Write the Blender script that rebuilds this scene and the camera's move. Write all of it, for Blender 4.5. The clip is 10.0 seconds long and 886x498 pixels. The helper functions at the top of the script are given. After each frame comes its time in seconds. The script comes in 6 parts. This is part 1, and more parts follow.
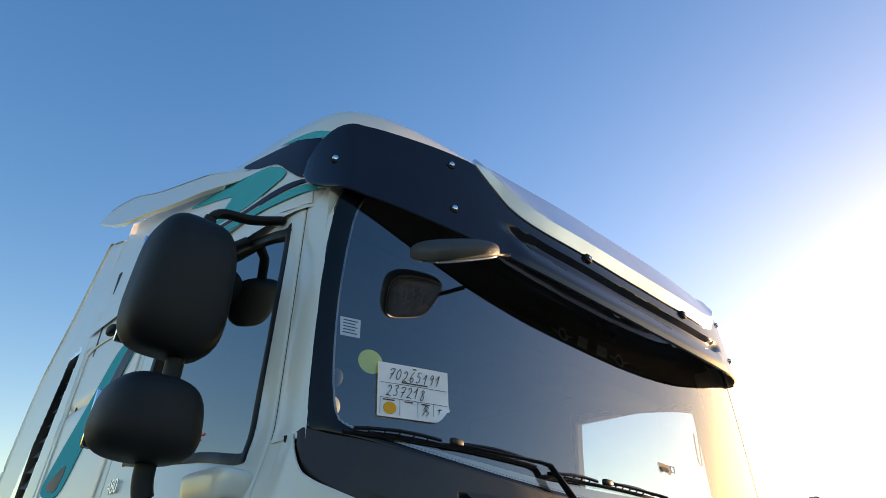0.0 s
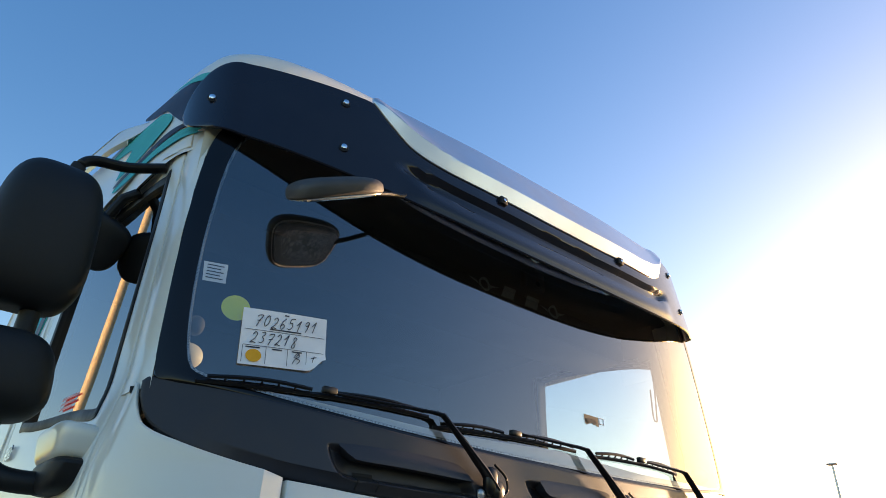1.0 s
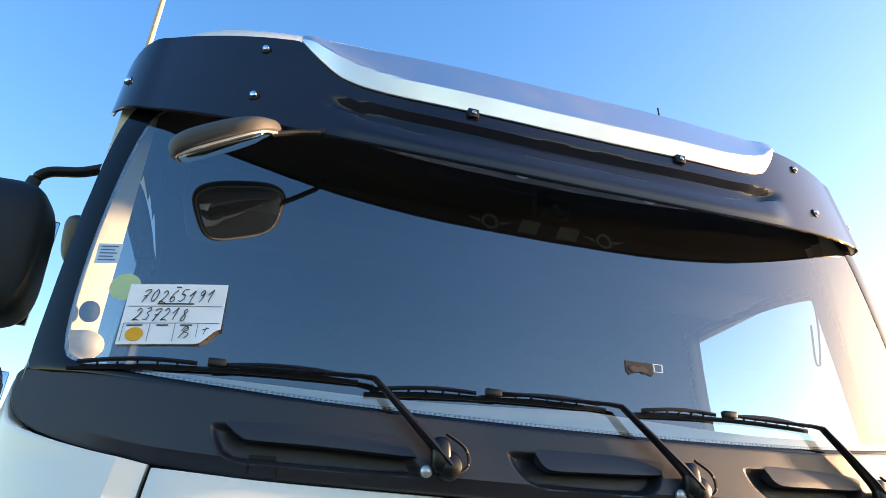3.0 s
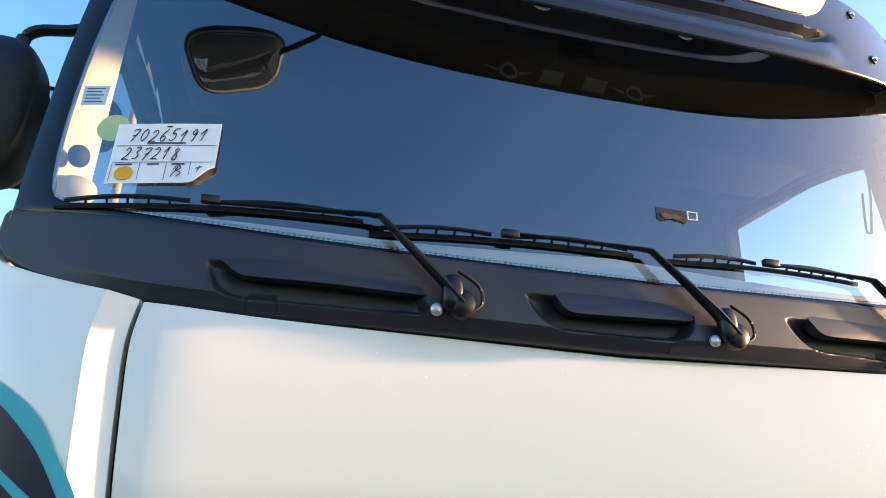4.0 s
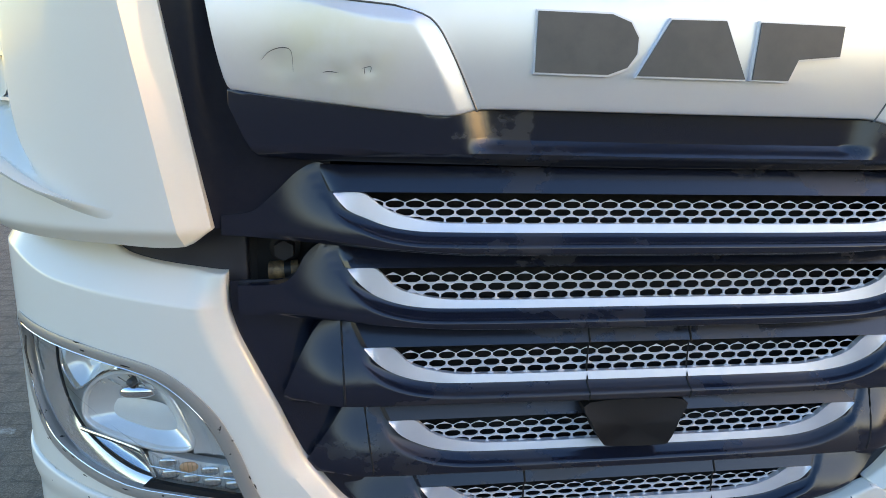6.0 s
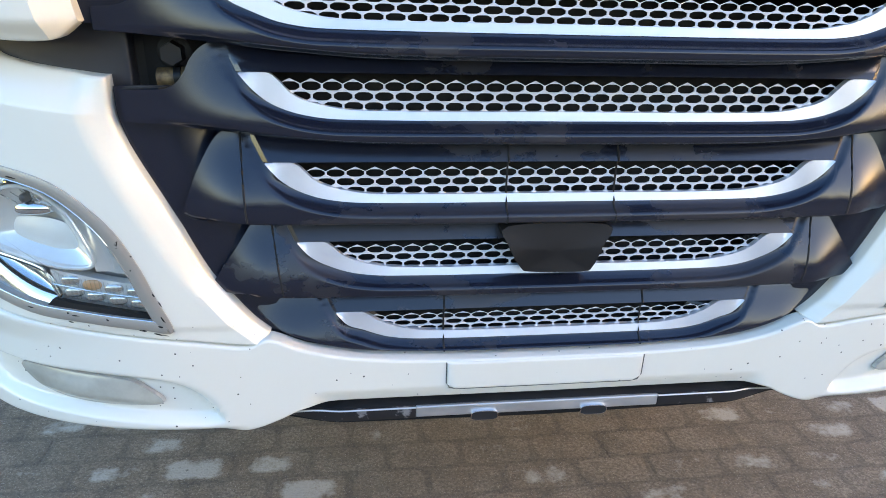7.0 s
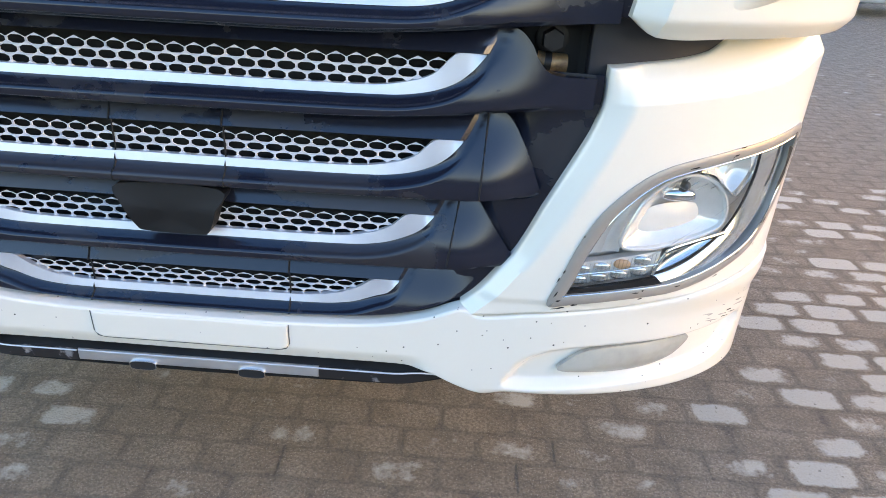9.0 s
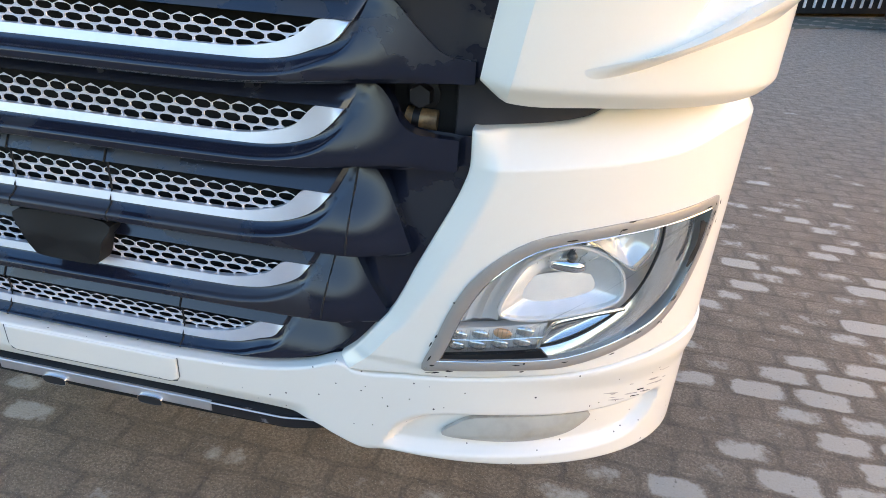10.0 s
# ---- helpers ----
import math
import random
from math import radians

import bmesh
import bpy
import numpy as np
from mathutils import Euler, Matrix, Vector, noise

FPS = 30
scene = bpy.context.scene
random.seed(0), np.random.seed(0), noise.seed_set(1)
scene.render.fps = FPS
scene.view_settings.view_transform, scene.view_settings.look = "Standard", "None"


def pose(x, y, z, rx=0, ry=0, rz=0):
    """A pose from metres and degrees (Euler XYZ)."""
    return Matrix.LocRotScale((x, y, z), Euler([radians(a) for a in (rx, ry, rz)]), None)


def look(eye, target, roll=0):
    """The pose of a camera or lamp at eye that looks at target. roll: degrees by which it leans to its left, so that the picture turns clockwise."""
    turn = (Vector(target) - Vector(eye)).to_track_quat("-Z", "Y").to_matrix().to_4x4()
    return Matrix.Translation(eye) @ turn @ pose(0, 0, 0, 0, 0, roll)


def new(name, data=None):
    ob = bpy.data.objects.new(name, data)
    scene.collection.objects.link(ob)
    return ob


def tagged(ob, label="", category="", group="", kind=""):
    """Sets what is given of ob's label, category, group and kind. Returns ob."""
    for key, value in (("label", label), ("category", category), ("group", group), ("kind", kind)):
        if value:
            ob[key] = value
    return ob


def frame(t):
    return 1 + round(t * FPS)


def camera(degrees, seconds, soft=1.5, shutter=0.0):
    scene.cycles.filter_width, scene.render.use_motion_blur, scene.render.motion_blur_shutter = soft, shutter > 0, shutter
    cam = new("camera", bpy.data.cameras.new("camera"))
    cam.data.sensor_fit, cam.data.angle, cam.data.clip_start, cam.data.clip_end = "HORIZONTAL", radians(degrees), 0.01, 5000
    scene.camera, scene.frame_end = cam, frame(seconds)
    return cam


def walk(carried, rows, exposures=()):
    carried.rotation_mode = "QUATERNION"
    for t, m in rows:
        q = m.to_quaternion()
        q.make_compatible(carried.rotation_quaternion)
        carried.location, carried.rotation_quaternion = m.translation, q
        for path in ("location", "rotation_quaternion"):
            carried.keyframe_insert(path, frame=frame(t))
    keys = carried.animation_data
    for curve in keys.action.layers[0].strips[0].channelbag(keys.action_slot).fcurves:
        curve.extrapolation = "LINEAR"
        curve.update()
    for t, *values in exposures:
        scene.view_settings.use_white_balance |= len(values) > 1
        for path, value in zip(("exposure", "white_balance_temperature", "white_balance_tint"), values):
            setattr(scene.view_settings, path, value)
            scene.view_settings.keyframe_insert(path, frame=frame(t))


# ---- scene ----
cam = camera(68.3, 10.0, 0.7)
PATH = [
    (0, (-1.942, -0.959, 1.89), (-0.792, 0.341, 2.884), 2.8),
    (0.5, (-1.775, -0.957, 1.867), (-0.65, 0.355, 2.873), 2.1),
    (1, (-1.58, -1.067, 1.868), (-0.44, 0.282, 2.807), 1.5),
    (1.5, (-1.377, -1.186, 1.894), (-0.401, 0.297, 2.815), 1.6),
    (2, (-1.13, -1.178, 1.906), (-0.303, 0.399, 2.816), 1.7),
    (2.2, (-1.036, -1.14, 1.905), (-0.221, 0.432, 2.835), 1.2),
    (3.3, (-0.701, -1.084, 1.89), (-0.271, 0.649, 2.793), 1.9),
    (3.5, (-0.693, -1.045, 1.853), (-0.263, 0.693, 2.744), 1.9),
    (4, (-0.648, -0.941, 1.765), (-0.217, 0.871, 2.495), 1.8),
    (4.5, (-0.605, -0.905, 1.668), (-0.228, 1.014, 2.087), 2.0),
    (4.7, (-0.592, -0.893, 1.63), (-0.26, 1.06, 1.903), 1.8),
    (5, (-0.586, -0.902, 1.577), (-0.311, 1.077, 1.661), 1.9),
    (5.5, (-0.571, -0.891, 1.485), (-0.303, 1.083, 1.314), 1.8),
    (6, (-0.57, -0.89, 1.429), (-0.287, 1.033, 0.96), 1.7),
    (6.2, (-0.548, -0.89, 1.396), (-0.279, 1.016, 0.852), 1.8),
    (7.3, (-0.29, -0.889, 1.266), (-0.051, 0.9, 0.404), 1.8),
    (7.5, (-0.22, -0.843, 1.272), (0.0, 0.928, 0.37), 1.9),
    (8, (0.007, -0.802, 1.332), (0.139, 0.972, 0.418), 2.3),
    (8.5, (0.32, -0.861, 1.32), (0.385, 0.918, 0.408), 2.7),
    (9, (0.555, -0.886, 1.331), (0.497, 0.888, 0.41), 3.1),
    (9.5, (0.776, -0.814, 1.355), (0.555, 0.943, 0.426), 3.4),
    (10, (0.939, -0.739, 1.415), (0.606, 1.002, 0.489), 3.7),
]
walk(cam, [(t, look(eye, target, roll)) for t, eye, target, roll in PATH], [(0, 2.05, 8800, 24), (1, 2.18, 8800, 24), (1.5, 2.2, 8800, 24), (2, 2.38, 8800, 24), (3.5, 3.07, 8700, 26), (4.5, 3.0, 9200, 29), (5.2, 2.95, 9600, 31), (6.2, 3.5, 10200, 33), (7.5, 4.0, 10600, 34), (8.5, 4.03, 10700, 34), (10, 3.68, 10400, 33)])


# ---- world, sun, exposure ----
SUN_AZ, SUN_EL = radians(94.5), radians(6.0)      # clockwise from +y (towards +x)
world = bpy.data.worlds.new("sky")
scene.world = world
world.use_nodes = True
wn = world.node_tree.nodes
sky = wn.new("ShaderNodeTexSky")
sky.sky_type = "NISHITA"
sky.sun_disc = False
sky.sun_elevation = SUN_EL
sky.sun_rotation = SUN_AZ
sky.air_density, sky.dust_density, sky.ozone_density = 1.0, 1.0, 2.0
wn["Background"].inputs["Strength"].default_value = 0.13
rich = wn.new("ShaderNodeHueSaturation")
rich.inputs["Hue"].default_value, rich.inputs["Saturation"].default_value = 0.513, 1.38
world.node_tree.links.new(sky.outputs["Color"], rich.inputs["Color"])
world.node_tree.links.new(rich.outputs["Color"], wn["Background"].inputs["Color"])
sun = new("sun", bpy.data.lights.new("sun", "SUN"))
sun.data.energy, sun.data.angle, sun.data.color = 2.6, radians(2.0), (1.0, 0.78, 0.55)
to_sun = Vector((math.sin(SUN_AZ) * math.cos(SUN_EL), math.cos(SUN_AZ) * math.cos(SUN_EL), math.sin(SUN_EL)))
sun.matrix_world = look(to_sun * 30, (0, 0, 0))


# ---- materials ----
def ramp(nt, fac, stops):
    n = nt.nodes.new("ShaderNodeValToRGB")
    while len(n.color_ramp.elements) < len(stops):
        n.color_ramp.elements.new(0.5)
    for e, (p, c) in zip(n.color_ramp.elements, stops):
        e.position = p
        e.color = (*c, 1) if len(c) == 3 else c
    nt.links.new(fac, n.inputs["Fac"])
    return n.outputs["Color"]


def grain(nt, scale, detail=4.0, rough=0.6, stretch=(1, 1, 1)):
    co = nt.nodes.new("ShaderNodeNewGeometry")
    mp = nt.nodes.new("ShaderNodeMapping")
    mp.inputs["Scale"].default_value = stretch
    nt.links.new(co.outputs["Position"], mp.inputs["Vector"])
    n = nt.nodes.new("ShaderNodeTexNoise")
    n.inputs["Scale"].default_value, n.inputs["Detail"].default_value, n.inputs["Roughness"].default_value = scale, detail, rough
    nt.links.new(mp.outputs["Vector"], n.inputs["Vector"])
    return n.outputs["Fac"]


def mixc(nt, fac, a, b):
    m = nt.nodes.new("ShaderNodeMix")
    m.data_type = "RGBA"
    for sock, v in ((m.inputs[0], fac), (m.inputs[6], a), (m.inputs[7], b)):
        if isinstance(v, (float, int)):
            sock.default_value = v
        elif isinstance(v, tuple):
            sock.default_value = (*v, 1)
        else:
            nt.links.new(v, sock)
    return m.outputs[2]


def calc(nt, op, a, b=0.0, c=0.0):
    m = nt.nodes.new("ShaderNodeMath")
    m.operation = op
    for i, v in enumerate((a, b, c)):
        if isinstance(v, (float, int)):
            m.inputs[i].default_value = v
        else:
            nt.links.new(v, m.inputs[i])
    return m.outputs[0]


def material(name, color, rough=0.5, metal=0.0, coat=0.0, spec=0.5):
    m = bpy.data.materials.new(name)
    m.use_nodes = True
    b = m.node_tree.nodes["Principled BSDF"]
    b.inputs["Base Color"].default_value = (*color, 1)
    b.inputs["Roughness"].default_value = rough
    b.inputs["Metallic"].default_value = metal
    b.inputs["Coat Weight"].default_value = coat
    b.inputs["Coat Roughness"].default_value = 0.06
    b.inputs["Specular IOR Level"].default_value = spec
    return m, m.node_tree, b


def bump(nt, b, height, strength, dist=0.002):
    n = nt.nodes.new("ShaderNodeBump")
    n.inputs["Strength"].default_value, n.inputs["Distance"].default_value = strength, dist
    nt.links.new(height, n.inputs["Height"])
    nt.links.new(n.outputs["Normal"], b.inputs["Normal"])


def varied(name, a, b_, scale, rough=(0.4, 0.6), metal=0.0, coat=0.0, bumps=0.0, bscale=300.0, spec=0.5, lo=0.35, hi=0.65):
    """A surface whose colour and roughness wander between two values, with a fine grain."""
    m, nt, b = material(name, a, rough[0], metal, coat, spec)
    g = ramp(nt, grain(nt, scale), [(lo, (0, 0, 0)), (hi, (1, 1, 1))])
    nt.links.new(mixc(nt, g, a, b_), b.inputs["Base Color"])
    r = nt.nodes.new("ShaderNodeMapRange")
    r.inputs["To Min"].default_value, r.inputs["To Max"].default_value = rough
    nt.links.new(g, r.inputs["Value"])
    nt.links.new(r.outputs["Result"], b.inputs["Roughness"])
    if bumps:
        bump(nt, b, grain(nt, bscale, 2.0), bumps)
    return m


def paint_mat(name, base, dirt):
    """Glossy paint with faint grime, and small dark chips low down on the bumper."""
    m, nt, b = material(name, base, 0.28, 0.0, 0.5)
    g = ramp(nt, grain(nt, 1.3, 3.0), [(0.15, (0, 0, 0)), (0.95, (1, 1, 1))])
    col = mixc(nt, calc(nt, "MULTIPLY", g, 0.3), base, dirt)
    vo = nt.nodes.new("ShaderNodeTexVoronoi")
    vo.inputs["Scale"].default_value = 58.0
    geo = nt.nodes.new("ShaderNodeNewGeometry")
    nt.links.new(geo.outputs["Position"], vo.inputs["Vector"])
    wn_ = nt.nodes.new("ShaderNodeTexWhiteNoise")
    nt.links.new(vo.outputs["Position"], wn_.inputs["Vector"])
    sep = nt.nodes.new("ShaderNodeSeparateXYZ")
    nt.links.new(geo.outputs["Position"], sep.inputs[0])
    low = calc(nt, "LESS_THAN", sep.outputs["Z"], 0.66)
    keep = calc(nt, "GREATER_THAN", wn_.outputs["Value"], 0.62)
    size = calc(nt, "MULTIPLY", wn_.outputs["Value"], 0.125)
    chip = calc(nt, "MULTIPLY", calc(nt, "MULTIPLY", calc(nt, "LESS_THAN", vo.outputs["Distance"], size), low), keep)
    nt.links.new(mixc(nt, chip, col, (0.05, 0.045, 0.04)), b.inputs["Base Color"])
    nt.links.new(calc(nt, "MULTIPLY_ADD", g, 0.10, 0.26), b.inputs["Roughness"])
    bump(nt, b, grain(nt, 900, 1.0), 0.04, 0.0006)
    return m


M_WHITE = paint_mat("cream_white_paint", (0.80, 0.77, 0.69), (0.62, 0.57, 0.47))
M_DARK = varied("anthracite_paint", (0.011, 0.0125, 0.022), (0.015, 0.017, 0.026), 3.0, (0.14, 0.21), spec=0.4)
M_DARKBACK = varied("unpolished_dark_plastic", (0.12, 0.105, 0.095), (0.15, 0.13, 0.12), 3.0, (0.5, 0.7), spec=0.3)


def plastic_stained(name, base, stain, rough, spec):
    """Dark moulded plastic, with pale dried-water stains of ragged outline."""
    m, nt, b = material(name, base, rough, spec=spec)
    edge = ramp(nt, grain(nt, 2.6, 6.0, 0.6, (1, 1, 1.5)), [(0.515, (0, 0, 0)), (0.545, (1, 1, 1))])
    fine = grain(nt, 60, 3.0)
    col = mixc(nt, calc(nt, "MULTIPLY", edge, 0.75), base, stain)
    col = mixc(nt, calc(nt, "MULTIPLY", fine, 0.25), col, stain)
    nt.links.new(col, b.inputs["Base Color"])
    nt.links.new(calc(nt, "MULTIPLY_ADD", edge, 0.20, rough), b.inputs["Roughness"])
    bump(nt, b, grain(nt, 700, 2.0), 0.12, 0.0008)
    return m


M_FADED = plastic_stained("faded_grey_plastic", (0.007, 0.009, 0.018), (0.034, 0.030, 0.031), 0.24, 0.34)
M_PLASTIC = plastic_stained("stained_dark_plastic", (0.0065, 0.0105, 0.022), (0.022, 0.022, 0.027), 0.17, 0.62)
M_TRIM = varied("dark_textured_plastic", (0.017, 0.019, 0.027), (0.027, 0.026, 0.031), 4.0, (0.34, 0.46), bumps=0.2, bscale=900, spec=0.45)
M_BLACK = varied("black_rubber", (0.007, 0.007, 0.008), (0.013, 0.013, 0.013), 8.0, (0.45, 0.65), spec=0.3)
M_WIPER = varied("black_satin_wiper_paint", (0.004, 0.004, 0.005), (0.007, 0.007, 0.008), 9.0, (0.28, 0.40), spec=0.35)
M_PRINT = varied("black_printed_glass", (0.004, 0.004, 0.005), (0.006, 0.006, 0.007), 8.0, (0.06, 0.12), spec=0.35)
M_MIRROR_SHELL = varied("black_grained_plastic", (0.007, 0.007, 0.008), (0.012, 0.012, 0.013), 5.0, (0.45, 0.58), bumps=0.3, bscale=1200, spec=0.35)
# near-black for joints and backings; behind openings it stands in for shade
M_VOID = varied("void_black", (0.008, 0.008, 0.009), (0.012, 0.012, 0.012), 5.0, (0.7, 0.9))
M_SILVER = varied("silver_grey_lacquer", (0.74, 0.75, 0.775), (0.77, 0.77, 0.76), 5.0, (0.28, 0.33), metal=0.62, coat=0.2, bumps=0.03, bscale=1500)
# patchy yellowish tint round the dents of the badge panel
nt_ = M_SILVER.node_tree
bs_ = next(n for n in nt_.nodes if n.type == "BSDF_PRINCIPLED")
far_ = nt_.nodes.new("ShaderNodeVectorMath")
far_.operation = "DISTANCE"
nt_.links.new(nt_.nodes.new("ShaderNodeTexCoord").outputs["Object"], far_.inputs[0])
far_.inputs[1].default_value = (-0.60, 0.19, 1.47)
yellow_patch = calc(nt_, "MULTIPLY", ramp(nt_, far_.outputs["Value"], [(0.03, (1, 1, 1)), (0.17, (0, 0, 0))]), ramp(nt_, grain(nt_, 9, 4.0), [(0.30, (0.25, 0.25, 0.25)), (0.62, (1, 1, 1))]))
nt_.links.new(mixc(nt_, calc(nt_, "MULTIPLY", yellow_patch, 0.7), bs_.inputs["Base Color"].links[0].from_socket, (0.66, 0.62, 0.44)), bs_.inputs["Base Color"])
M_TRIMSILVER = varied("satin_silver_trim", (0.60, 0.63, 0.69), (0.66, 0.69, 0.74), 9.0, (0.34, 0.42), metal=0.5, coat=0.2)
M_MESH = varied("pale_grey_mesh_lacquer", (0.63, 0.66, 0.71), (0.57, 0.59, 0.63), 12.0, (0.35, 0.5))
M_STEEL = varied("polished_stainless_steel", (0.74, 0.73, 0.73), (0.66, 0.65, 0.66), 3.0, (0.30, 0.42), metal=1.0)
M_CHROME = varied("chrome", (0.85, 0.85, 0.86), (0.78, 0.78, 0.8), 9.0, (0.04, 0.09), metal=1.0)
M_PEEL = varied("peeling_chrome", (0.36, 0.33, 0.295), (0.02, 0.02, 0.02), 26.0, (0.35, 0.6), metal=0.25, lo=0.68, hi=0.69)
M_SWEEP = varied("satin_chrome", (0.80, 0.81, 0.78), (0.72, 0.73, 0.71), 7.0, (0.10, 0.18), metal=0.85)
M_SCUFF = varied("scuffed_black_rubber", (0.016, 0.016, 0.018), (0.20, 0.19, 0.19), 22.0, (0.35, 0.6), lo=0.60, hi=0.66)
M_EMBLEM = varied("dark_grey_emblem_enamel", (0.075, 0.078, 0.075), (0.095, 0.098, 0.092), 20.0, (0.4, 0.5))
M_TEAL = varied("teal_vinyl", (0.0, 0.42, 0.46), (0.0, 0.45, 0.48), 6.0, (0.5, 0.6), spec=0.0)
M_SLATE = varied("slate_grey_vinyl", (0.012, 0.014, 0.032), (0.016, 0.019, 0.038), 6.0, (0.35, 0.45), spec=0.15)
M_ORANGE = varied("amber_plastic", (0.68, 0.33, 0.16), (0.62, 0.36, 0.22), 30.0, (0.2, 0.3))
M_PAPER = varied("white_paper", (0.90, 0.89, 0.90), (0.84, 0.83, 0.85), 18.0, (0.8, 0.9))
M_INK = varied("dark_blue_ink", (0.015, 0.016, 0.035), (0.03, 0.03, 0.05), 50.0, (0.6, 0.8))
M_ORANGEDOT = varied("orange_paper_dot", (0.95, 0.42, 0.02), (0.9, 0.38, 0.02), 40.0, (0.6, 0.8))
M_YELLOW = varied("yellow_green_sticker", (0.80, 0.80, 0.05), (0.74, 0.76, 0.06), 20.0, (0.4, 0.6))
M_INTERIOR = varied("beige_cab_trim", (0.66, 0.60, 0.46), (0.60, 0.54, 0.41), 5.0, (0.6, 0.8), bumps=0.2, bscale=900)
M_INTDARK = varied("grey_cab_lining", (0.030, 0.033, 0.038), (0.045, 0.047, 0.052), 5.0, (0.7, 0.9))
M_PALE_STRIP = varied("pale_strip_grey", (0.50, 0.55, 0.56), (0.43, 0.47, 0.48), 7.0, (0.5, 0.7), bumps=0.1, bscale=700)
M_BADGE = varied("pale_teal_silver_foil", (0.66, 0.82, 0.82), (0.58, 0.74, 0.75), 14.0, (0.3, 0.4))
M_TYRE = varied("tyre_rubber", (0.018, 0.018, 0.018), (0.05, 0.046, 0.04), 5.0, (0.75, 0.9))
M_BRASS = varied("rusty_yellow_metal", (0.42, 0.27, 0.08), (0.2, 0.12, 0.05), 30.0, (0.4, 0.6), metal=0.6)
M_GALV = varied("galvanised_steel", (0.52, 0.52, 0.52), (0.62, 0.62, 0.61), 9.0, (0.35, 0.5), metal=0.7)
M_BARE = varied("bare_scuffed_plastic", (0.34, 0.32, 0.29), (0.5, 0.48, 0.44), 40.0, (0.6, 0.8))
M_COPPER = varied("rusty_copper_clamp", (0.34, 0.19, 0.09), (0.12, 0.07, 0.04), 60.0, (0.4, 0.6), metal=0.5)
M_POLE = varied("beige_painted_pole", (0.55, 0.45, 0.30), (0.42, 0.34, 0.22), 12.0, (0.4, 0.6))
M_BLUE = varied("blue_vehicle_paint", (0.10, 0.22, 0.40), (0.13, 0.25, 0.42), 4.0, (0.25, 0.35), coat=0.4)
M_RED = varied("red_vinyl", (0.6, 0.05, 0.05), (0.5, 0.04, 0.05), 9.0, (0.3, 0.4))


def clear_mat(name, tint, ior=1.5, rough=0.0, dust=0.0):
    """Thin clear sheet: it mirrors by Fresnel, lets the rest through, and carries a film of dust."""
    m = bpy.data.materials.new(name)
    m.use_nodes = True
    nt = m.node_tree
    nt.nodes.clear()
    out = nt.nodes.new("ShaderNodeOutputMaterial")
    mix = nt.nodes.new("ShaderNodeMixShader")
    film = nt.nodes.new("ShaderNodeMixShader")
    lw = nt.nodes.new("ShaderNodeLayerWeight")
    lw.inputs["Blend"].default_value = 0.5
    f0 = ((ior - 1) / (ior + 1)) ** 2
    gloss = calc(nt, "MULTIPLY_ADD", calc(nt, "POWER", lw.outputs["Facing"], 5.0), 1 - f0, f0)
    tr = nt.nodes.new("ShaderNodeBsdfTransparent")
    tr.inputs["Color"].default_value = (*tint, 1)
    gl = nt.nodes.new("ShaderNodeBsdfGlossy")
    gl.inputs["Roughness"].default_value = rough
    df = nt.nodes.new("ShaderNodeBsdfDiffuse")
    df.inputs["Color"].default_value = (0.62, 0.60, 0.55, 1)
    speck = ramp(nt, grain(nt, 260, 1.0), [(0.76, (0, 0, 0)), (0.80, (1, 1, 1))])
    cloud = grain(nt, 2.2, 4.0)
    amount = calc(nt, "ADD", calc(nt, "MULTIPLY", cloud, dust * 2), calc(nt, "MULTIPLY", speck, dust * 2))
    nt.links.new(amount, film.inputs[0])
    for a, b_ in ((gloss, mix.inputs[0]), (tr.outputs[0], mix.inputs[1]), (gl.outputs[0], mix.inputs[2]), (mix.outputs[0], film.inputs[1]), (df.outputs[0], film.inputs[2]), (film.outputs[0], out.inputs[0])):
        nt.links.new(a, b_)
    return m


M_GLASS = clear_mat("tinted_windscreen_glass", (0.82, 0.88, 0.89), 2.7, 0.0, 0.004)
M_SIDEGLASS = clear_mat("tinted_door_glass", (0.70, 0.78, 0.78), 3.2, 0.0, 0.0006)
M_LENS = clear_mat("clear_lamp_lens", (0.93, 0.94, 0.94), 1.5, 0.02)
M_FOG = varied("frosted_lamp_lens", (0.36, 0.35, 0.30), (0.46, 0.45, 0.39), 14.0, (0.12, 0.25), coat=0.5)
M_REFLECT = varied("lamp_reflector", (0.84, 0.84, 0.81), (0.74, 0.74, 0.71), 14.0, (0.14, 0.26), metal=0.35)
M_HAZE = varied("hazy_lamp_shell", (0.70, 0.71, 0.68), (0.80, 0.80, 0.77), 12.0, (0.35, 0.5), metal=0.1)
M_MIRROR_GREY = varied("weathered_grey_plastic", (0.050, 0.046, 0.043), (0.068, 0.062, 0.058), 9.0, (0.5, 0.6), bumps=0.3, bscale=1200)
M_MIRROR = material("mirror_glass", (0.85, 0.86, 0.86), 0.02, 1.0)[0]


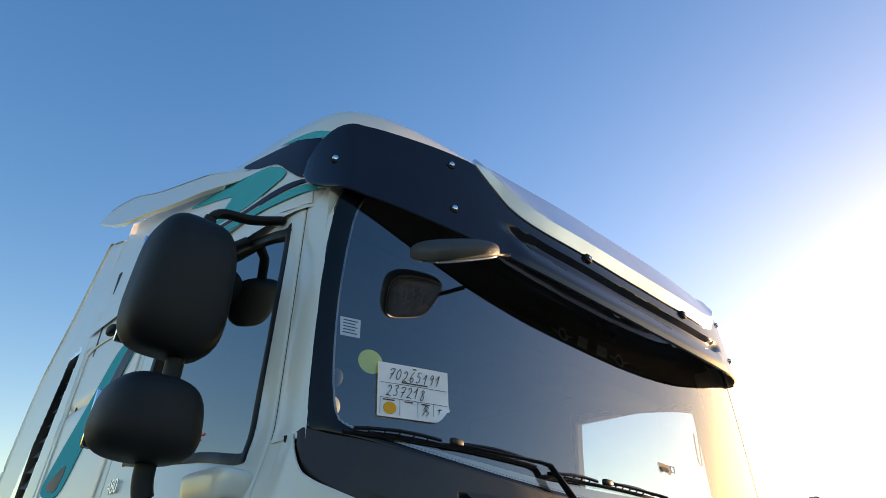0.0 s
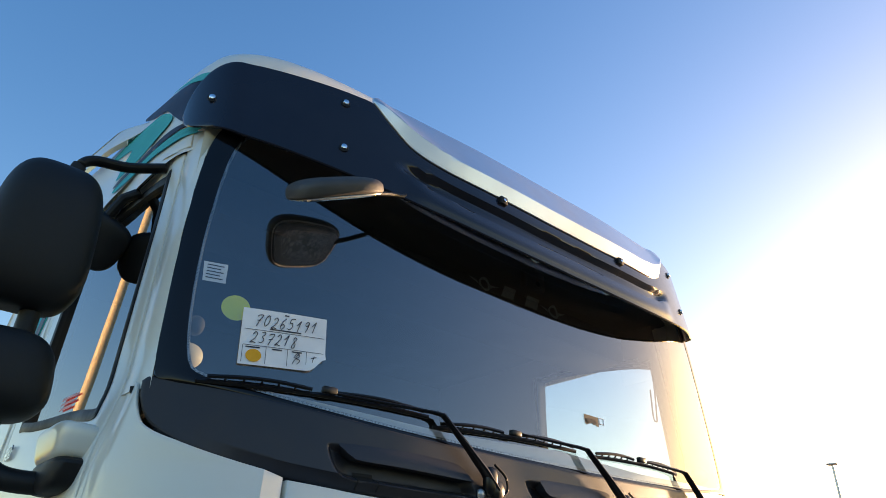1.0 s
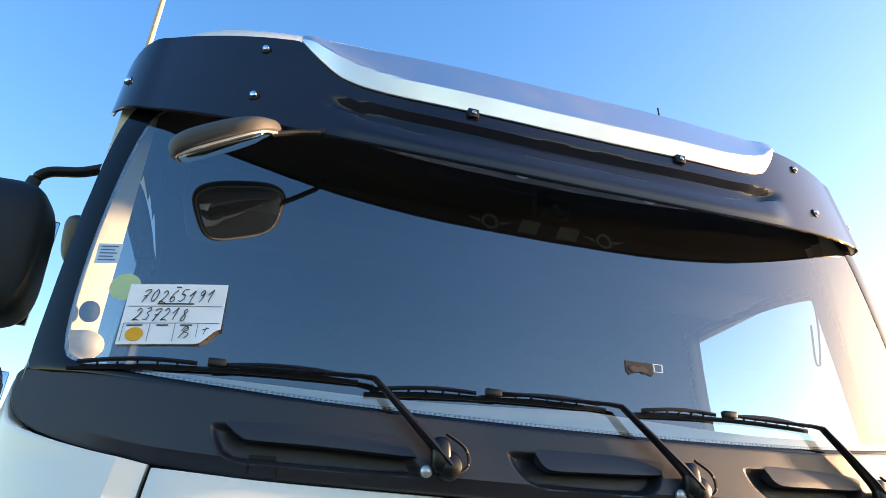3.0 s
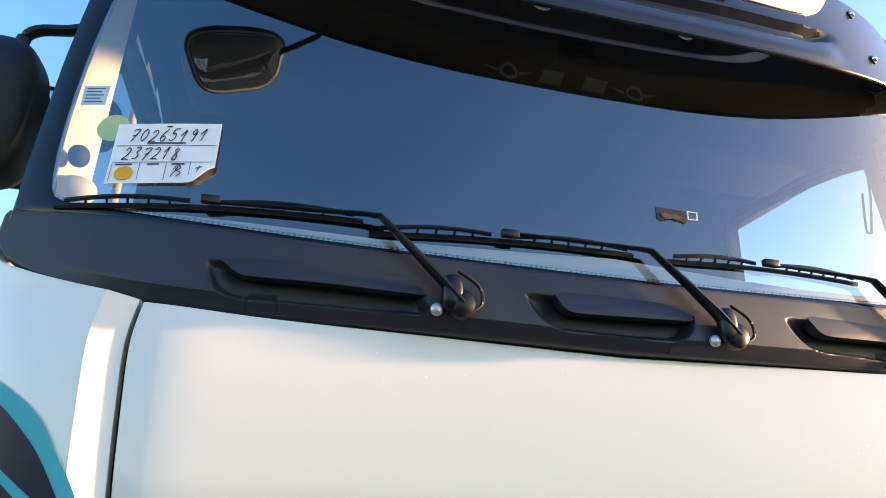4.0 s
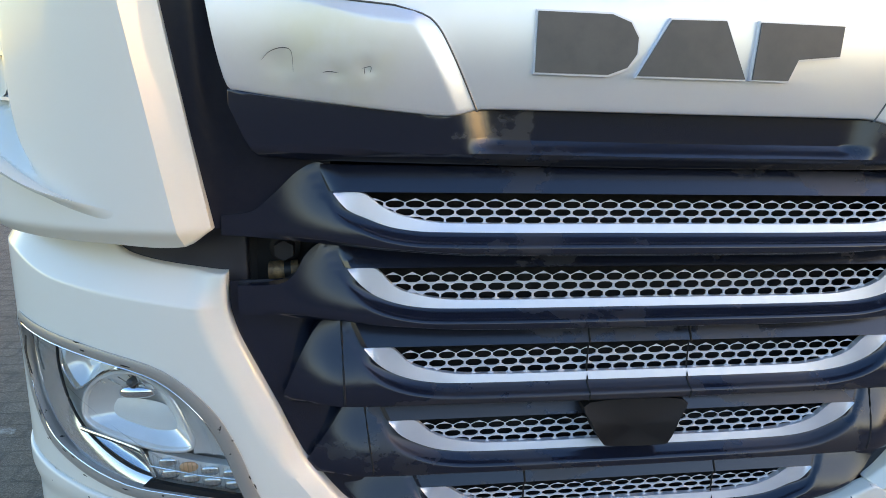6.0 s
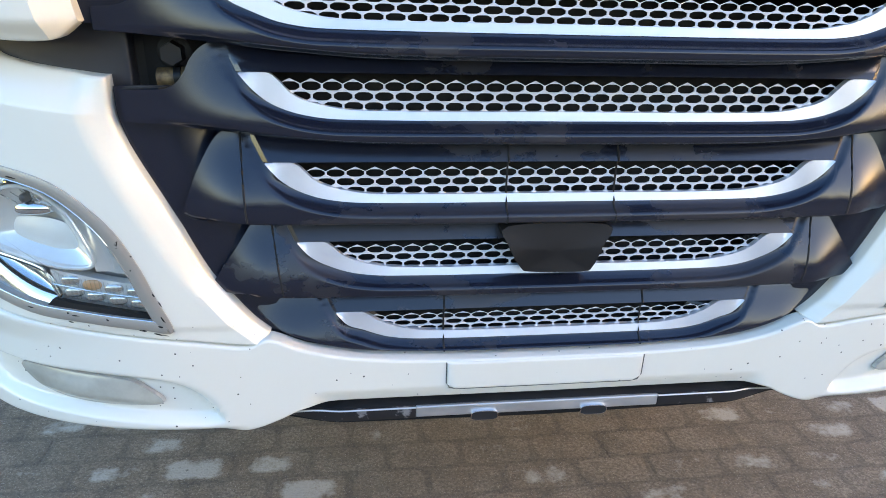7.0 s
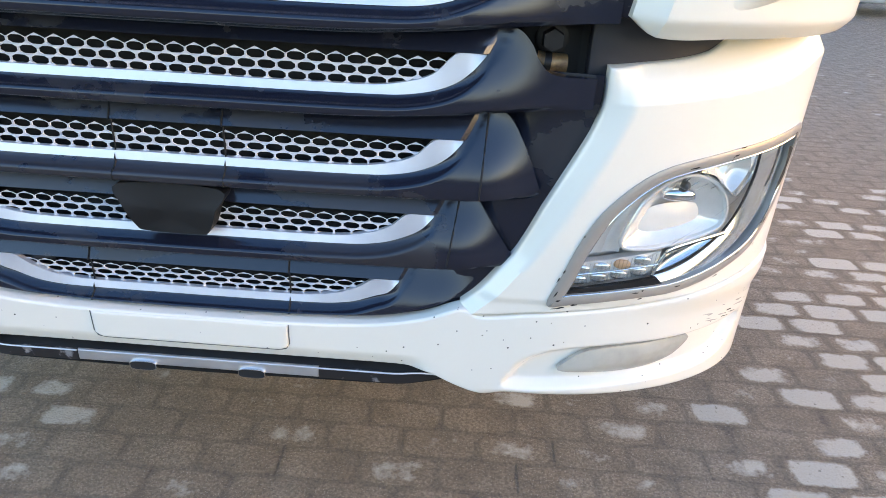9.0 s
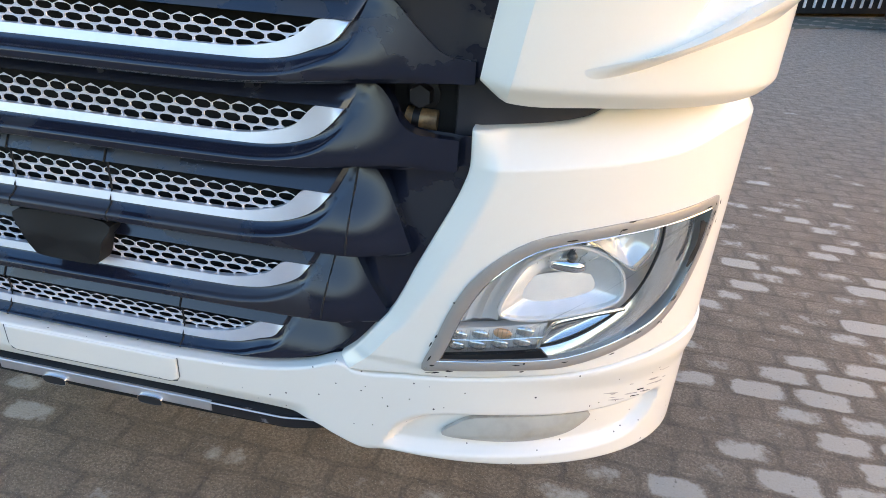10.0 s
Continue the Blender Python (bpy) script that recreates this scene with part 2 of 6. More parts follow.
# ---- builders ----
def curve_fn(pts):
    """A smooth curve v(u) through a few (u, v), held level beyond its ends."""
    us, vs = [p[0] for p in pts], [p[1] for p in pts]
    n = len(us)
    tan = []
    for i in range(n):
        a, b_ = max(i - 1, 0), min(i + 1, n - 1)
        tan.append((vs[b_] - vs[a]) / (us[b_] - us[a]))

    def f(u):
        if u <= us[0]:
            return vs[0]
        if u >= us[-1]:
            return vs[-1]
        i = max(k for k in range(n) if us[k] <= u)
        h = us[i + 1] - us[i]
        t = (u - us[i]) / h
        return ((2 * t**3 - 3 * t**2 + 1) * vs[i] + (t**3 - 2 * t**2 + t) * h * tan[i]
                + (-2 * t**3 + 3 * t**2) * vs[i + 1] + (t**3 - t**2) * h * tan[i + 1])
    return f


def mirror_fn(pts):
    f = curve_fn(pts)
    return lambda u: f(abs(u))


def smooth(a, b_, v):
    t = min(max((v - a) / (b_ - a), 0.0), 1.0)
    return t * t * (3 - 2 * t)


class Plan:
    """A front that runs straight across and then turns round an elliptic corner into the side."""

    def __init__(self, y0, s0, w, d):
        self.y0, self.s0, self.w, self.d = y0, s0, w, d
        self.arc = (w + d) * 0.79

    def at(self, s):
        a, sg = abs(s), (1 if s >= 0 else -1)
        if a < self.s0:
            return s, self.y0, 0.0, -1.0
        if a < self.s0 + self.arc:
            th = (a - self.s0) / self.arc * math.pi / 2
            nx, ny = math.sin(th) / self.w, -math.cos(th) / self.d
            k = math.hypot(nx, ny)
            return sg * (self.s0 + self.w * math.sin(th)), self.y0 + self.d * (1 - math.cos(th)), sg * nx / k, ny / k
        return sg * (self.s0 + self.w), self.y0 + self.d + a - self.s0 - self.arc, float(sg), 0.0

    def s(self, x):
        """The way along the front to the place x across."""
        a = abs(x)
        if a <= self.s0:
            return x
        return math.copysign(self.s0 + self.arc * 2 / math.pi * math.asin(min(1.0, (a - self.s0) / self.w)), x)

    def place(self, s, z, depth=0.0, lean=0.0):
        x, y, nx, ny = self.at(s)
        return Vector((x - nx * depth, y - ny * depth + lean, z))


FRONT = Plan(0.195, 0.80, 0.445, 0.33)
BUMPER = Plan(0.225, 0.70, 0.55, 0.33)


def part(name, bm, mat, parent, label="", shade=True, flat=32.0):
    me = bpy.data.meshes.new(name)
    bmesh.ops.recalc_face_normals(bm, faces=bm.faces)
    if shade:
        for f in bm.faces:
            f.smooth = True
        for e in bm.edges:
            if len(e.link_faces) == 2 and e.calc_face_angle(0) > radians(flat):
                e.smooth = False
    bm.to_mesh(me)
    bm.free()
    me.materials.append(mat)
    ob = new(name, me)
    if parent:
        ob.parent = parent
    if label:
        ob["label"] = label
    return ob


def empty(name, label, category, group="", kind="", at=(0, 0, 0)):
    ob = new(name)
    ob.location = at
    return tagged(ob, label, category, group, kind)


def edge_steps(lo, hi, n, r):
    """n + 1 values from lo to hi, crowded within r of both ends."""
    base = [lo + (hi - lo) * i / n for i in range(n + 1)]
    if r <= 0 or hi - lo < 3 * r:
        return base
    near = [lo, lo + 0.12 * r, lo + 0.4 * r, lo + r]
    far = [hi - r, hi - 0.4 * r, hi - 0.12 * r, hi]
    return near + [v for v in base if lo + 1.3 * r < v < hi - 1.3 * r] + far


def rolled(d, r):
    return 0.0 if d >= r or r <= 0 else r - math.sqrt(max(0.0, r * r - (r - d) ** 2))


def skin(us, lo, hi, place, n=14, r=0.0, th=0.012, inside=None, ends=True):
    """A curved panel between lo(u) and hi(u), with rolled edges and a returned rim. place(u, v, depth) is a point; inside(u, v) cuts a hole."""
    bm = bmesh.new()
    grid = []
    u0, u1 = us[0], us[-1]
    if r > 0 and ends:
        us = edge_steps(u0, u1, len(us) - 1, r)
    frac = edge_steps(0.0, 1.0, n, 0)
    for u in us:
        a, b_ = lo(u), hi(u)
        row = []
        vs = edge_steps(a, b_, n, r) if r > 0 else [a + (b_ - a) * f for f in frac]
        for v in vs:
            d = rolled(min(v - a, b_ - v), r) + (rolled(min(u - u0, u1 - u), r) if ends else 0.0)
            row.append(bm.verts.new(place(u, v, d)))
        grid.append(row)
    m = min(len(row) for row in grid)
    grid = [row if len(row) == m else [row[round(i * (len(row) - 1) / (m - 1))] for i in range(m)] for row in grid]
    for i in range(len(grid) - 1):
        for j in range(m - 1):
            q = [grid[i][j], grid[i + 1][j], grid[i + 1][j + 1], grid[i][j + 1]]
            if inside:
                pu, pv = (us[i] + us[i + 1]) / 2, None
                a, b_ = lo(pu), hi(pu)
                vs = edge_steps(a, b_, n, r) if r > 0 else [a + (b_ - a) * f for f in frac]
                pv = (vs[j] + vs[j + 1]) / 2 if len(vs) == m else a + (b_ - a) * (j + 0.5) / (m - 1)
                if inside(pu, pv):
                    continue
            if len({tuple(round(c, 6) for c in v.co) for v in q}) == 4:
                bm.faces.new(q)
    if th:
        rim = [v for v in grid[0]] + [row[-1] for row in grid[1:]] + list(reversed(grid[-1][:-1])) + [row[0] for row in reversed(grid[1:-1])]
        cu = sum((v.co for v in rim), Vector()) / len(rim)
        back = []
        for v in rim:
            back.append(bm.verts.new(v.co + Vector((0, th, 0)) + (Vector((cu.x - v.co.x, 0, 0)).normalized() * th * 0.5 if abs(v.co.x) > 1.15 else Vector())))
        for i in range(len(rim)):
            k = (i + 1) % len(rim)
            try:
                bm.faces.new([rim[i], back[i], back[k], rim[k]])
            except ValueError:
                pass
    for v in [v for v in bm.verts if not v.link_faces]:
        bm.verts.remove(v)
    return bm


def span(a, b_, n):
    return [a + (b_ - a) * i / n for i in range(n + 1)]


def loop_curve(pts, n=6, closed=True):
    """Points of a smooth loop through a few corners."""
    out, m = [], len(pts)
    rng = range(m if closed else m - 1)
    for i in rng:
        p = [Vector(pts[(i + k) % m] if closed else pts[min(max(i + k, 0), m - 1)]) for k in (-1, 0, 1, 2)]
        for k in range(n):
            t = k / n
            out.append(0.5 * (2 * p[1] + (p[2] - p[0]) * t + (2 * p[0] - 5 * p[1] + 4 * p[2] - p[3]) * t * t + (3 * p[1] - p[0] - 3 * p[2] + p[3]) * t**3))
    if not closed:
        out.append(Vector(pts[-1]))
    return out


def in_loop(poly, x, z):
    c = False
    for i in range(len(poly)):
        a, b_ = poly[i], poly[i - 1]
        if (a[1] > z) != (b_[1] > z) and x < (b_[0] - a[0]) * (z - a[1]) / (b_[1] - a[1]) + a[0]:
            c = not c
    return c


def depth_in(poly, x, z):
    """How far a place lies inside a loop; minus outside."""
    best = 9.0
    for i in range(len(poly)):
        (ax, az), (bx, bz) = poly[i - 1], poly[i]
        ux, uz = bx - ax, bz - az
        t = min(1.0, max(0.0, ((x - ax) * ux + (z - az) * uz) / (ux * ux + uz * uz + 1e-12)))
        best = min(best, (x - ax - ux * t) ** 2 + (z - az - uz * t) ** 2)
    return math.sqrt(best) * (1 if in_loop(poly, x, z) else -1)


def inset(poly, d):
    """A loop moved inwards by d."""
    n, out = len(poly), []
    area = sum(poly[i - 1][0] * poly[i][1] - poly[i][0] * poly[i - 1][1] for i in range(n))
    sg = 1 if area > 0 else -1
    for i in range(n):
        a, b_ = poly[i - 1], poly[(i + 1) % n]
        tx, tz = b_[0] - a[0], b_[1] - a[1]
        k = math.hypot(tx, tz) or 1.0
        out.append((poly[i][0] - sg * tz / k * d, poly[i][1] + sg * tx / k * d))
    return out


def ring(outer, inner, place, front=-0.004, back=0.015):
    """A frame between two loops of equal length, with rounded front and depth."""
    bm = bmesh.new()
    n = len(outer)
    prof = [(0.0, back), (0.0, front + 0.002), (0.25, front), (0.75, front), (1.0, front + 0.002), (1.0, back)]
    rows = []
    for i in range(n):
        rows.append([bm.verts.new(place(outer[i][0] + (inner[i][0] - outer[i][0]) * f, outer[i][1] + (inner[i][1] - outer[i][1]) * f, d)) for f, d in prof])
    for i in range(n):
        k = (i + 1) % n
        for j in range(len(prof) - 1):
            bm.faces.new([rows[i][j], rows[k][j], rows[k][j + 1], rows[i][j + 1]])
    return bm


def patch(loop, place, steps=5, depth=0.0, dome=0.0, th=0.0):
    """A filled loop made of shrinking rings, laid on a surface; dome pushes its middle inwards (or, minus, outwards)."""
    bm = bmesh.new()
    n = len(loop)
    cx, cz = sum(p[0] for p in loop) / n, sum(p[1] for p in loop) / n
    rows = []
    if th:
        rows.append([bm.verts.new(place(p[0], p[1], depth + th)) for p in loop])
    for k in range(steps):
        f = 1 - k / steps
        rows.append([bm.verts.new(place(cx + (p[0] - cx) * f, cz + (p[1] - cz) * f, depth + dome * (1 - f * f))) for p in loop])
    for a, b_ in zip(rows, rows[1:]):
        for i in range(n):
            k = (i + 1) % n
            bm.faces.new([a[i], a[k], b_[k], b_[i]])
    c = bm.verts.new(place(cx, cz, depth + dome))
    for i in range(n):
        bm.faces.new([rows[-1][i], rows[-1][(i + 1) % n], c])
    return bm


def loft(rows):
    """A sheet through rows of points of equal number."""
    bm = bmesh.new()
    grid = [[bm.verts.new(p) for p in row] for row in rows]
    for a, b_ in zip(grid, grid[1:]):
        for i in range(len(a) - 1):
            bm.faces.new([a[i], a[i + 1], b_[i + 1], b_[i]])
    return bm


def tube(path, radius, sides=10, flatten=1.0, caps=True, taper=None):
    """A rod along a path of points; taper(t) scales its radius."""
    bm = bmesh.new()
    path = [Vector(p) for p in path]
    rows = []
    for i, p in enumerate(path):
        t = (path[min(i + 1, len(path) - 1)] - path[max(i - 1, 0)]).normalized()
        ref = Vector((0, 0, 1)) if abs(t.z) < 0.9 else Vector((0, 1, 0))
        a = t.cross(ref).normalized()
        b_ = a.cross(t)
        rr = radius * (taper(i / (len(path) - 1)) if taper else 1.0)
        rows.append([bm.verts.new(p + a * rr * math.cos(q) + b_ * rr * flatten * math.sin(q)) for q in (2 * math.pi * k / sides for k in range(sides))])
    for a, b_ in zip(rows, rows[1:]):
        for k in range(sides):
            bm.faces.new([a[k], a[(k + 1) % sides], b_[(k + 1) % sides], b_[k]])
    if caps:
        bm.faces.new(rows[0])
        bm.faces.new(rows[-1])
    return bm


def blob(c, h, p=3.0, nu=28, nv=16, warp=None):
    """A rounded box (superellipsoid) of half sizes h about c; warp(v) reshapes its points."""
    bm = bmesh.new()
    sg = lambda v, e: math.copysign(abs(v) ** e, v)
    e = 2.0 / p
    rows = []
    for j in range(1, nv):
        la = -math.pi / 2 + math.pi * j / nv
        row = []
        for i in range(nu):
            lo = 2 * math.pi * i / nu
            v = Vector((sg(math.cos(la), e) * sg(math.cos(lo), e), sg(math.cos(la), e) * sg(math.sin(lo), e), sg(math.sin(la), e)))
            v = warp(v) if warp else v
            row.append(bm.verts.new(Vector(c) + Vector((v.x * h[0], v.y * h[1], v.z * h[2]))))
        rows.append(row)
    for a, b_ in zip(rows, rows[1:]):
        for i in range(nu):
            bm.faces.new([a[i], a[(i + 1) % nu], b_[(i + 1) % nu], b_[i]])
    bm.faces.new(rows[0])
    bm.faces.new(rows[-1])
    return bm


def box(c, h, bevel=0.0, turn=None):
    bm = bmesh.new()
    bmesh.ops.create_cube(bm, size=2.0)
    for v in bm.verts:
        v.co = Vector((v.co.x * h[0], v.co.y * h[1], v.co.z * h[2]))
    if bevel:
        bmesh.ops.bevel(bm, geom=list(bm.edges), offset=bevel, segments=2, affect="EDGES", profile=0.5)
    if turn:
        bmesh.ops.transform(bm, matrix=turn, verts=bm.verts)
    for v in bm.verts:
        v.co += Vector(c)
    return bm


def disc(c, normal, r, depth, sides=20, dome=0.0):
    """A round stud of radius r standing out from c along normal."""
    n = Vector(normal).normalized()
    a = n.orthogonal().normalized()
    b_ = n.cross(a)
    bm = bmesh.new()
    rows = [[bm.verts.new(Vector(c) + n * h + (a * math.cos(q) + b_ * math.sin(q)) * rr) for q in (2 * math.pi * k / sides for k in range(sides))]
            for rr, h in ((r, 0.0), (r, depth * 0.7), (r * 0.85, depth), (r * 0.4, depth + dome))]
    for p, q in zip(rows, rows[1:]):
        for k in range(sides):
            bm.faces.new([p[k], p[(k + 1) % sides], q[(k + 1) % sides], q[k]])
    bm.faces.new(rows[-1])
    bm.faces.new(rows[0])
    return bm


def merged(*bms):
    out = bmesh.new()
    for b_ in bms:
        me = bpy.data.meshes.new("join")
        b_.to_mesh(me)
        b_.free()
        out.from_mesh(me)
        bpy.data.meshes.remove(me)
    return out


def flipped(ob, parent):
    """The mirror image of a part, across the truck's middle."""
    me = ob.data.copy()
    for v in me.vertices:
        v.co.x = -v.co.x
    me.flip_normals()
    o = new(ob.name.split(".")[0], me)
    o.parent = parent
    if ob.get("label"):
        o["label"] = ob["label"]
    return o


def both(name, make, mat, parent, label=""):
    """A part on one side of the truck and its mirror image on the other."""
    a = part(name, make, mat, parent, label)
    return a, flipped(a, parent)


# ---- ground ----
GROUND_Z = -0.03
PX, PY = 0.212, 0.109          # pitch of the paving blocks


def ground_mat(name, blocks):
    """Concrete paving blocks under a film of dirt; some are worn bare and pale, in ragged patches."""
    m, nt, b = material(name, (0.12, 0.1, 0.09), 0.85)
    geo = nt.nodes.new("ShaderNodeNewGeometry")
    sep = nt.nodes.new("ShaderNodeSeparateXYZ")
    nt.links.new(geo.outputs["Position"], sep.inputs[0])
    row = calc(nt, "FLOOR", calc(nt, "DIVIDE", sep.outputs["Y"], PY))
    off = calc(nt, "MULTIPLY", calc(nt, "FLOORED_MODULO", row, 2.0), 0.5)
    fx = calc(nt, "ADD", calc(nt, "DIVIDE", sep.outputs["X"], PX), off)
    cell = calc(nt, "FLOOR", fx)
    cv = nt.nodes.new("ShaderNodeCombineXYZ")
    nt.links.new(cell, cv.inputs[0])
    nt.links.new(row, cv.inputs[1])
    rnd = nt.nodes.new("ShaderNodeTexWhiteNoise")
    nt.links.new(cv.outputs[0], rnd.inputs["Vector"])
    lx = calc(nt, "ABSOLUTE", calc(nt, "SUBTRACT", calc(nt, "SUBTRACT", fx, cell), 0.5))
    ly = calc(nt, "ABSOLUTE", calc(nt, "SUBTRACT", calc(nt, "SUBTRACT", calc(nt, "DIVIDE", sep.outputs["Y"], PY), row), 0.5))
    fifth = lambda v: calc(nt, "POWER", calc(nt, "MULTIPLY", v, 2.0), 5.0)
    rim = calc(nt, "POWER", calc(nt, "ADD", fifth(lx), fifth(ly)), 0.2)    # 0 amid a block, 1 along its edge
    wide = grain(nt, 0.9, 3.0, 0.5)                                    # where feet and tyres keep the blocks bare
    rag = grain(nt, 15, 6.0, 0.72)
    worn = nt.nodes.new("ShaderNodeMapRange")                          # the open yard beside the lorry is swept barer
    for key, v in (("From Min", 0.7), ("From Max", 2.0), ("To Min", 0.0), ("To Max", 0.49)):
        worn.inputs[key].default_value = v
    nt.links.new(sep.outputs["X"], worn.inputs["Value"])
    bare = calc(nt, "MULTIPLY_ADD", wide, 0.9, calc(nt, "MULTIPLY_ADD", rnd.outputs["Value"], 0.85, worn.outputs["Result"]))
    deep = nt.nodes.new("ShaderNodeMapRange")                          # towards the yard edge the dirt lies thick
    for key, v in (("From Min", 1.6), ("From Max", 4.5), ("To Min", 0.0), ("To Max", 0.75)):
        deep.inputs[key].default_value = v
    nt.links.new(sep.outputs["Y"], deep.inputs["Value"])
    bare = calc(nt, "SUBTRACT", calc(nt, "MULTIPLY_ADD", rag, 1.2, bare), deep.outputs["Result"])
    bare = calc(nt, "SUBTRACT", bare, calc(nt, "MULTIPLY_ADD", calc(nt, "POWER", rim, 3.0), 0.85, 0.27))
    mask = ramp(nt, calc(nt, "MULTIPLY", bare, 0.5), [(0.69, (0, 0, 0)), (0.80, (1, 1, 1))])
    fine = grain(nt, 140, 4.0, 0.7)
    dirt = mixc(nt, ramp(nt, grain(nt, 9, 6.0, 0.65), [(0.3, (0, 0, 0)), (0.7, (1, 1, 1))]), (0.205, 0.143, 0.099), (0.385, 0.283, 0.202))
    spots = ramp(nt, grain(nt, 110, 3.0, 0.65), [(0.40, (0, 0, 0)), (0.60, (1, 1, 1))])
    dirt = mixc(nt, calc(nt, "MULTIPLY", spots, 0.6), dirt, (0.098, 0.072, 0.054))
    pale = mixc(nt, fine, (0.42, 0.37, 0.31), (0.58, 0.52, 0.44))
    grit = ramp(nt, grain(nt, 260, 2.0, 0.5), [(0.62, (0, 0, 0)), (0.68, (1, 1, 1))])
    col = mixc(nt, mask, dirt, pale) if blocks else dirt
    col = mixc(nt, calc(nt, "MULTIPLY", grit, 0.75), col, (0.50, 0.42, 0.33))
    clod = ramp(nt, grain(nt, 55, 3.0, 0.6), [(0.30, (1, 1, 1)), (0.36, (0, 0, 0))])
    col = mixc(nt, calc(nt, "MULTIPLY", clod, 0.55), col, (0.045, 0.036, 0.03))
    seam = ramp(nt, calc(nt, "MULTIPLY_ADD", rag, 0.12, rim), [(0.93, (0, 0, 0)), (1.03, (1, 1, 1))])
    col = mixc(nt, calc(nt, "MULTIPLY", seam, calc(nt, "MULTIPLY", rag, 0.6)), col, (0.075, 0.056, 0.042))
    nt.links.new(col, b.inputs["Base Color"])
    bump(nt, b, calc(nt, "ADD", grain(nt, 70, 5.0, 0.75), calc(nt, "MULTIPLY", fine, 0.8)), 0.9, 0.010)
    return m


M_GROUND = ground_mat("dirty_block_paving", True)
M_JOINT = ground_mat("joint_dirt", False)
bm = bmesh.new()
rings = (0.0, 6, 14, 40, 120, 500, 2500)
prev = None
for rr in rings[1:]:
    cur = [bm.verts.new((rr * math.cos(a), rr * math.sin(a) + 1, GROUND_Z + 0.0290)) for a in (2 * math.pi * k / 48 for k in range(48))]
    if prev is None:
        bm.faces.new(cur)
    else:
        for k in range(48):
            bm.faces.new([prev[k], prev[(k + 1) % 48], cur[(k + 1) % 48], cur[k]])
    prev = cur
ground = part("ground", bm, M_JOINT, None)
tagged(ground, "dirt-filled concrete block paving of a lorry yard", "ground", kind="structure")

# ---- the truck ----
truck = empty("truck", "cream white lorry cab with dark grille, parked on block paving", "truck")
SEAM = curve_fn([(1.16, 0.786), (1.222, 0.796), (1.5, 0.837), (1.718, 0.867), (1.91, 0.886), (2.005, 0.893), (2.09, 0.886)])
LEAN = curve_fn([(1.15, 0.008), (1.4, 0.0), (1.7, -0.012), (1.9, -0.005), (2.0, 0.008), (2.09, 0.026)])
UP = 2.2


def tuck(y, z):
    """How far the cab draws in above the waist, most beside the windscreen."""
    return 0.038 * (1 - smooth(0.6, 1.6, y)) * smooth(2.05, 2.3, z) * smooth(0.30, 0.42, y)


def front(s, z, d=0.0):
    p = FRONT.place(s, z, d, LEAN(z) * (1 - smooth(0.9, 1.25, abs(s))))
    p.x -= math.copysign(tuck(p.y, z), p.x)
    return p


def cab(s, z, d=0.0):
    """The cab's sides and pillars; above the waist they lean back and slightly in."""
    p = FRONT.place(s, z, d)
    k = max(0.0, z - UP)
    f = 1 - smooth(0.6, 1.6, p.y)
    return Vector((p.x - math.copysign(0.03 * k + tuck(p.y, z), p.x), p.y + 0.1 * k * f, z))


def glass_y(x, z):
    return 0.205 + 0.083 * abs(x) ** 3 + 0.09 * (z - 2.25)


def on_glass(x, z, d=0.0):
    return Vector((x, glass_y(x, z) + d, z))


HOOD_LO = mirror_fn([(0, 1.692), (0.46, 1.698), (0.87, 1.716)])
HOOD_HI = mirror_fn([(0, 2.046), (0.37, 2.055), (0.7, 2.063), (0.89, 2.075)])


def hood_at(u, x, d):
    z = HOOD_LO(x) + u * (HOOD_HI(x) - HOOD_LO(x))
    return front(x, z, d)


edge_z = lambda u: 1.716 + u * (2.072 - 1.716)
part("front_panel", skin(span(0, 1, 24), lambda u: -SEAM(edge_z(u)) + 0.004, lambda u: SEAM(edge_z(u)) - 0.004,
                         lambda u, v, d: hood_at(u, v, d), 40, 0.006, 0.03), M_WHITE, truck, "wide cream white front flap")

rch = random.Random(8)
for q in range(16):
    x0, z0, r_ = rch.uniform(-0.8, 0.8), rch.uniform(1.74, 2.03), rch.uniform(0.0012, 0.0026)
    lp = [(x0 + r_ * rch.uniform(0.6, 1.2) * math.cos(a), z0 + r_ * rch.uniform(0.7, 1.5) * math.sin(a)) for a in (2 * math.pi * k / 8 for k in range(8))]
    part("stone_chip", patch(lp, lambda x, z, d: front(x, z, -0.0008), 1), M_PAPER, truck)

# corner panels with their chamfer and side scoop
S_DOOR = FRONT.s(1.233)
CORNER_HI = curve_fn([(FRONT.s(v), w) for v, w in ((0.86, 2.072), (0.889, 2.078), (1.01, 2.101), (1.10, 2.127), (1.165, 2.160), (1.184, 2.20), (1.194, 2.24), (1.202, 2.25))] + [(S_DOOR - 0.034, 2.25), (S_DOOR - 0.026, 2.10), (S_DOOR - 0.005, 2.02), (S_DOOR + 0.3, 1.98)])
CORNER_LO = curve_fn([(0.78, 1.197), (0.79, 1.194), (0.832, 1.167), (0.95, 1.168), (1.1, 1.170), (1.6, 1.18)])
S_END = FRONT.s0 + FRONT.arc + 0.06


LIP = curve_fn([(0.92, 1.220), (0.936, 1.227), (1.018, 1.255), (1.082, 1.285), (1.139, 1.319), (1.20, 1.355), (1.245, 1.39)])
SCOOP = curve_fn([(1.24, 1.01), (1.263, 1.03), (1.293, 1.061), (1.345, 1.084), (1.453, 1.093), (1.574, 1.086), (1.67, 1.07)])


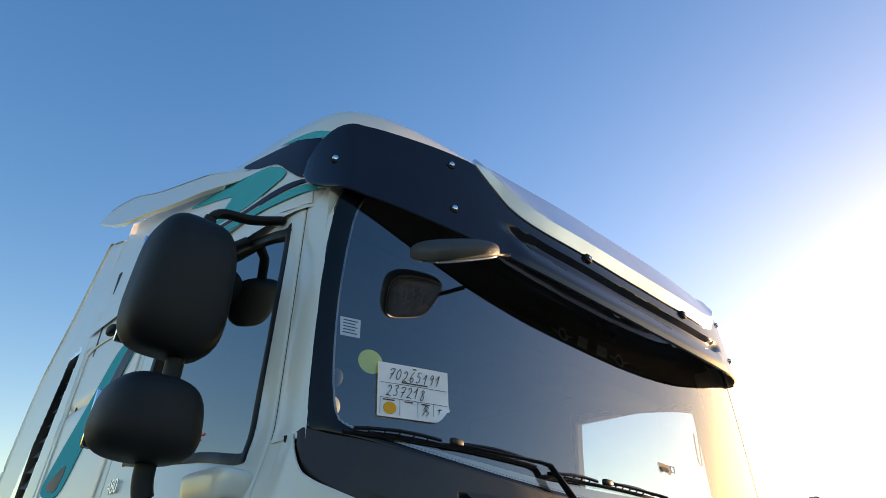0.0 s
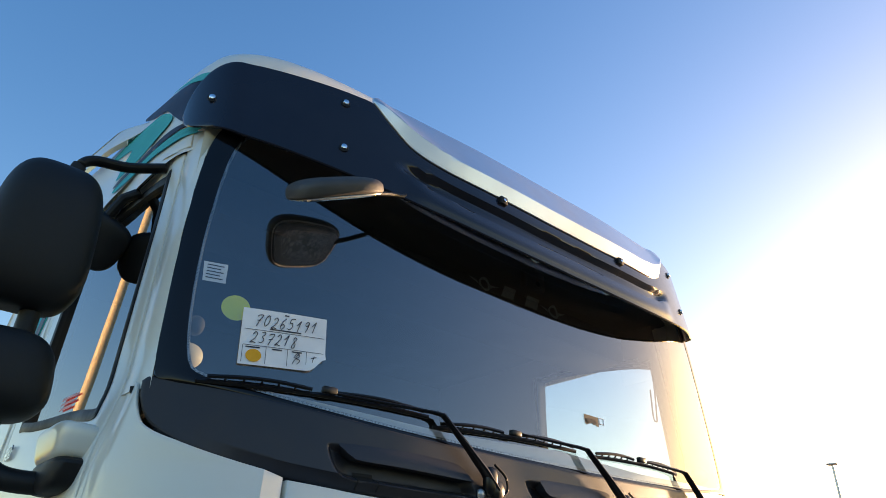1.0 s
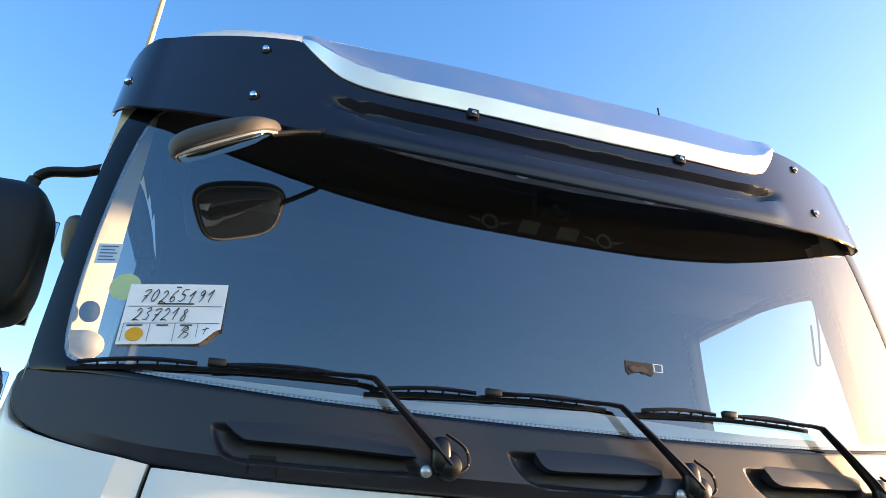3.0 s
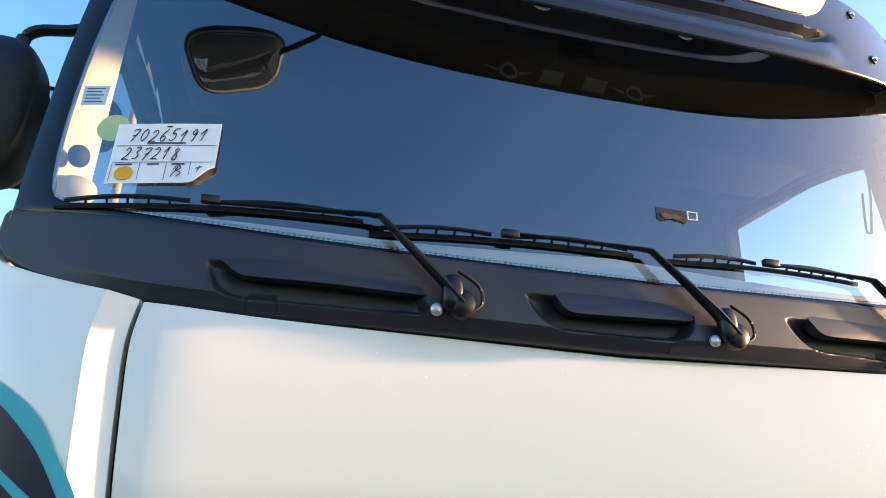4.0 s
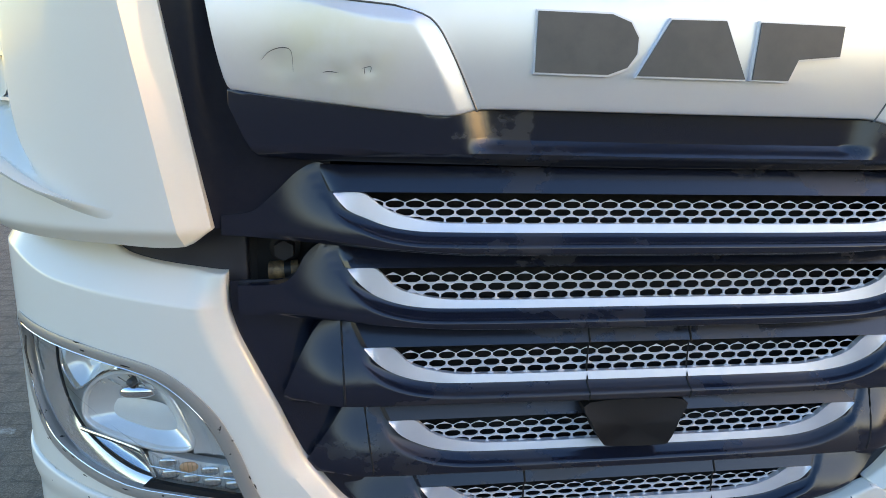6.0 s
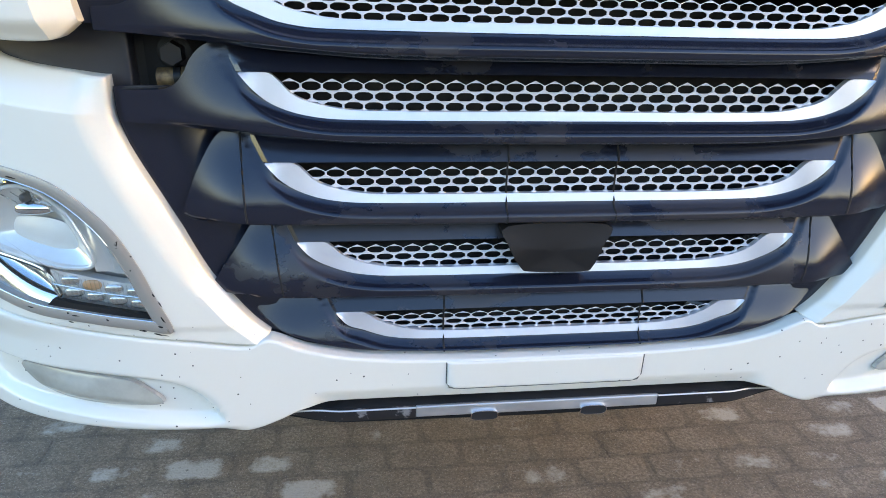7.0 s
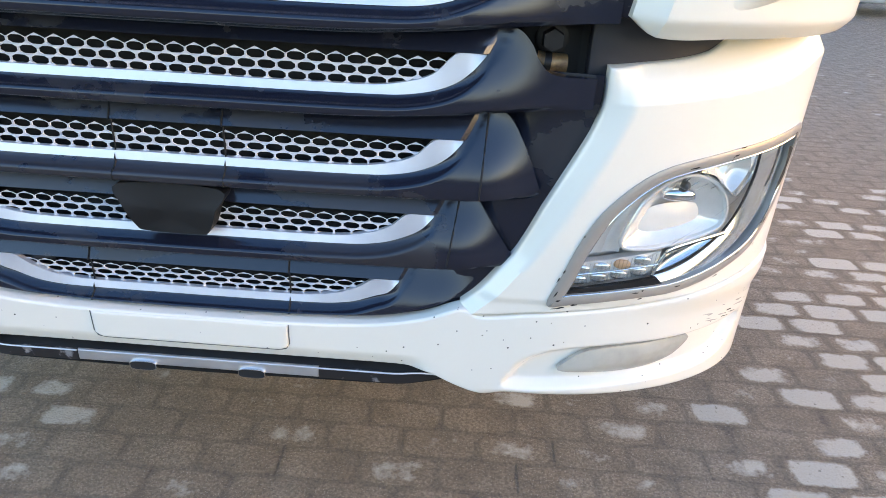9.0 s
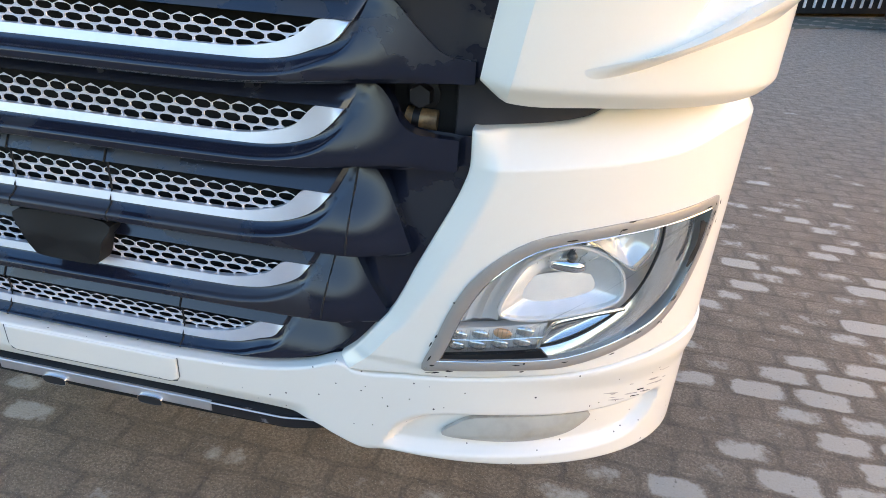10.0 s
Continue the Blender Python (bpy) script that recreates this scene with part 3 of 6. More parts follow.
def corner_at(u, z, d):
    """Proud of the front flap by a chamfer, hollowed into a scoop towards the side, with a lip below it."""
    zz = min(max(z, 1.16), 2.08)
    wide = 0.042                                                # of the chamfer, which u = 0 to 1 runs across
    inn = u * wide if u <= 1 else wide + (u - 1) * (S_END - SEAM(zz) - 0.004 - wide)
    s = SEAM(zz) + 0.004 + inn
    d += 0.006 - 0.027 * min(u, 1.0) + 0.016 * smooth(S_DOOR - 0.10, S_DOOR - 0.03, s) * smooth(1.75, 1.98, z)
    x = abs(FRONT.at(s)[0])
    zl = LIP(x)
    xr = SCOOP(z)
    d += (0.014 * smooth(xr, xr + 0.022, x) + 0.045 * smooth(xr, xr + 0.09, x)) * smooth(1.242, 1.215, x) * smooth(zl - 0.004, zl + 0.022, z) * (1 - smooth(1.655, 1.678, z))
    d += 0.02 * (1 - smooth(1.165, 1.20, z))
    p = front(s, z, d)
    return p


def corner_s(u, z=1.18):
    return SEAM(z) + 0.042 * min(u, 1.0) + max(u - 1, 0.0) * (S_END - SEAM(z) - 0.042)


us = span(0, 1, 4) + [1.008] + span(1.02, 2.0, 110)
c = part("corner_panel", skin(us, lambda u: CORNER_LO(corner_s(u)), lambda u: CORNER_HI(corner_s(u, 2.05)),
                              corner_at, 190, 0.005, 0.03, ends=False), M_WHITE, truck, "cream white corner panel with a side air scoop", flat=20.0)
flipped(c, truck)


def lip_at(s, v, d):
    """The fin below the scoop: it swells out of the panel and ends in a crisp edge."""
    x = abs(FRONT.at(s)[0])
    k = smooth(FRONT.s(0.92), FRONT.s(1.06), s)
    z = LIP(x) - (0.026 + 0.035 * smooth(FRONT.s(1.03), FRONT.s(1.20), s)) * (1 - v) if v <= 1 else LIP(x) - 0.010 * (v - 1)
    out = 0.015 + 0.0045 * smooth(0.0, 0.25, v) + 0.003 * k * smooth(0.0, 0.3, v) + (0.034 * k * smooth(0.0, 1.0, v) if v <= 1 else (0.034 - 0.05 * (v - 1)) * k)
    return front(s, z, d - out)


f = part("scoop_lip", skin(span(FRONT.s(0.92), S_END, 48), lambda s: 0.0, lambda s: 2.0, lip_at, 20, 0, 0.0), M_WHITE, truck)
flipped(f, truck)

both("scoop_back", skin(span(FRONT.s(1.15), S_END + 0.12, 12), lambda s: 1.25, lambda s: 1.69, lambda s, z, d: front(s, z, 0.068 + d), 6, 0, 0.01), M_WHITE, truck)
both("scoop_brow", loft([[front(s_, 1.681 + 0.004 * math.cos(a) * q, -0.007 - 0.012 * q * (0.5 + 0.5 * math.sin(a)) + 0.02 * (math.sin(a) < -0.5)) for a in (2 * math.pi * k / 12 for k in range(13))]
                         for s_, q in ((FRONT.s(0.985) + (S_END - FRONT.s(0.985)) * t, smooth(0.0, 0.30, t) + 0.02) for t in span(0, 1, 24))]), M_WHITE, truck)
# slats inside the scoops
for side in (1, -1):
    for k in range(5):
        z = 1.32 + 0.075 * k
        bm = skin(span(FRONT.s(1.125), S_END, 8), lambda s: z - 0.003, lambda s: z + 0.003, lambda s, v, d: front(s * side, v, 0.022 + d), 2, 0, 0.03)
        part("scoop_slat", bm, M_WHITE, truck)

# teal and slate stripes on the corner panel
def flag(pts, mat, name, depth):
    bm = patch([(p.x, p.y) for p in loop_curve([(FRONT.s(a), b_) for a, b_ in pts], 5)], lambda s, z, d: front(s, z, d), 7, depth)
    o = part(name, bm, mat, truck)
    flipped(o, truck)


flag([(1.243, 1.735), (1.243, 1.985), (1.20, 1.985), (1.10, 1.942), (1.006, 1.884), (0.954, 1.818), (0.918, 1.765), (0.897, 1.715), (0.905, 1.692), (0.96, 1.688), (1.06, 1.711), (1.15, 1.735)], M_TEAL, "teal_stripe", -0.0255)
flag([(1.240, 1.90), (1.238, 1.95), (1.18, 1.945), (1.08, 1.905), (1.0, 1.84), (0.95, 1.775), (0.922, 1.722), (0.965, 1.765), (1.02, 1.82), (1.12, 1.872)], M_SLATE, "slate_stripe", -0.0265)
flag([(1.240, 1.765), (1.240, 1.85), (1.19, 1.855), (1.10, 1.82), (1.03, 1.78), (0.975, 1.735), (0.953, 1.714), (1.0, 1.716), (1.08, 1.735), (1.17, 1.757)], M_SLATE, "slate_stripe", -0.0265)

# ---- cowl under the windscreen ----
COWL_LO = mirror_fn([(0, 2.050), (0.4, 2.058), (0.7, 2.067), (0.89, 2.082), (1.01, 2.104), (1.10, 2.129), (1.160, 2.160), (1.180, 2.188), (1.190, 2.22)])
COWL_HI = mirror_fn([(0, 2.197), (0.4, 2.204), (0.6, 2.212), (0.8, 2.231), (1.0, 2.25), (1.15, 2.262), (1.18, 2.260), (1.190, 2.250)])
round_loop = lambda pts, dx=0.0, dz=0.0: [(p.x + dx, p.y + dz) for p in loop_curve(pts, 4)]
# hand pockets: the outline of each hollow, and of the flush grab bar that bridges its upper part
HOLLOW = [(-0.806, 2.158), (-0.790, 2.166), (-0.72, 2.160), (-0.45, 2.140), (-0.408, 2.112), (-0.396, 2.090), (-0.410, 2.083), (-0.52, 2.083), (-0.66, 2.087), (-0.764, 2.094), (-0.797, 2.125)]
BAR = [(-0.772, 2.170), (-0.764, 2.152), (-0.748, 2.140), (-0.725, 2.133), (-0.60, 2.129), (-0.425, 2.121), (-0.417, 2.127), (-0.432, 2.146), (-0.460, 2.160), (-0.55, 2.168), (-0.65, 2.174)]
HOLLOW_MID = [(-0.216, 2.138), (-0.205, 2.150), (-0.14, 2.150), (0.0, 2.148), (0.12, 2.148), (0.145, 2.135), (0.138, 2.103), (0.112, 2.081), (0.073, 2.075), (-0.04, 2.076), (-0.148, 2.078), (-0.194, 2.102)]
BAR_MID = [(-0.152, 2.156), (-0.148, 2.136), (-0.138, 2.121), (-0.112, 2.114), (0.0, 2.117), (0.125, 2.122), (0.138, 2.132), (0.144, 2.152), (0.0, 2.160), (-0.1, 2.160)]
POCKETS = [(round_loop(HOLLOW), round_loop(BAR)), (round_loop(HOLLOW_MID), round_loop(BAR_MID)), (round_loop(HOLLOW_MID, 0.585, 0.008), round_loop(BAR_MID, 0.585, 0.008))]
BOUNDS = [(min(p[0] for p in h), max(p[0] for p in h), min(p[1] for p in h), max(p[1] for p in h)) for h, _ in POCKETS]


def cowl_face(x, z):
    under = max(0.0, COWL_LO(x) + 0.030 - z)              # the chamfered lower edge
    return 0.188 + 0.09 * abs(x) ** 3 + 0.13 * (z - 2.2) + 0.9 * under * (1 - smooth(0.85, 1.1, abs(x)))


def cowl_at(x, z, d=0.0):
    y = cowl_face(x, z)
    for (x0, x1, z0, z1), (hollow, _) in zip(BOUNDS, POCKETS):
        if x0 < x < x1 and z0 < z < z1:
            y += 0.034 * smooth(0.0, 0.015, depth_in(hollow, x, z)) * (0.3 + 0.7 * smooth(0.0, 0.075, x - x0))
    return Vector((x, y + d, z))


# black sheet added behind the cowl, in place of the shadow in its end gaps
part("cowl_gap_shade", skin(span(-1.20, 1.20, 40), lambda x: COWL_LO(x) + 0.012, lambda x: COWL_HI(x) - 0.006, lambda x, z, d: Vector((x, cowl_face(x, z) + 0.042 + d, z)), 4, 0, 0.004), M_VOID, truck)
part("cowl", skin(span(-1.190, 1.190, 640), COWL_LO, COWL_HI, cowl_at, 100, 0.005, 0.04), M_TRIM, truck, "dark grey textured cowl with three hand pockets")
for _, bar in POCKETS:
    zm = sum(p[1] for p in bar) / len(bar)
    bar_at = lambda x, z, d: Vector((x, cowl_face(x, z) - 0.004 + 0.20 * (z - zm) + d, z))
    g = part("grab_handle", merged(patch(bar, bar_at, 6, 0.0, -0.002), ring(bar, inset(bar, 0.004), bar_at, 0.0, 0.03)), M_TRIM, truck)
part("cowl_joint", tube([cowl_at(0.086, z) + Vector((0, -0.0006, 0)) for z in span(COWL_LO(0.086) + 0.004, 2.074, 5)], 0.0018, 6), M_VOID, truck)
for x0 in (-0.70, 0.66):
    for dx in (-0.026, 0.026):
        part("cowl_joint", tube([cowl_at(x0 + dx, z) + Vector((0, -0.0006, 0)) for z in span(COWL_LO(x0) + 0.006, 2.100, 6)], 0.0022, 6), M_VOID, truck)
    part("cowl_slot", skin(span(x0 - 0.026, x0 + 0.026, 4), lambda x: 2.092, lambda x: 2.112, lambda x, z, d: cowl_at(x, z) + Vector((0, d - 0.0015, 0)), 3, 0.002, 0.004), M_VOID, truck)

# ---- windscreen ----
GLASS_LO = mirror_fn([(0, 2.19), (0.6, 2.204), (1.0, 2.243), (1.15, 2.256), (1.19, 2.27)])
GLASS_HI = mirror_fn([(0, 3.085), (0.8, 3.06), (1.02, 3.032), (1.10, 2.985), (1.14, 2.91), (1.16, 2.80), (1.17, 2.6), (1.176, 2.5)])
ws = part("windscreen", skin(span(-1.174, 1.174, 96), GLASS_LO, GLASS_HI, on_glass, 24, 0, 0.0), M_GLASS, truck, "large tinted windscreen reflecting the sky")
# black printed border with rounded corners
half_out = [(0.0, 2.192), (0.3, 2.195), (0.6, 2.206), (0.85, 2.228), (1.05, 2.248), (1.15, 2.256), (1.174, 2.275), (1.177, 2.4), (1.175, 2.6), (1.165, 2.8), (1.147, 2.92), (1.11, 2.99), (1.03, 3.035), (0.9, 3.06), (0.6, 3.09), (0.3, 3.09)]
half_in = [(0.0, 2.207), (0.3, 2.21), (0.6, 2.221), (0.85, 2.243), (1.0, 2.262), (1.08, 2.275), (1.116, 2.305), (1.130, 2.42), (1.130, 2.6), (1.114, 2.8), (1.09, 2.92), (1.05, 2.97), (0.96, 2.985), (0.85, 2.99), (0.6, 2.99), (0.3, 2.99)]
whole = lambda h, top: h + [(0.0, top)] + [(-a, b_) for a, b_ in reversed(h[1:])]
outer = [(p.x, p.y) for p in loop_curve(whole(half_out, 3.09), 3)]
inner = [(p.x, p.y) for p in loop_curve(whole(half_in, 2.99), 3)]
dots = material("printed_dots", (0.02, 0.02, 0.02), 0.4)
vd = dots[1].nodes.new("ShaderNodeTexVoronoi")
vd.inputs["Scale"].default_value, vd.inputs["Randomness"].default_value = 210.0, 0.0
dots[1].links.new(ramp(dots[1], vd.outputs["Distance"], [(0.42, (0.012, 0.012, 0.013)), (0.48, (0.30, 0.31, 0.32))]), dots[2].inputs["Base Color"])
part("dotted_band", ring(inner, inset(inner, 0.008), lambda x, z, d: on_glass(x, z, d), 0.003, 0.004), dots[0], ws, "fine dotted edge of the printed border")
part("windscreen_border", ring(outer, inner, lambda x, z, d: on_glass(x, z, d), -0.003, 0.01), M_PRINT, ws, "black border printed round the glass")
# black header between the glass and the roof, in the visor's shade
part("header", skin(span(-1.08, 1.08, 40), lambda x: 3.03, lambda x: 3.18 - 0.04 * smooth(0.95, 1.08, abs(x)), lambda x, z, d: Vector((x * (1 - 0.05 * smooth(3.1, 3.34, z)), glass_y(x, 3.06) + 0.006 + 0.12 * (z - 3.06) * (1 if z > 3.06 else 0) + d, z)), 8, 0, 0.0), M_BLACK, truck)
# white pillars
def pillar_at(z, f, d):
    a = on_glass(1.176 - 0.014 * smooth(2.6, 2.85, z) - 0.075 * smooth(2.84, 3.02, z), z)
    b_ = cab(S_DOOR - 0.004, z)
    q = a.lerp(b_, f)
    q += Vector((0.5, -0.86, 0)) * (0.012 * math.sin(math.pi * f) - d)
    return q


both("windscreen_pillar", skin(span(2.235, 3.06, 20), lambda z: 0.0, lambda z: 1.0, pillar_at, 6, 0, 0.02), M_WHITE, truck)

both("pillar_foot", skin(span(S_DOOR - 0.07, S_DOOR + 0.004, 8), lambda s: 1.90, lambda s: 2.245, lambda s, z, d: cab(s, z, d + 0.002), 10, 0.003, 0.02), M_WHITE, truck)

# ---- cab sides ----
Y = lambda y: FRONT.s0 + FRONT.arc + (y - FRONT.y0 - FRONT.d)      # way along the plan to a place y on the side
DRIP = curve_fn([(S_DOOR, 2.985), (Y(0.74), 3.02), (Y(1.22), 3.06), (Y(1.9), 3.09), (Y(2.5), 3.10)])
WIN = [(Y(0.545), 2.195), (Y(0.8), 2.232), (Y(1.27), 2.275), (Y(1.34), 2.35), (Y(1.33), 2.89), (Y(1.25), 2.98), (Y(0.75), 2.935), (Y(0.54), 2.89), (Y(0.50), 2.85), (Y(0.515), 2.35), (Y(0.52), 2.23)]
WINL = [(p.x, p.y) for p in loop_curve(WIN, 5)]
WIN_IN = inset(WINL, 0.028)
bm = skin(span(S_DOOR + 0.005, Y(1.45), 70), lambda s: 1.24, lambda s: DRIP(s) - 0.05, lambda s, z, d: cab(s, z, d), 110, 0.005, 0.02, inside=lambda s, z: in_loop(inset(WINL, 0.012), s, z))
d1 = part("door", bm, M_WHITE, truck, "cream white cab door with a black-framed window")
d2 = flipped(d1, truck)
for dd, sg in ((d1, 1), (d2, -1)):
    at = lambda s, z, d, sg=sg: Vector((cab(s, z, d).x * sg, *cab(s, z, d)[1:]))
    part("window_frame", ring(WINL, WIN_IN, at, -0.004, 0.045), M_BLACK, dd, "black rubber window frame")

    def flat_pane(s, z, d, sg=sg):
        p = cab(s, z, 0.0)
        return Vector((sg * (1.190 + 0.040 * (p.y - 0.5) - 0.03 * max(0.0, z - UP)), p.y, z))

    part("window_pane", skin(span(Y(0.515), Y(1.35), 10), lambda s: 2.18, lambda s: 2.985, flat_pane, 10, 0, 0.0), M_SIDEGLASS, dd, "door glass mirroring the sky")
    pane_at = lambda s, z, d, f_=flat_pane: f_(s, z, 0.0) + Vector((sg * 0.004, 0, 0))
    for q in range(3):
        part("red_sticker", patch([(Y(0.86) - 0.02 * q, 2.285 + 0.014 * q), (Y(0.98), 2.29 + 0.014 * q), (Y(0.97), 2.297 + 0.014 * q), (Y(0.87) - 0.02 * q, 2.292 + 0.014 * q)], pane_at, 1), M_RED, dd)
    # mirror foot: a white cap over a black bracket
    part("mirror_mount", blob((sg * 1.243, 0.590, 2.136), (0.048, 0.125, 0.042), 4.5, 32, 18, lambda v: Vector((v.x - 0.10 * v.z, v.y * (1 + 0.06 * v.z) + 0.06 * v.x * sg, v.z + 0.10 * v.x * sg))), M_WHITE, dd)
    part("mirror_bracket", blob((sg * 1.243, 0.585, 2.072), (0.046, 0.118, 0.036), 4.0, 28, 14, lambda v: Vector((v.x, v.y * (1 + 0.12 * v.z), v.z))), M_MIRROR_SHELL, dd)
both("drip_rail", skin(span(S_DOOR - 0.03, Y(2.3), 40), lambda s: DRIP(s) - 0.046, lambda s: DRIP(s) + 0.012, lambda s, z, d: cab(s, z, d - 0.012), 4, 0.008, 0.03), M_WHITE, truck)
both("side_panel", skin(span(Y(1.456), Y(2.34), 24), lambda s: 1.1, lambda s: DRIP(s) - 0.05, lambda s, z, d: cab(s, z, d + 0.012 * math.exp(-((z - 2.62) / 0.012) ** 2)), 60, 0.006, 0.02), M_WHITE, truck, "cream white sleeper side panel")
SWOOP = [(1.56, 2.78), (1.70, 2.81), (1.82, 2.77), (1.98, 2.60), (2.18, 2.40), (2.24, 2.28), (1.98, 2.25), (1.84, 2.42), (1.66, 2.64)]
o = part("side_stripe", patch([(p.x, p.y) for p in loop_curve([(Y(a), b_) for a, b_ in SWOOP], 5)], lambda s, z, d: cab(s, z, d), 4, -0.004, 0, 0.004), M_TEAL, truck, "teal and slate graphic on the cab side")
flipped(o, truck)
for pts in ([(1.575, 2.77), (1.66, 2.775), (1.78, 2.62), (1.80, 2.50), (1.70, 2.58)], [(1.98, 2.36), (2.12, 2.33), (2.17, 2.29), (2.02, 2.27)]):
    o = part("slate_stripe", patch([(p.x, p.y) for p in loop_curve([(Y(a), b_) for a, b_ in pts], 5)], lambda s, z, d: cab(s, z, d), 4, -0.0055, 0, 0.002), M_SLATE, truck)
    flipped(o, truck)
# the pressed panel round the graphic
press = loop_curve([(Y(a), b_) for a, b_ in ((1.50, 2.80), (1.58, 2.86), (1.95, 2.90), (2.24, 2.90), (2.28, 2.80), (2.27, 2.20), (2.18, 2.14), (1.62, 2.12), (1.52, 2.18))], 8)
both("panel_press", tube([cab(p.x, p.y, -0.001) for p in press] + [cab(press[0].x, press[0].y, -0.001)], 0.006, 8), M_WHITE, truck)
# side fairing behind the cab with an intake
def fairing(s, z, d):
    p = cab(s, z, d)
    return Vector((p.x * (1 - 0.02 * smooth(Y(2.4), Y(3.0), s)), p.y, z))


SLOT_A = lambda z: 2.48 + 0.125 * (2.98 - z)
SLOT_B = lambda z: 2.71 + 0.355 * min(2.98 - z, 0.75)
FAIR_HI = curve_fn([(Y(2.36), 3.56), (Y(2.6), 3.64), (Y(2.74), 3.685), (Y(2.85), 3.58), (Y(2.98), 3.40), (Y(3.10), 3.22), (Y(3.17), 3.13), (Y(3.28), 2.90), (Y(3.33), 2.5)])
both("side_fairing", skin(span(Y(2.36), Y(3.33), 70), lambda s: 1.1, FAIR_HI, fairing, 90, 0.008, 0.03,
                          inside=lambda s, z: Y(SLOT_A(z)) < s < Y(SLOT_B(z)) and 1.55 < z < 2.985), M_WHITE, truck, "cream white side fairing with a dark air intake")
# louvres and back are coloured black to stand in for the intake's deep shade
for k in range(20):
    z = 1.58 + 0.072 * k
    mid, half = (SLOT_A(z) + SLOT_B(z)) / 2, (SLOT_B(z) - SLOT_A(z)) / 2 + 0.012
    both("intake_louvre", box((1.196 - 0.03 * max(0.0, z - UP), mid, z), (0.004, half, 0.028), 0.002, pose(0, 0, 0, 8, -32, 0)), M_BLACK, truck)
both("intake_back", box((1.160, 2.75, 2.3), (0.006, 0.36, 0.74), 0.004), M_VOID, truck)
both("side_handle", blob((1.262, 1.86, 3.0 - 0.11), (0.02, 0.045, 0.022), 2.6), M_BLACK, truck)

# ---- roof ----
RZ = 2.93
RH = curve_fn([(0.455, 0.16), (0.465, 0.32), (0.48, 0.44), (0.51, 0.525), (0.55, 0.567), (0.6, 0.588), (0.9, 0.65), (1.4, 0.75), (2.0, 0.85), (2.4, 0.91)])
RW = curve_fn([(0.455, 1.13), (0.465, 1.145), (0.48, 1.16), (0.55, 1.19), (0.8, 1.215), (2.4, 1.225)])


def roof_at(y, a, d):
    e = 2 / 4.6
    c_, s_ = math.cos(a), math.sin(a)
    k = 1 - d / 0.6
    return Vector((RW(y) * k * math.copysign(abs(c_) ** e, c_), y, RZ + RH(y) * k * abs(s_) ** e))


part("roof", skin([0.455, 0.46, 0.465, 0.472, 0.48, 0.5, 0.52] + span(0.56, 2.4, 26), lambda y: 0.0, lambda y: math.pi, roof_at, 72, 0, 0.0), M_WHITE, truck, "cream white raised aerodynamic roof")


def roof_x(y, z):
    t = min(max((z - RZ) / RH(y), 0.0), 0.999)
    return RW(y) * (1 - t**4.6) ** (1 / 4.6)


def roof_side(y, z):
    """The upright flank between the drip rail and the wing."""
    return roof_x(min(y, 2.4), z) + (1.232 - 0.05 * (z - 3.0) - roof_x(min(y, 2.4), z)) * smooth(0.75, 1.15, y)


FLAP_LO = curve_fn([(0.82, 3.20), (1.29, 3.30), (2.0, 3.516), (2.4, 3.64), (2.89, 3.855)])
FLAP_HI = curve_fn([(0.82, 3.225), (1.3, 3.42), (1.84, 3.615), (2.05, 3.70), (2.38, 3.845), (2.6, 3.90), (2.77, 3.915), (2.89, 3.868)])
both("roof_flank", skin(span(0.76, 2.36, 30), lambda y: 3.0, lambda y: FLAP_LO(max(y, 0.82)) + 0.03, lambda y, z, d: Vector((roof_side(y, z) + 0.002 - d, y, z)), 14, 0.0, 0.0), M_WHITE, truck)
both("roof_side_wing", skin(span(0.82, 2.89, 40), FLAP_LO, FLAP_HI, lambda y, z, d: Vector((1.262 - 0.25 * (z - FLAP_LO(y)) - 0.05 * smooth(1.3, 0.82, y) - d, y, z)), 8, 0.006, 0.02), M_WHITE, truck, "cream white aerofoil along the roof edge")


def roof_flag(pts, mat, name, off):
    o = part(name, patch([(p.x, p.y) for p in loop_curve(pts, 5)], lambda y, z, d: Vector((roof_side(y, z) + off, y, z)), 5), mat, truck)
    flipped(o, truck)


roof_flag([(0.462, 3.04), (0.462, 3.18), (0.60, 3.225), (0.97, 3.30), (0.85, 3.225), (0.72, 3.18), (0.62, 3.10), (0.55, 3.05)], M_SLATE, "slate_stripe", 0.003)
roof_flag([(0.465, 3.21), (0.58, 3.245), (0.74, 3.27), (0.62, 3.232), (0.52, 3.195)], M_TEAL, "teal_stripe", 0.004)
roof_flag([(0.64, 3.10), (0.74, 3.178), (0.93, 3.225), (1.18, 3.275), (1.42, 3.316), (1.15, 3.225), (0.94, 3.178), (0.98, 3.13), (1.08, 3.09), (0.98, 3.07), (0.80, 3.065)], M_TEAL, "teal_stripe", 0.004)
roof_flag([(0.50, 3.025), (0.62, 3.052), (0.85, 3.053), (1.06, 3.062), (1.04, 3.045), (0.8, 3.035), (0.62, 3.03)], M_SLATE, "slate_stripe", 0.004)
roof_flag([(0.46, 2.99), (0.52, 3.015), (0.75, 3.025), (1.04, 3.035), (1.0, 3.01), (0.75, 2.998), (0.55, 2.985)], M_TEAL, "teal_stripe", 0.005)
part("roof_aerial", tube([(0.94, 0.98, 3.42), (0.94, 0.98, 3.45), (0.904, 0.957, 3.945)], 0.004, 6), M_BLACK, truck)

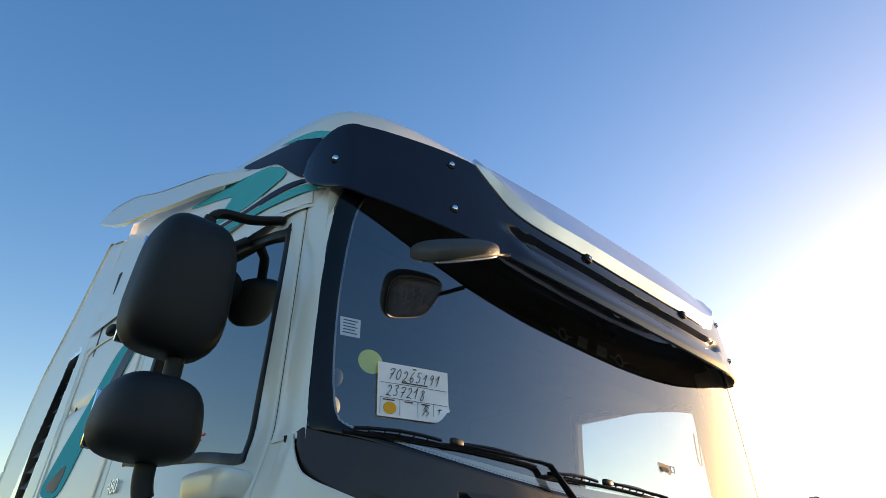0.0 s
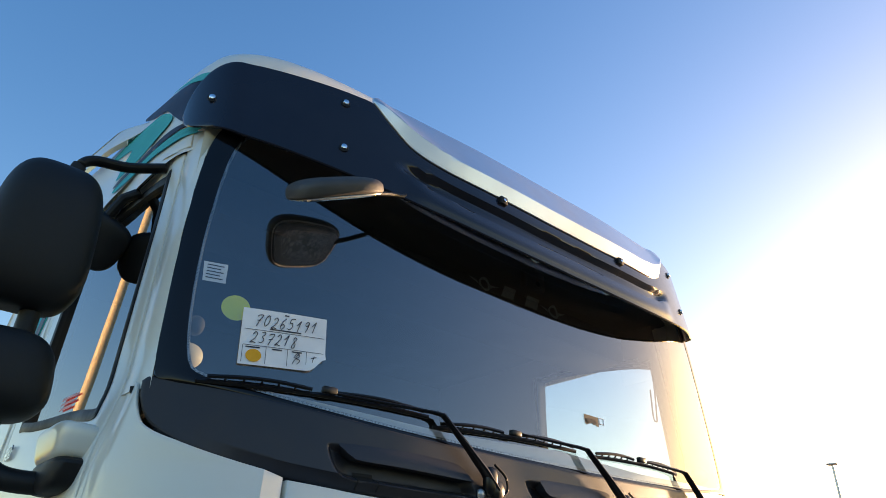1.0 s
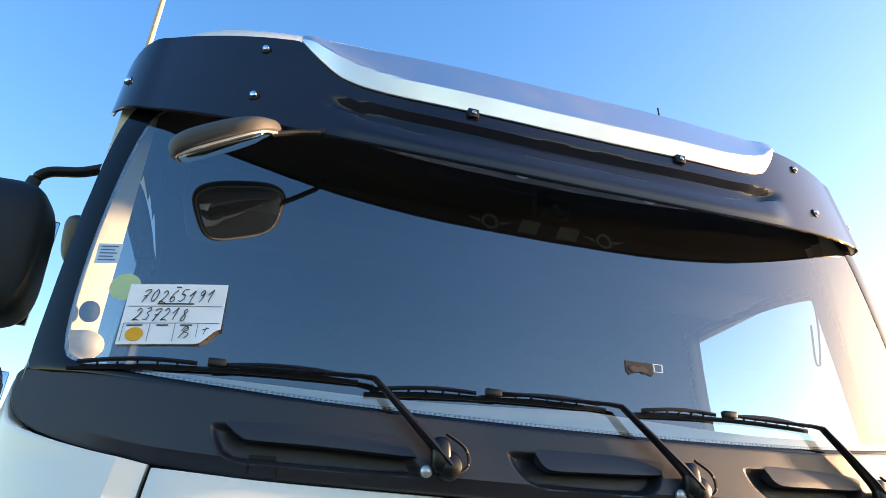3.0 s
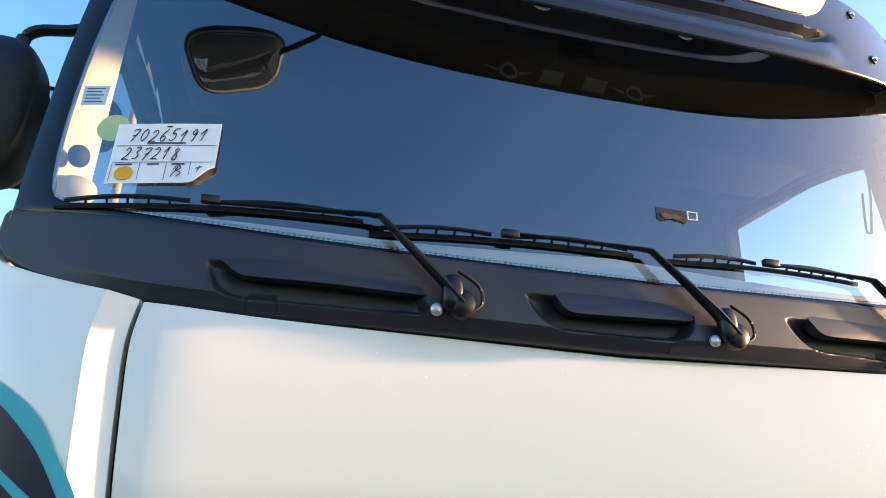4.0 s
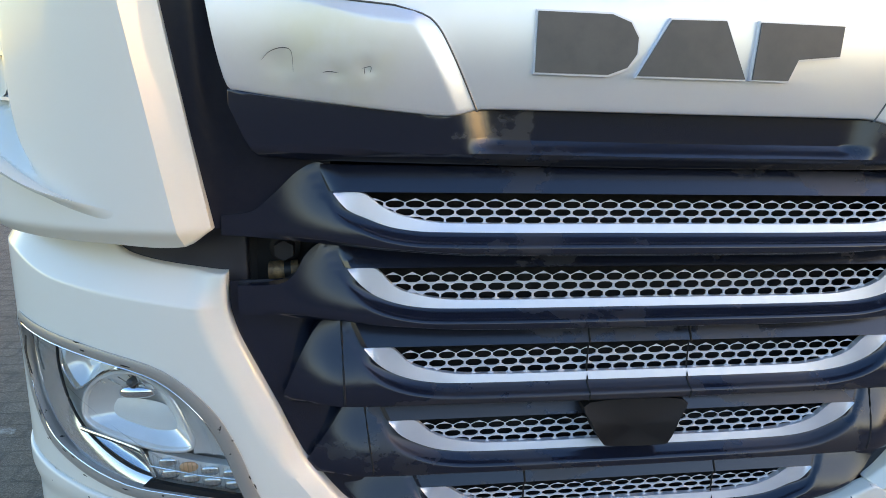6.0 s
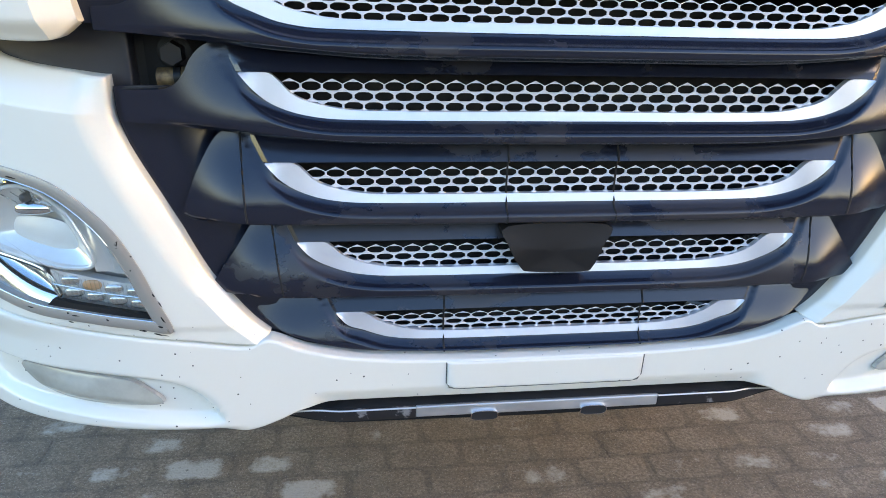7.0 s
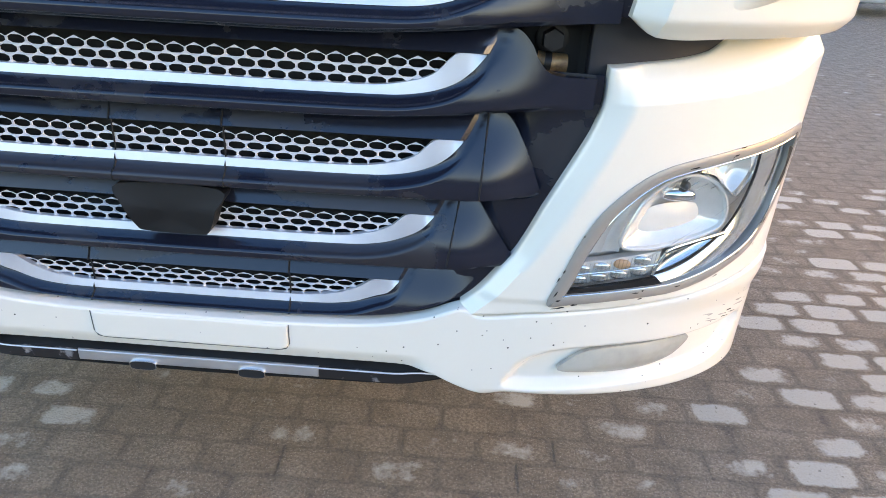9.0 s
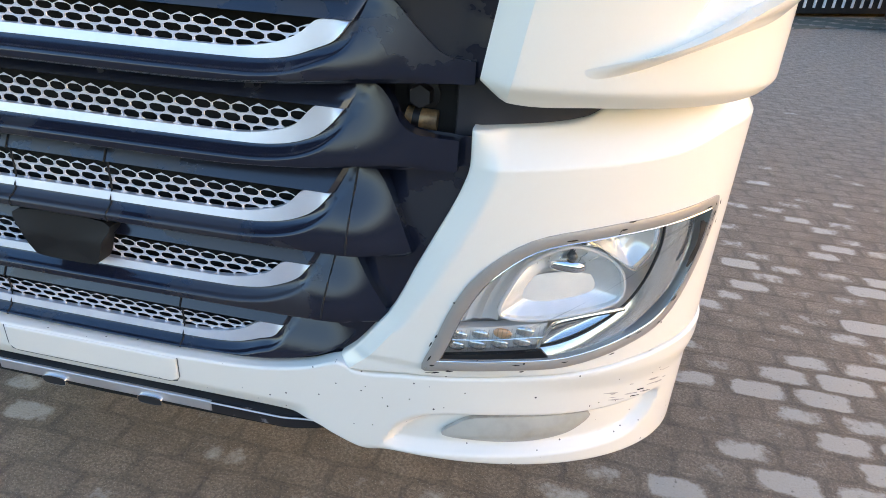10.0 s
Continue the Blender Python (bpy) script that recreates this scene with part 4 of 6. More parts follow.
# ---- interior ----
part("dashboard", skin(span(-1.15, 1.15, 40), lambda x: 0.0, lambda x: 1.0,
                       lambda x, t, d: Vector((x, glass_y(x, 2.2) + 0.02 + 0.55 * t, 2.185 + 0.06 * math.sin(math.pi * t) * (0.6 + 0.4 * math.cos(3 * x)) + d)), 12, 0.01, 0.0), M_INTDARK, truck, "dark dashboard behind the windscreen")
# added strip behind the glass that turns its bottom border pale grey
STRIP_TOP = mirror_fn([(0, 2.262), (0.2, 2.252), (0.45, 2.246), (0.7, 2.256), (0.9, 2.268), (1.06, 2.276)])
part("pale_foot_strip", skin(span(-1.06, 1.06, 60), lambda x: GLASS_LO(x) - 0.01, STRIP_TOP, lambda x, z, d: Vector((x, glass_y(x, z) + 0.026 + d, z)), 6, 0.003, 0.006), M_PALE_STRIP, truck, "pale grey strip along the foot of the windscreen")
part("cab_rear_lining", box((0, 2.2, 2.55), (1.225, 0.02, 0.75), 0.01), M_INTDARK, truck)
part("cab_floor_lining", box((0, 1.3, 1.6), (1.16, 0.9, 0.02), 0.01), M_INTDARK, truck)
part("cab_headlining", skin(span(0.285, 2.2, 16), lambda y: -1.17, lambda y: 1.17, lambda y, x, d: Vector((x, y + 0.10 * abs(x) ** 3, 3.045 + 0.03 * smooth(0.30, 0.6, y) + d)), 16, 0, 0.0), M_INTDARK, truck)
part("upper_locker", box((0, 0.78, 2.93), (1.02, 0.14, 0.075), 0.03), M_INTDARK, truck)
bm = skin(span(Y(0.42), Y(2.25), 60), lambda s: 1.6, lambda s: 3.12, lambda s, z, d: cab(s, z, d + 0.055), 60, 0, 0.0, inside=lambda s, z: in_loop(WINL, s, z))
both("door_lining", bm, M_INTDARK, truck)
both("pillar_trim", skin(span(2.24, 3.04, 16), lambda z: 0.0, lambda z: 1.0, lambda z, f, d: Vector((1.092 - 0.03 * smooth(2.36, 2.26, z) + (0.078 + 0.03 * smooth(2.36, 2.26, z)) * f, 0.455 + (glass_y(1.17, z) + 0.012 - 0.455) * f - 0.02 * math.sin(3.1 * f), z)), 6, 0, 0.0), M_INTERIOR, truck, "beige moulded pillar lining")
part("suction_cup", blob((-1.100, 0.372, 2.402), (0.020, 0.022, 0.023), 2.2), M_INTDARK, truck, "small round rubber suction cup")
both("pillar_speaker", blob((1.100, 0.40, 2.338), (0.040, 0.03, 0.030), 2.2), M_INTERIOR, truck)
part("hanging_cord", tube(loop_curve([(1.165, 0.60, 2.89), (1.12, 0.57, 2.74), (1.06, 0.54, 2.60), (1.04, 0.53, 2.575), (1.05, 0.55, 2.60), (1.10, 0.58, 2.74)], 6, False), 0.0035, 6), M_BLACK, truck, "thin dark cord hanging behind the glass")
part("steering_wheel", tube([Vector((0.62 + 0.22 * math.cos(a), 0.66 + 0.15 * math.sin(a), 2.16 + 0.16 * math.sin(a))) for a in (2 * math.pi * k / 40 for k in range(41))], 0.016, 10), M_BLACK, truck)
part("reading_lamp", box((0.06, 0.87, 3.062), (0.105, 0.035, 0.012), 0.006), M_INTERIOR, truck, "pale reading lamp on the headlining")
cam_unit = part("sensor_housing", box((-0.038, glass_y(0, 2.82) + 0.022, 2.825), (0.048, 0.016, 0.036), 0.010), M_BLACK, truck, "black camera housing behind the top of the windscreen")
part("sensor_lens", disc((-0.030, glass_y(0, 2.82) + 0.007, 2.815), (0, -1, 0), 0.010, 0.003, 16), M_PRINT, cam_unit)
for x0 in (-0.62, 0.62):
    part("seat_back", blob((x0, 1.45, 1.92), (0.25, 0.09, 0.30), 3.0), M_INTDARK, truck)

# ---- sun visor ----
VIS_LO = mirror_fn([(0, 2.798), (0.34, 2.804), (0.58, 2.824), (0.72, 2.846), (0.9, 2.882), (1.09, 2.929), (1.19, 2.947), (1.24, 2.962), (1.285, 2.995), (1.30, 3.03)])
VIS_HI = mirror_fn([(0, 2.978), (0.12, 2.978), (0.40, 2.988), (0.54, 3.002), (0.638, 3.036), (0.70, 3.10), (0.75, 3.172), (0.80, 3.186), (0.99, 3.205), (1.10, 3.213), (1.15, 3.205), (1.20, 3.175), (1.25, 3.12), (1.285, 3.07), (1.30, 3.035)])
GROOVE_U = mirror_fn([(0, 2.932), (0.32, 2.935), (0.52, 2.948), (0.66, 2.968)])
GROOVE_L = mirror_fn([(0, 2.875), (0.33, 2.878), (0.54, 2.90), (0.66, 2.94)])


def visor_y(x, z):
    return 0.155 + 0.147 * min(abs(x), 1.1) ** 3 + 0.17 * (z - 3.0)


def visor_at(u, z, d=0.0):
    """Bowed across the cab and wrapped back at both ends."""
    a = abs(u)
    x, y = u, visor_y(u, z)
    if a > 1.1:
        t = (a - 1.1) / 0.2 * math.pi / 2
        x = math.copysign(1.1 + 0.11 * math.sin(t), u)
        y += 0.13 * (1 - math.cos(t)) + 0.02 * math.sin(t)
    lo_, hi_ = GROOVE_L(u), GROOVE_U(u)
    k = 1 - smooth(0.60, 0.70, a)
    y += 0.024 * smooth(lo_ - 0.006, lo_ + 0.006, z) * (1 - smooth(hi_ - 0.014, hi_ + 0.010, z)) * k
    y -= 0.008 * (1 - smooth(lo_ - 0.05, lo_ + 0.004, z)) * k * smooth(0.0, 0.03, z - VIS_LO(u))
    return Vector((x, y + d, z))


visor = part("sun_visor", skin(span(-1.30, 1.30, 160), VIS_LO, VIS_HI, visor_at, 64, 0.003, 0.006), M_DARK, truck, "dark glossy outside sun visor bolted over the windscreen")
part("visor_back", skin(span(-1.28, 1.28, 60), lambda x: VIS_LO(x) + 0.004, lambda x: VIS_HI(x) - 0.004, lambda x, z, d: visor_at(x, z, 0.012), 12, 0, 0.0), M_DARKBACK, visor)
CH_LO = mirror_fn([(0, 2.978), (0.12, 2.978), (0.40, 2.988), (0.54, 3.002), (0.638, 3.036), (0.70, 3.10), (0.757, 3.178)])
CH_HI = mirror_fn([(0, 3.198), (0.16, 3.199), (0.55, 3.210), (0.68, 3.220), (0.73, 3.219), (0.757, 3.198)])


def chrome_at(x, z, d):
    a, b_ = CH_LO(x), CH_HI(x)
    t = (z - a) / max(b_ - a, 1e-4)
    w = smooth(0.0, 0.16, b_ - a)
    fold = 0.235 + 0.10 * smooth(0.45, 0.75, abs(x))                   # a bright lower band that faces down a little, then a sheet leaning back
    y = visor_y(x, z) - 0.004 - w * 0.022 * min(t, fold) / fold + w * 0.085 * max(0.0, t - fold)
    return Vector((x, y + d, z))


part("stainless_strip", skin(span(-0.757, 0.757, 110), CH_LO, CH_HI, chrome_at, 40, 0.002, 0.008), M_STEEL, visor, "polished stainless steel strip along the visor", flat=9.0)
for x, z in ((1.192, 3.051), (0.842, 3.136), (0.848, 2.957)):
    for sg in (1, -1):
        p = visor_at(sg * x, z, -0.001)
        b0 = part("bolt", disc(p, (sg * 0.4 * x, -1, 0.15), 0.0095, 0.009, 12, 0.002), M_CHROME, visor, "bright bolt head")
        part("washer", disc(p, (sg * 0.4 * x, -1, 0.15), 0.014, 0.003, 14), M_BLACK, visor)
for sg in (1, -1):
    p = visor_at(sg * 0.307, 2.976, -0.004)
    b0 = part("clip", box(p, (0.015, 0.008, 0.013), 0.003), M_BLACK, visor, "small black clip with a bright screw")
    part("screw", disc(p + Vector((0, -0.008, 0)), (0, -1, 0.1), 0.006, 0.003, 10), M_CHROME, visor)
for x in (-1.0, -0.45, 0.45, 1.0):
    part("visor_bracket", tube([(x, visor_y(x, 3.1) + 0.01, 3.10), (x * 0.98, glass_y(x, 3.12), 3.14)], 0.012, 8), M_BLACK, visor)
# badge on the visor's underside, seen mirrored in the glass
def rear(x, z, d):
    return visor_at(x, z, 0.0155 + d)


for cx in (-0.180, 0.180):
    circle = [(cx + 0.026 * math.cos(a), 2.825 + 0.026 * math.sin(a)) for a in (2 * math.pi * k / 20 for k in range(20))]
    part("badge_ring", ring(circle, inset(circle, 0.008), rear, -0.001, 0.003), M_BADGE, visor)
    for sg in (-1, 1):
        part("badge_wing", patch([(cx + sg * 0.03, 2.833), (cx + sg * 0.075, 2.837), (cx + sg * 0.03, 2.820)], rear, 2), M_BADGE, visor)
for a, b_, sk in ((-0.10, -0.02, 0.02), (0.02, 0.105, -0.02)):
    part("badge_block", patch([(a, 2.806), (b_ - abs(sk), 2.806), (b_, 2.852), (a + abs(sk), 2.852)], rear, 2), M_BADGE, visor)

# ---- wipers ----
def on_wiper(x, z, off):
    return Vector((x, glass_y(x, max(z, 2.2)) - off, z))


for px, pz, bx, bz, tx, tz in ((-0.347, 2.106, -0.503, 2.272, -1.097, 2.256), (0.222, 2.096, 0.060, 2.266, -0.52, 2.236), (0.79, 2.104, 0.64, 2.272, 0.103, 2.250)):
    pv = Vector((px, 0.172 + 0.09 * abs(px) ** 3, pz))
    bend = on_wiper(bx, bz, 0.028)
    w = part("wiper", tube([pv + Vector((0, -0.012, 0)), pv.lerp(bend, 0.25) + Vector((0, -0.018, 0)), pv.lerp(bend, 0.6) + Vector((0, -0.012, 0)), bend, on_wiper(bx - 0.03, bz + 0.003, 0.025), on_wiper(bx - 0.30, bz + 0.004, 0.021)], 0.0135, 10, 0.6,
                            taper=lambda t: 1.35 - 0.95 * t), M_WIPER, truck, "black wiper arm and blade")
    part("wiper_pivot", merged(disc(pv, (0, -1, 0.1), 0.028, 0.022, 20, 0.006), blob(pv.lerp(bend, 0.12) + Vector((0, -0.016, 0)), (0.02, 0.014, 0.035), 3, 16, 10, None)), M_WIPER, w)
    part("washer_hose", tube([Vector(p) for p in loop_curve([pv + Vector((0.0, -0.02, -0.02)), pv + Vector((0.035, -0.02, 0.0)), pv + Vector((0.03, -0.02, 0.035)), pv + Vector((-0.01, -0.022, 0.06))], 6, False)], 0.0035, 6), M_BLACK, w)
    part("cap_screw", disc(pv + Vector((-0.045, -0.004, -0.012)), (0, -1, 0), 0.012, 0.008, 12, 0.003), M_GALV, w)
    n = 30
    blade = [on_wiper(tx + (bx - 0.03 - tx) * i / n, tz + 0.010 + (bz - 0.012 - tz) * i / n + 0.006 * math.sin(math.pi * i / n), 0.0105) for i in range(n + 1)]
    part("wiper_blade", tube([p + Vector((0, 0.004, -0.004)) for p in blade], 0.0038, 6, 1.5), M_WIPER, w)
    mid = blade[n // 2]
    for lo_, hi_ in ((0.04, 0.46), (0.54, 0.97)):
        i0, i1 = int(lo_ * n), int(hi_ * n)
        up = lambda i: Vector((0, -0.004 - 0.004 * math.sin(math.pi * (i - i0) / (i1 - i0)), 0.005 + 0.005 * math.sin(math.pi * (i - i0) / (i1 - i0))))
        part("blade_bow", tube([blade[i] + up(i) for i in range(i0, i1 + 1)], 0.0034, 6, 1.4), M_WIPER, w)
        for i in range(i0 + 2, i1 - 1, 2):
            part("blade_rib", tube([blade[i], blade[i] + up(i)], 0.0026, 5), M_WIPER, w)
    part("blade_joint", box(mid + Vector((0, -0.012, 0.006)), (0.018, 0.008, 0.008), 0.003), M_WIPER, w)

# ---- mirrors ----
def mirror_shape(v):
    return Vector((v.x * (1 - 0.10 * v.z), v.y * (1 + 0.12 * v.z) + 0.12 * (v.z * v.z), v.z))


for sg in (-1,):
    MX, MY = sg * 1.425, 0.655
    big = part("main_mirror", blob((MX, MY - 0.01, 2.625), (0.12, 0.095, 0.192), 3.6, 40, 24, mirror_shape), M_MIRROR_SHELL, truck, "tall black wing mirror housing")
    part("mirror_glass", box((MX, MY + 0.094, 2.625), (0.097, 0.004, 0.155), 0.004), M_MIRROR, big)
    small = part("wide_angle_mirror", blob((MX, MY - 0.02, 2.275), (0.118, 0.10, 0.100), 3.0, 40, 20, lambda v: Vector((v.x * (1 - 0.1 * v.z), v.y, v.z))), M_MIRROR_SHELL, truck, "squat black wing mirror housing below")
    part("mirror_glass", box((MX, MY + 0.083, 2.275), (0.10, 0.004, 0.07), 0.004), M_MIRROR, small)
    part("neck", tube([(MX - sg * 0.035, MY, 2.34), (MX - sg * 0.035, MY, 2.46)], 0.023, 14), M_MIRROR_SHELL, small)
    part("upper_arm", tube(loop_curve([(MX - sg * 0.03, MY, 2.78), (MX - sg * 0.03, MY, 2.845), (MX - sg * 0.06, MY, 2.882), (sg * 1.28, MY - 0.01, 2.895), (sg * 1.19, MY - 0.03, 2.925)], 6, False), 0.018, 12, 0.75), M_MIRROR_SHELL, big)
    part("lower_arm", tube(loop_curve([(sg * 1.398, MY - 0.01, 2.22), (sg * 1.397, MY - 0.01, 2.14), (sg * 1.378, MY - 0.015, 2.088), (sg * 1.335, MY - 0.03, 2.064), (sg * 1.26, MY - 0.05, 2.060)], 6, False), 0.024, 14), M_MIRROR_SHELL, small)
    bm = blob((0, 0, 0), (0.104, 0.030, 0.084), 3.4, 32, 16, lambda v: Vector((v.x * (1 + 0.1 * v.z), v.y * (1 - 0.3 * v.x * v.x), v.z)))
    bmesh.ops.transform(bm, matrix=pose(sg * 1.278, 0.90, 2.780, 35, sg * -28, sg * 20), verts=bm.verts)
    rm = part("ramp_mirror", bm, M_MIRROR_SHELL, truck, "small black ramp mirror under the door frame")
    bm = blob((0, 0, 0), (0.092, 0.006, 0.073), 3.4, 32, 10)
    bmesh.ops.transform(bm, matrix=pose(sg * 1.278, 0.90, 2.780, 35, sg * -28, sg * 20) @ Matrix.Translation((0, 0.027, 0)), verts=bm.verts)
    part("mirror_glass", bm, M_MIRROR, rm)
    part("ramp_mirror_stem", tube([(sg * 1.20, 0.82, 2.93), (sg * 1.235, 0.83, 2.90), (sg * 1.268, 0.87, 2.81)], 0.016, 10), M_MIRROR_SHELL, rm)

# front mirror hung under the visor, over the glass
FM = Vector((-0.885, 0.171, 2.763))
fx = Vector((0.222, -0.087, 0.078)).normalized()          # along the housing
fz = (Vector((0, -0.50, 0.87)) - fx * fx.dot(Vector((0, -0.50, 0.87)))).normalized()   # out of its back
fm_turn = Matrix.Translation(FM) @ Matrix((fx, fz.cross(fx), fz)).transposed().to_4x4()
bm = blob((0, 0, 0), (0.120, 0.078, 0.036), 3.4, 40, 20, lambda v: Vector((v.x * (1 + 0.14 * v.y), v.y * (1 - 0.08 * v.x), v.z * (1.0 if v.z > 0 else 0.45) * (1 - 0.12 * v.x) + 0.12 * (1 - v.x * v.x))))
bmesh.ops.transform(bm, matrix=fm_turn, verts=bm.verts)
fm = part("front_mirror", bm, M_MIRROR_GREY, truck, "black front mirror hung over the windscreen corner")
bm = blob((0, 0, 0), (0.106, 0.066, 0.010), 4.0, 40, 10, lambda v: Vector((v.x * (1 + 0.14 * v.y), v.y * (1 - 0.08 * v.x), v.z + 0.15 * (1 - v.x * v.x))))
bmesh.ops.transform(bm, matrix=fm_turn @ Matrix.Translation((0.0, 0.0, -0.009)), verts=bm.verts)
part("mirror_glass", bm, M_MIRROR, fm)
rim = [(math.copysign(abs(math.cos(a)) ** 0.55, math.cos(a)), math.copysign(abs(math.sin(a)) ** 0.55, math.sin(a))) for a in (2 * math.pi * k / 48 for k in range(49))]
part("mirror_rim", tube([fm_turn @ Vector((0.110 * p * (1 + 0.14 * q), 0.070 * q * (1 - 0.08 * p), -0.009)) for p, q in rim], 0.0028, 8), M_TRIMSILVER, fm, "bright rim")
part("mirror_arm", tube([FM + Vector((0.10, -0.015, 0.035)), FM + Vector((0.15, -0.010, 0.056)), FM + Vector((0.20, 0.0, 0.076)), FM + Vector((0.225, 0.014, 0.100))], 0.007, 8), M_MIRROR_SHELL, fm)

# ---- front: emblem panel and dark surround ----
SIL_HI = mirror_fn([(0, 1.623), (0.22, 1.624), (0.51, 1.629), (0.70, 1.634), (0.772, 1.634), (0.785, 1.615)])
SIL_LO = mirror_fn([(0, 1.402), (0.33, 1.402), (0.362, 1.400), (0.40, 1.391), (0.43, 1.390), (0.60, 1.405), (0.74, 1.421), (0.757, 1.43), (0.772, 1.49), (0.785, 1.57)])
XG = curve_fn([(1.38, 0.355), (1.406, 0.367), (1.50, 0.414), (1.538, 0.442), (1.552, 0.474), (1.60, 0.60)])
ZG = curve_fn([(0.40, 1.545), (0.469, 1.553), (0.606, 1.563), (0.737, 1.580), (0.80, 1.59)])


def silver_at(x, z, d):
    a = abs(x)
    q = min(a - XG(z), (ZG(a) - z) * 1.6)
    bw = 0.003 + 0.031 * smooth(0.74, 0.50, a)
    d -= 0.24 * bw * min(max(q / bw, 0.0), 1.0) * smooth(0.765, 0.70, a)
    for cx, cz, r in ((0.675, 1.463, 0.022), (0.59, 1.452, 0.012), (0.54, 1.46, 0.012)):
        if x < 0:
            d += 0.0012 * math.exp(-((a - cx) ** 2 + (z - cz) ** 2) / r**2)
    return FRONT.place(x, z, d - 0.018, 0.5 * (z - 1.52) ** 2 + 1.2 * max(0.0, z - 1.565) ** 2)


badge = part("badge_panel", skin(span(-0.785, 0.785, 320), SIL_LO, SIL_HI, silver_at, 84, 0.004, 0.03), M_SILVER, truck, "silver-grey lacquered badge panel, dented at one end")
for line in ([(-0.702, 1.468), (-0.692, 1.479), (-0.680, 1.485), (-0.667, 1.487), (-0.657, 1.481), (-0.655, 1.452)], [(-0.61, 1.452), (-0.60, 1.454), (-0.585, 1.452)], [(-0.545, 1.463), (-0.546, 1.451)], [(-0.550, 1.460), (-0.536, 1.463), (-0.537, 1.454)]):
    part("scratch", tube([silver_at(p.x, p.y, -0.0002) for p in loop_curve(line, 4, False)], 0.0007, 5, taper=lambda t: 0.3 + 0.7 * math.sin(math.pi * t)), M_EMBLEM, badge)
# dark thread along each fold: the crease's shade put into colour
for sg in (-1, 1):
    fold = [(a, ZG(a) + 0.001) for a in span(0.735, 0.50, 24)] + [(XG(z) - 0.001, z) for z in span(1.546, 1.398, 24)]
    part("fold_shade_line", tube([silver_at(sg * a, z, -0.0002) for a, z in fold], 0.0016, 6, taper=lambda t: min(1.0, 0.25 + 3 * t)), M_EMBLEM, badge)
for pts in ([(-0.273, 1.463), (-0.150, 1.463), (-0.118, 1.475), (-0.103, 1.497), (-0.103, 1.523), (-0.118, 1.546), (-0.150, 1.557), (-0.273, 1.557)],
            [(-0.099, 1.463), (0.093, 1.463), (0.047, 1.555), (-0.048, 1.553)],
            [(0.106, 1.463), (0.172, 1.463), (0.186, 1.498), (0.262, 1.506), (0.263, 1.555), (0.110, 1.555)]):
    at = lambda x, z, d: FRONT.place(x, z, d - 0.022, 0.0)
    rim_ = part("emblem_rim", patch(inset(pts, -0.0035), at, 2, -0.003, 0, 0.01), M_TRIMSILVER, badge, "thin chrome edge")
    part("emblem_plate", patch(pts, at, 2, -0.0055, 0, 0.004), M_EMBLEM, badge, "dark grey emblem block")


def surround_at(x, z, d):
    a = abs(x)
    d += 0.028
    d += 0.04 * min(1.0, max(0.0, (0.455 - a) / (0.070 - 0.5 * (z - 1.64)))) * smooth(1.63, 1.638, z)
    return FRONT.place(x, z, d, LEAN(z))


part("upper_surround", skin(span(-0.862, 0.862, 220), lambda x: 1.60, lambda x: HOOD_LO(x) - 0.002 + 0.02, surround_at, 40, 0, 0.02), M_FADED, truck, "dark stained plastic above the badge panel")
both("side_surround", skin(span(1.19, 1.70, 40), lambda z: 0.60 + 0.13 * smooth(1.3, 1.44, z), lambda z: SEAM(z) + 0.018, lambda z, x, d: FRONT.place(x, z, d + 0.020 + 0.02 * smooth(0.82, 0.78, x), LEAN(z)), 12, 0.003, 0.03), M_FADED, truck, "dark stained plastic beside the badge panel")

UND_HI = mirror_fn([(0, 1.404), (0.36, 1.404), (0.42, 1.394), (0.6, 1.408), (0.757, 1.424)])
UND_LO = mirror_fn([(0, 1.306), (0.35, 1.308), (0.6, 1.312), (0.69, 1.316), (0.722, 1.326), (0.757, 1.40)])


def under_at(x, z, d):
    a = abs(x)
    d += 0.022 * smooth(0.395, 0.335, a + 0.25 * (1.40 - z)) * smooth(1.325, 1.352, z) - 0.012
    d += 0.03 * smooth(1.33, 1.305, z)
    return FRONT.place(x, z, d)


part("lower_surround", skin(span(-0.757, 0.757, 140), UND_LO, UND_HI, under_at, 22, 0.003, 0.05), M_PLASTIC, truck, "dark stained plastic below the badge panel")
hand = [(-0.175, 1.684), (-0.165, 1.668), (-0.12, 1.658), (0.0, 1.655), (0.10, 1.656), (0.135, 1.664), (0.13, 1.672), (0.06, 1.675), (-0.05, 1.681), (-0.12, 1.690)]
part("flap_handle", patch([(p.x, p.y) for p in loop_curve(hand, 4)], lambda x, z, d: FRONT.place(x, z, d, LEAN(z)), 6, 0.064, -0.008, 0.02), M_FADED, truck)
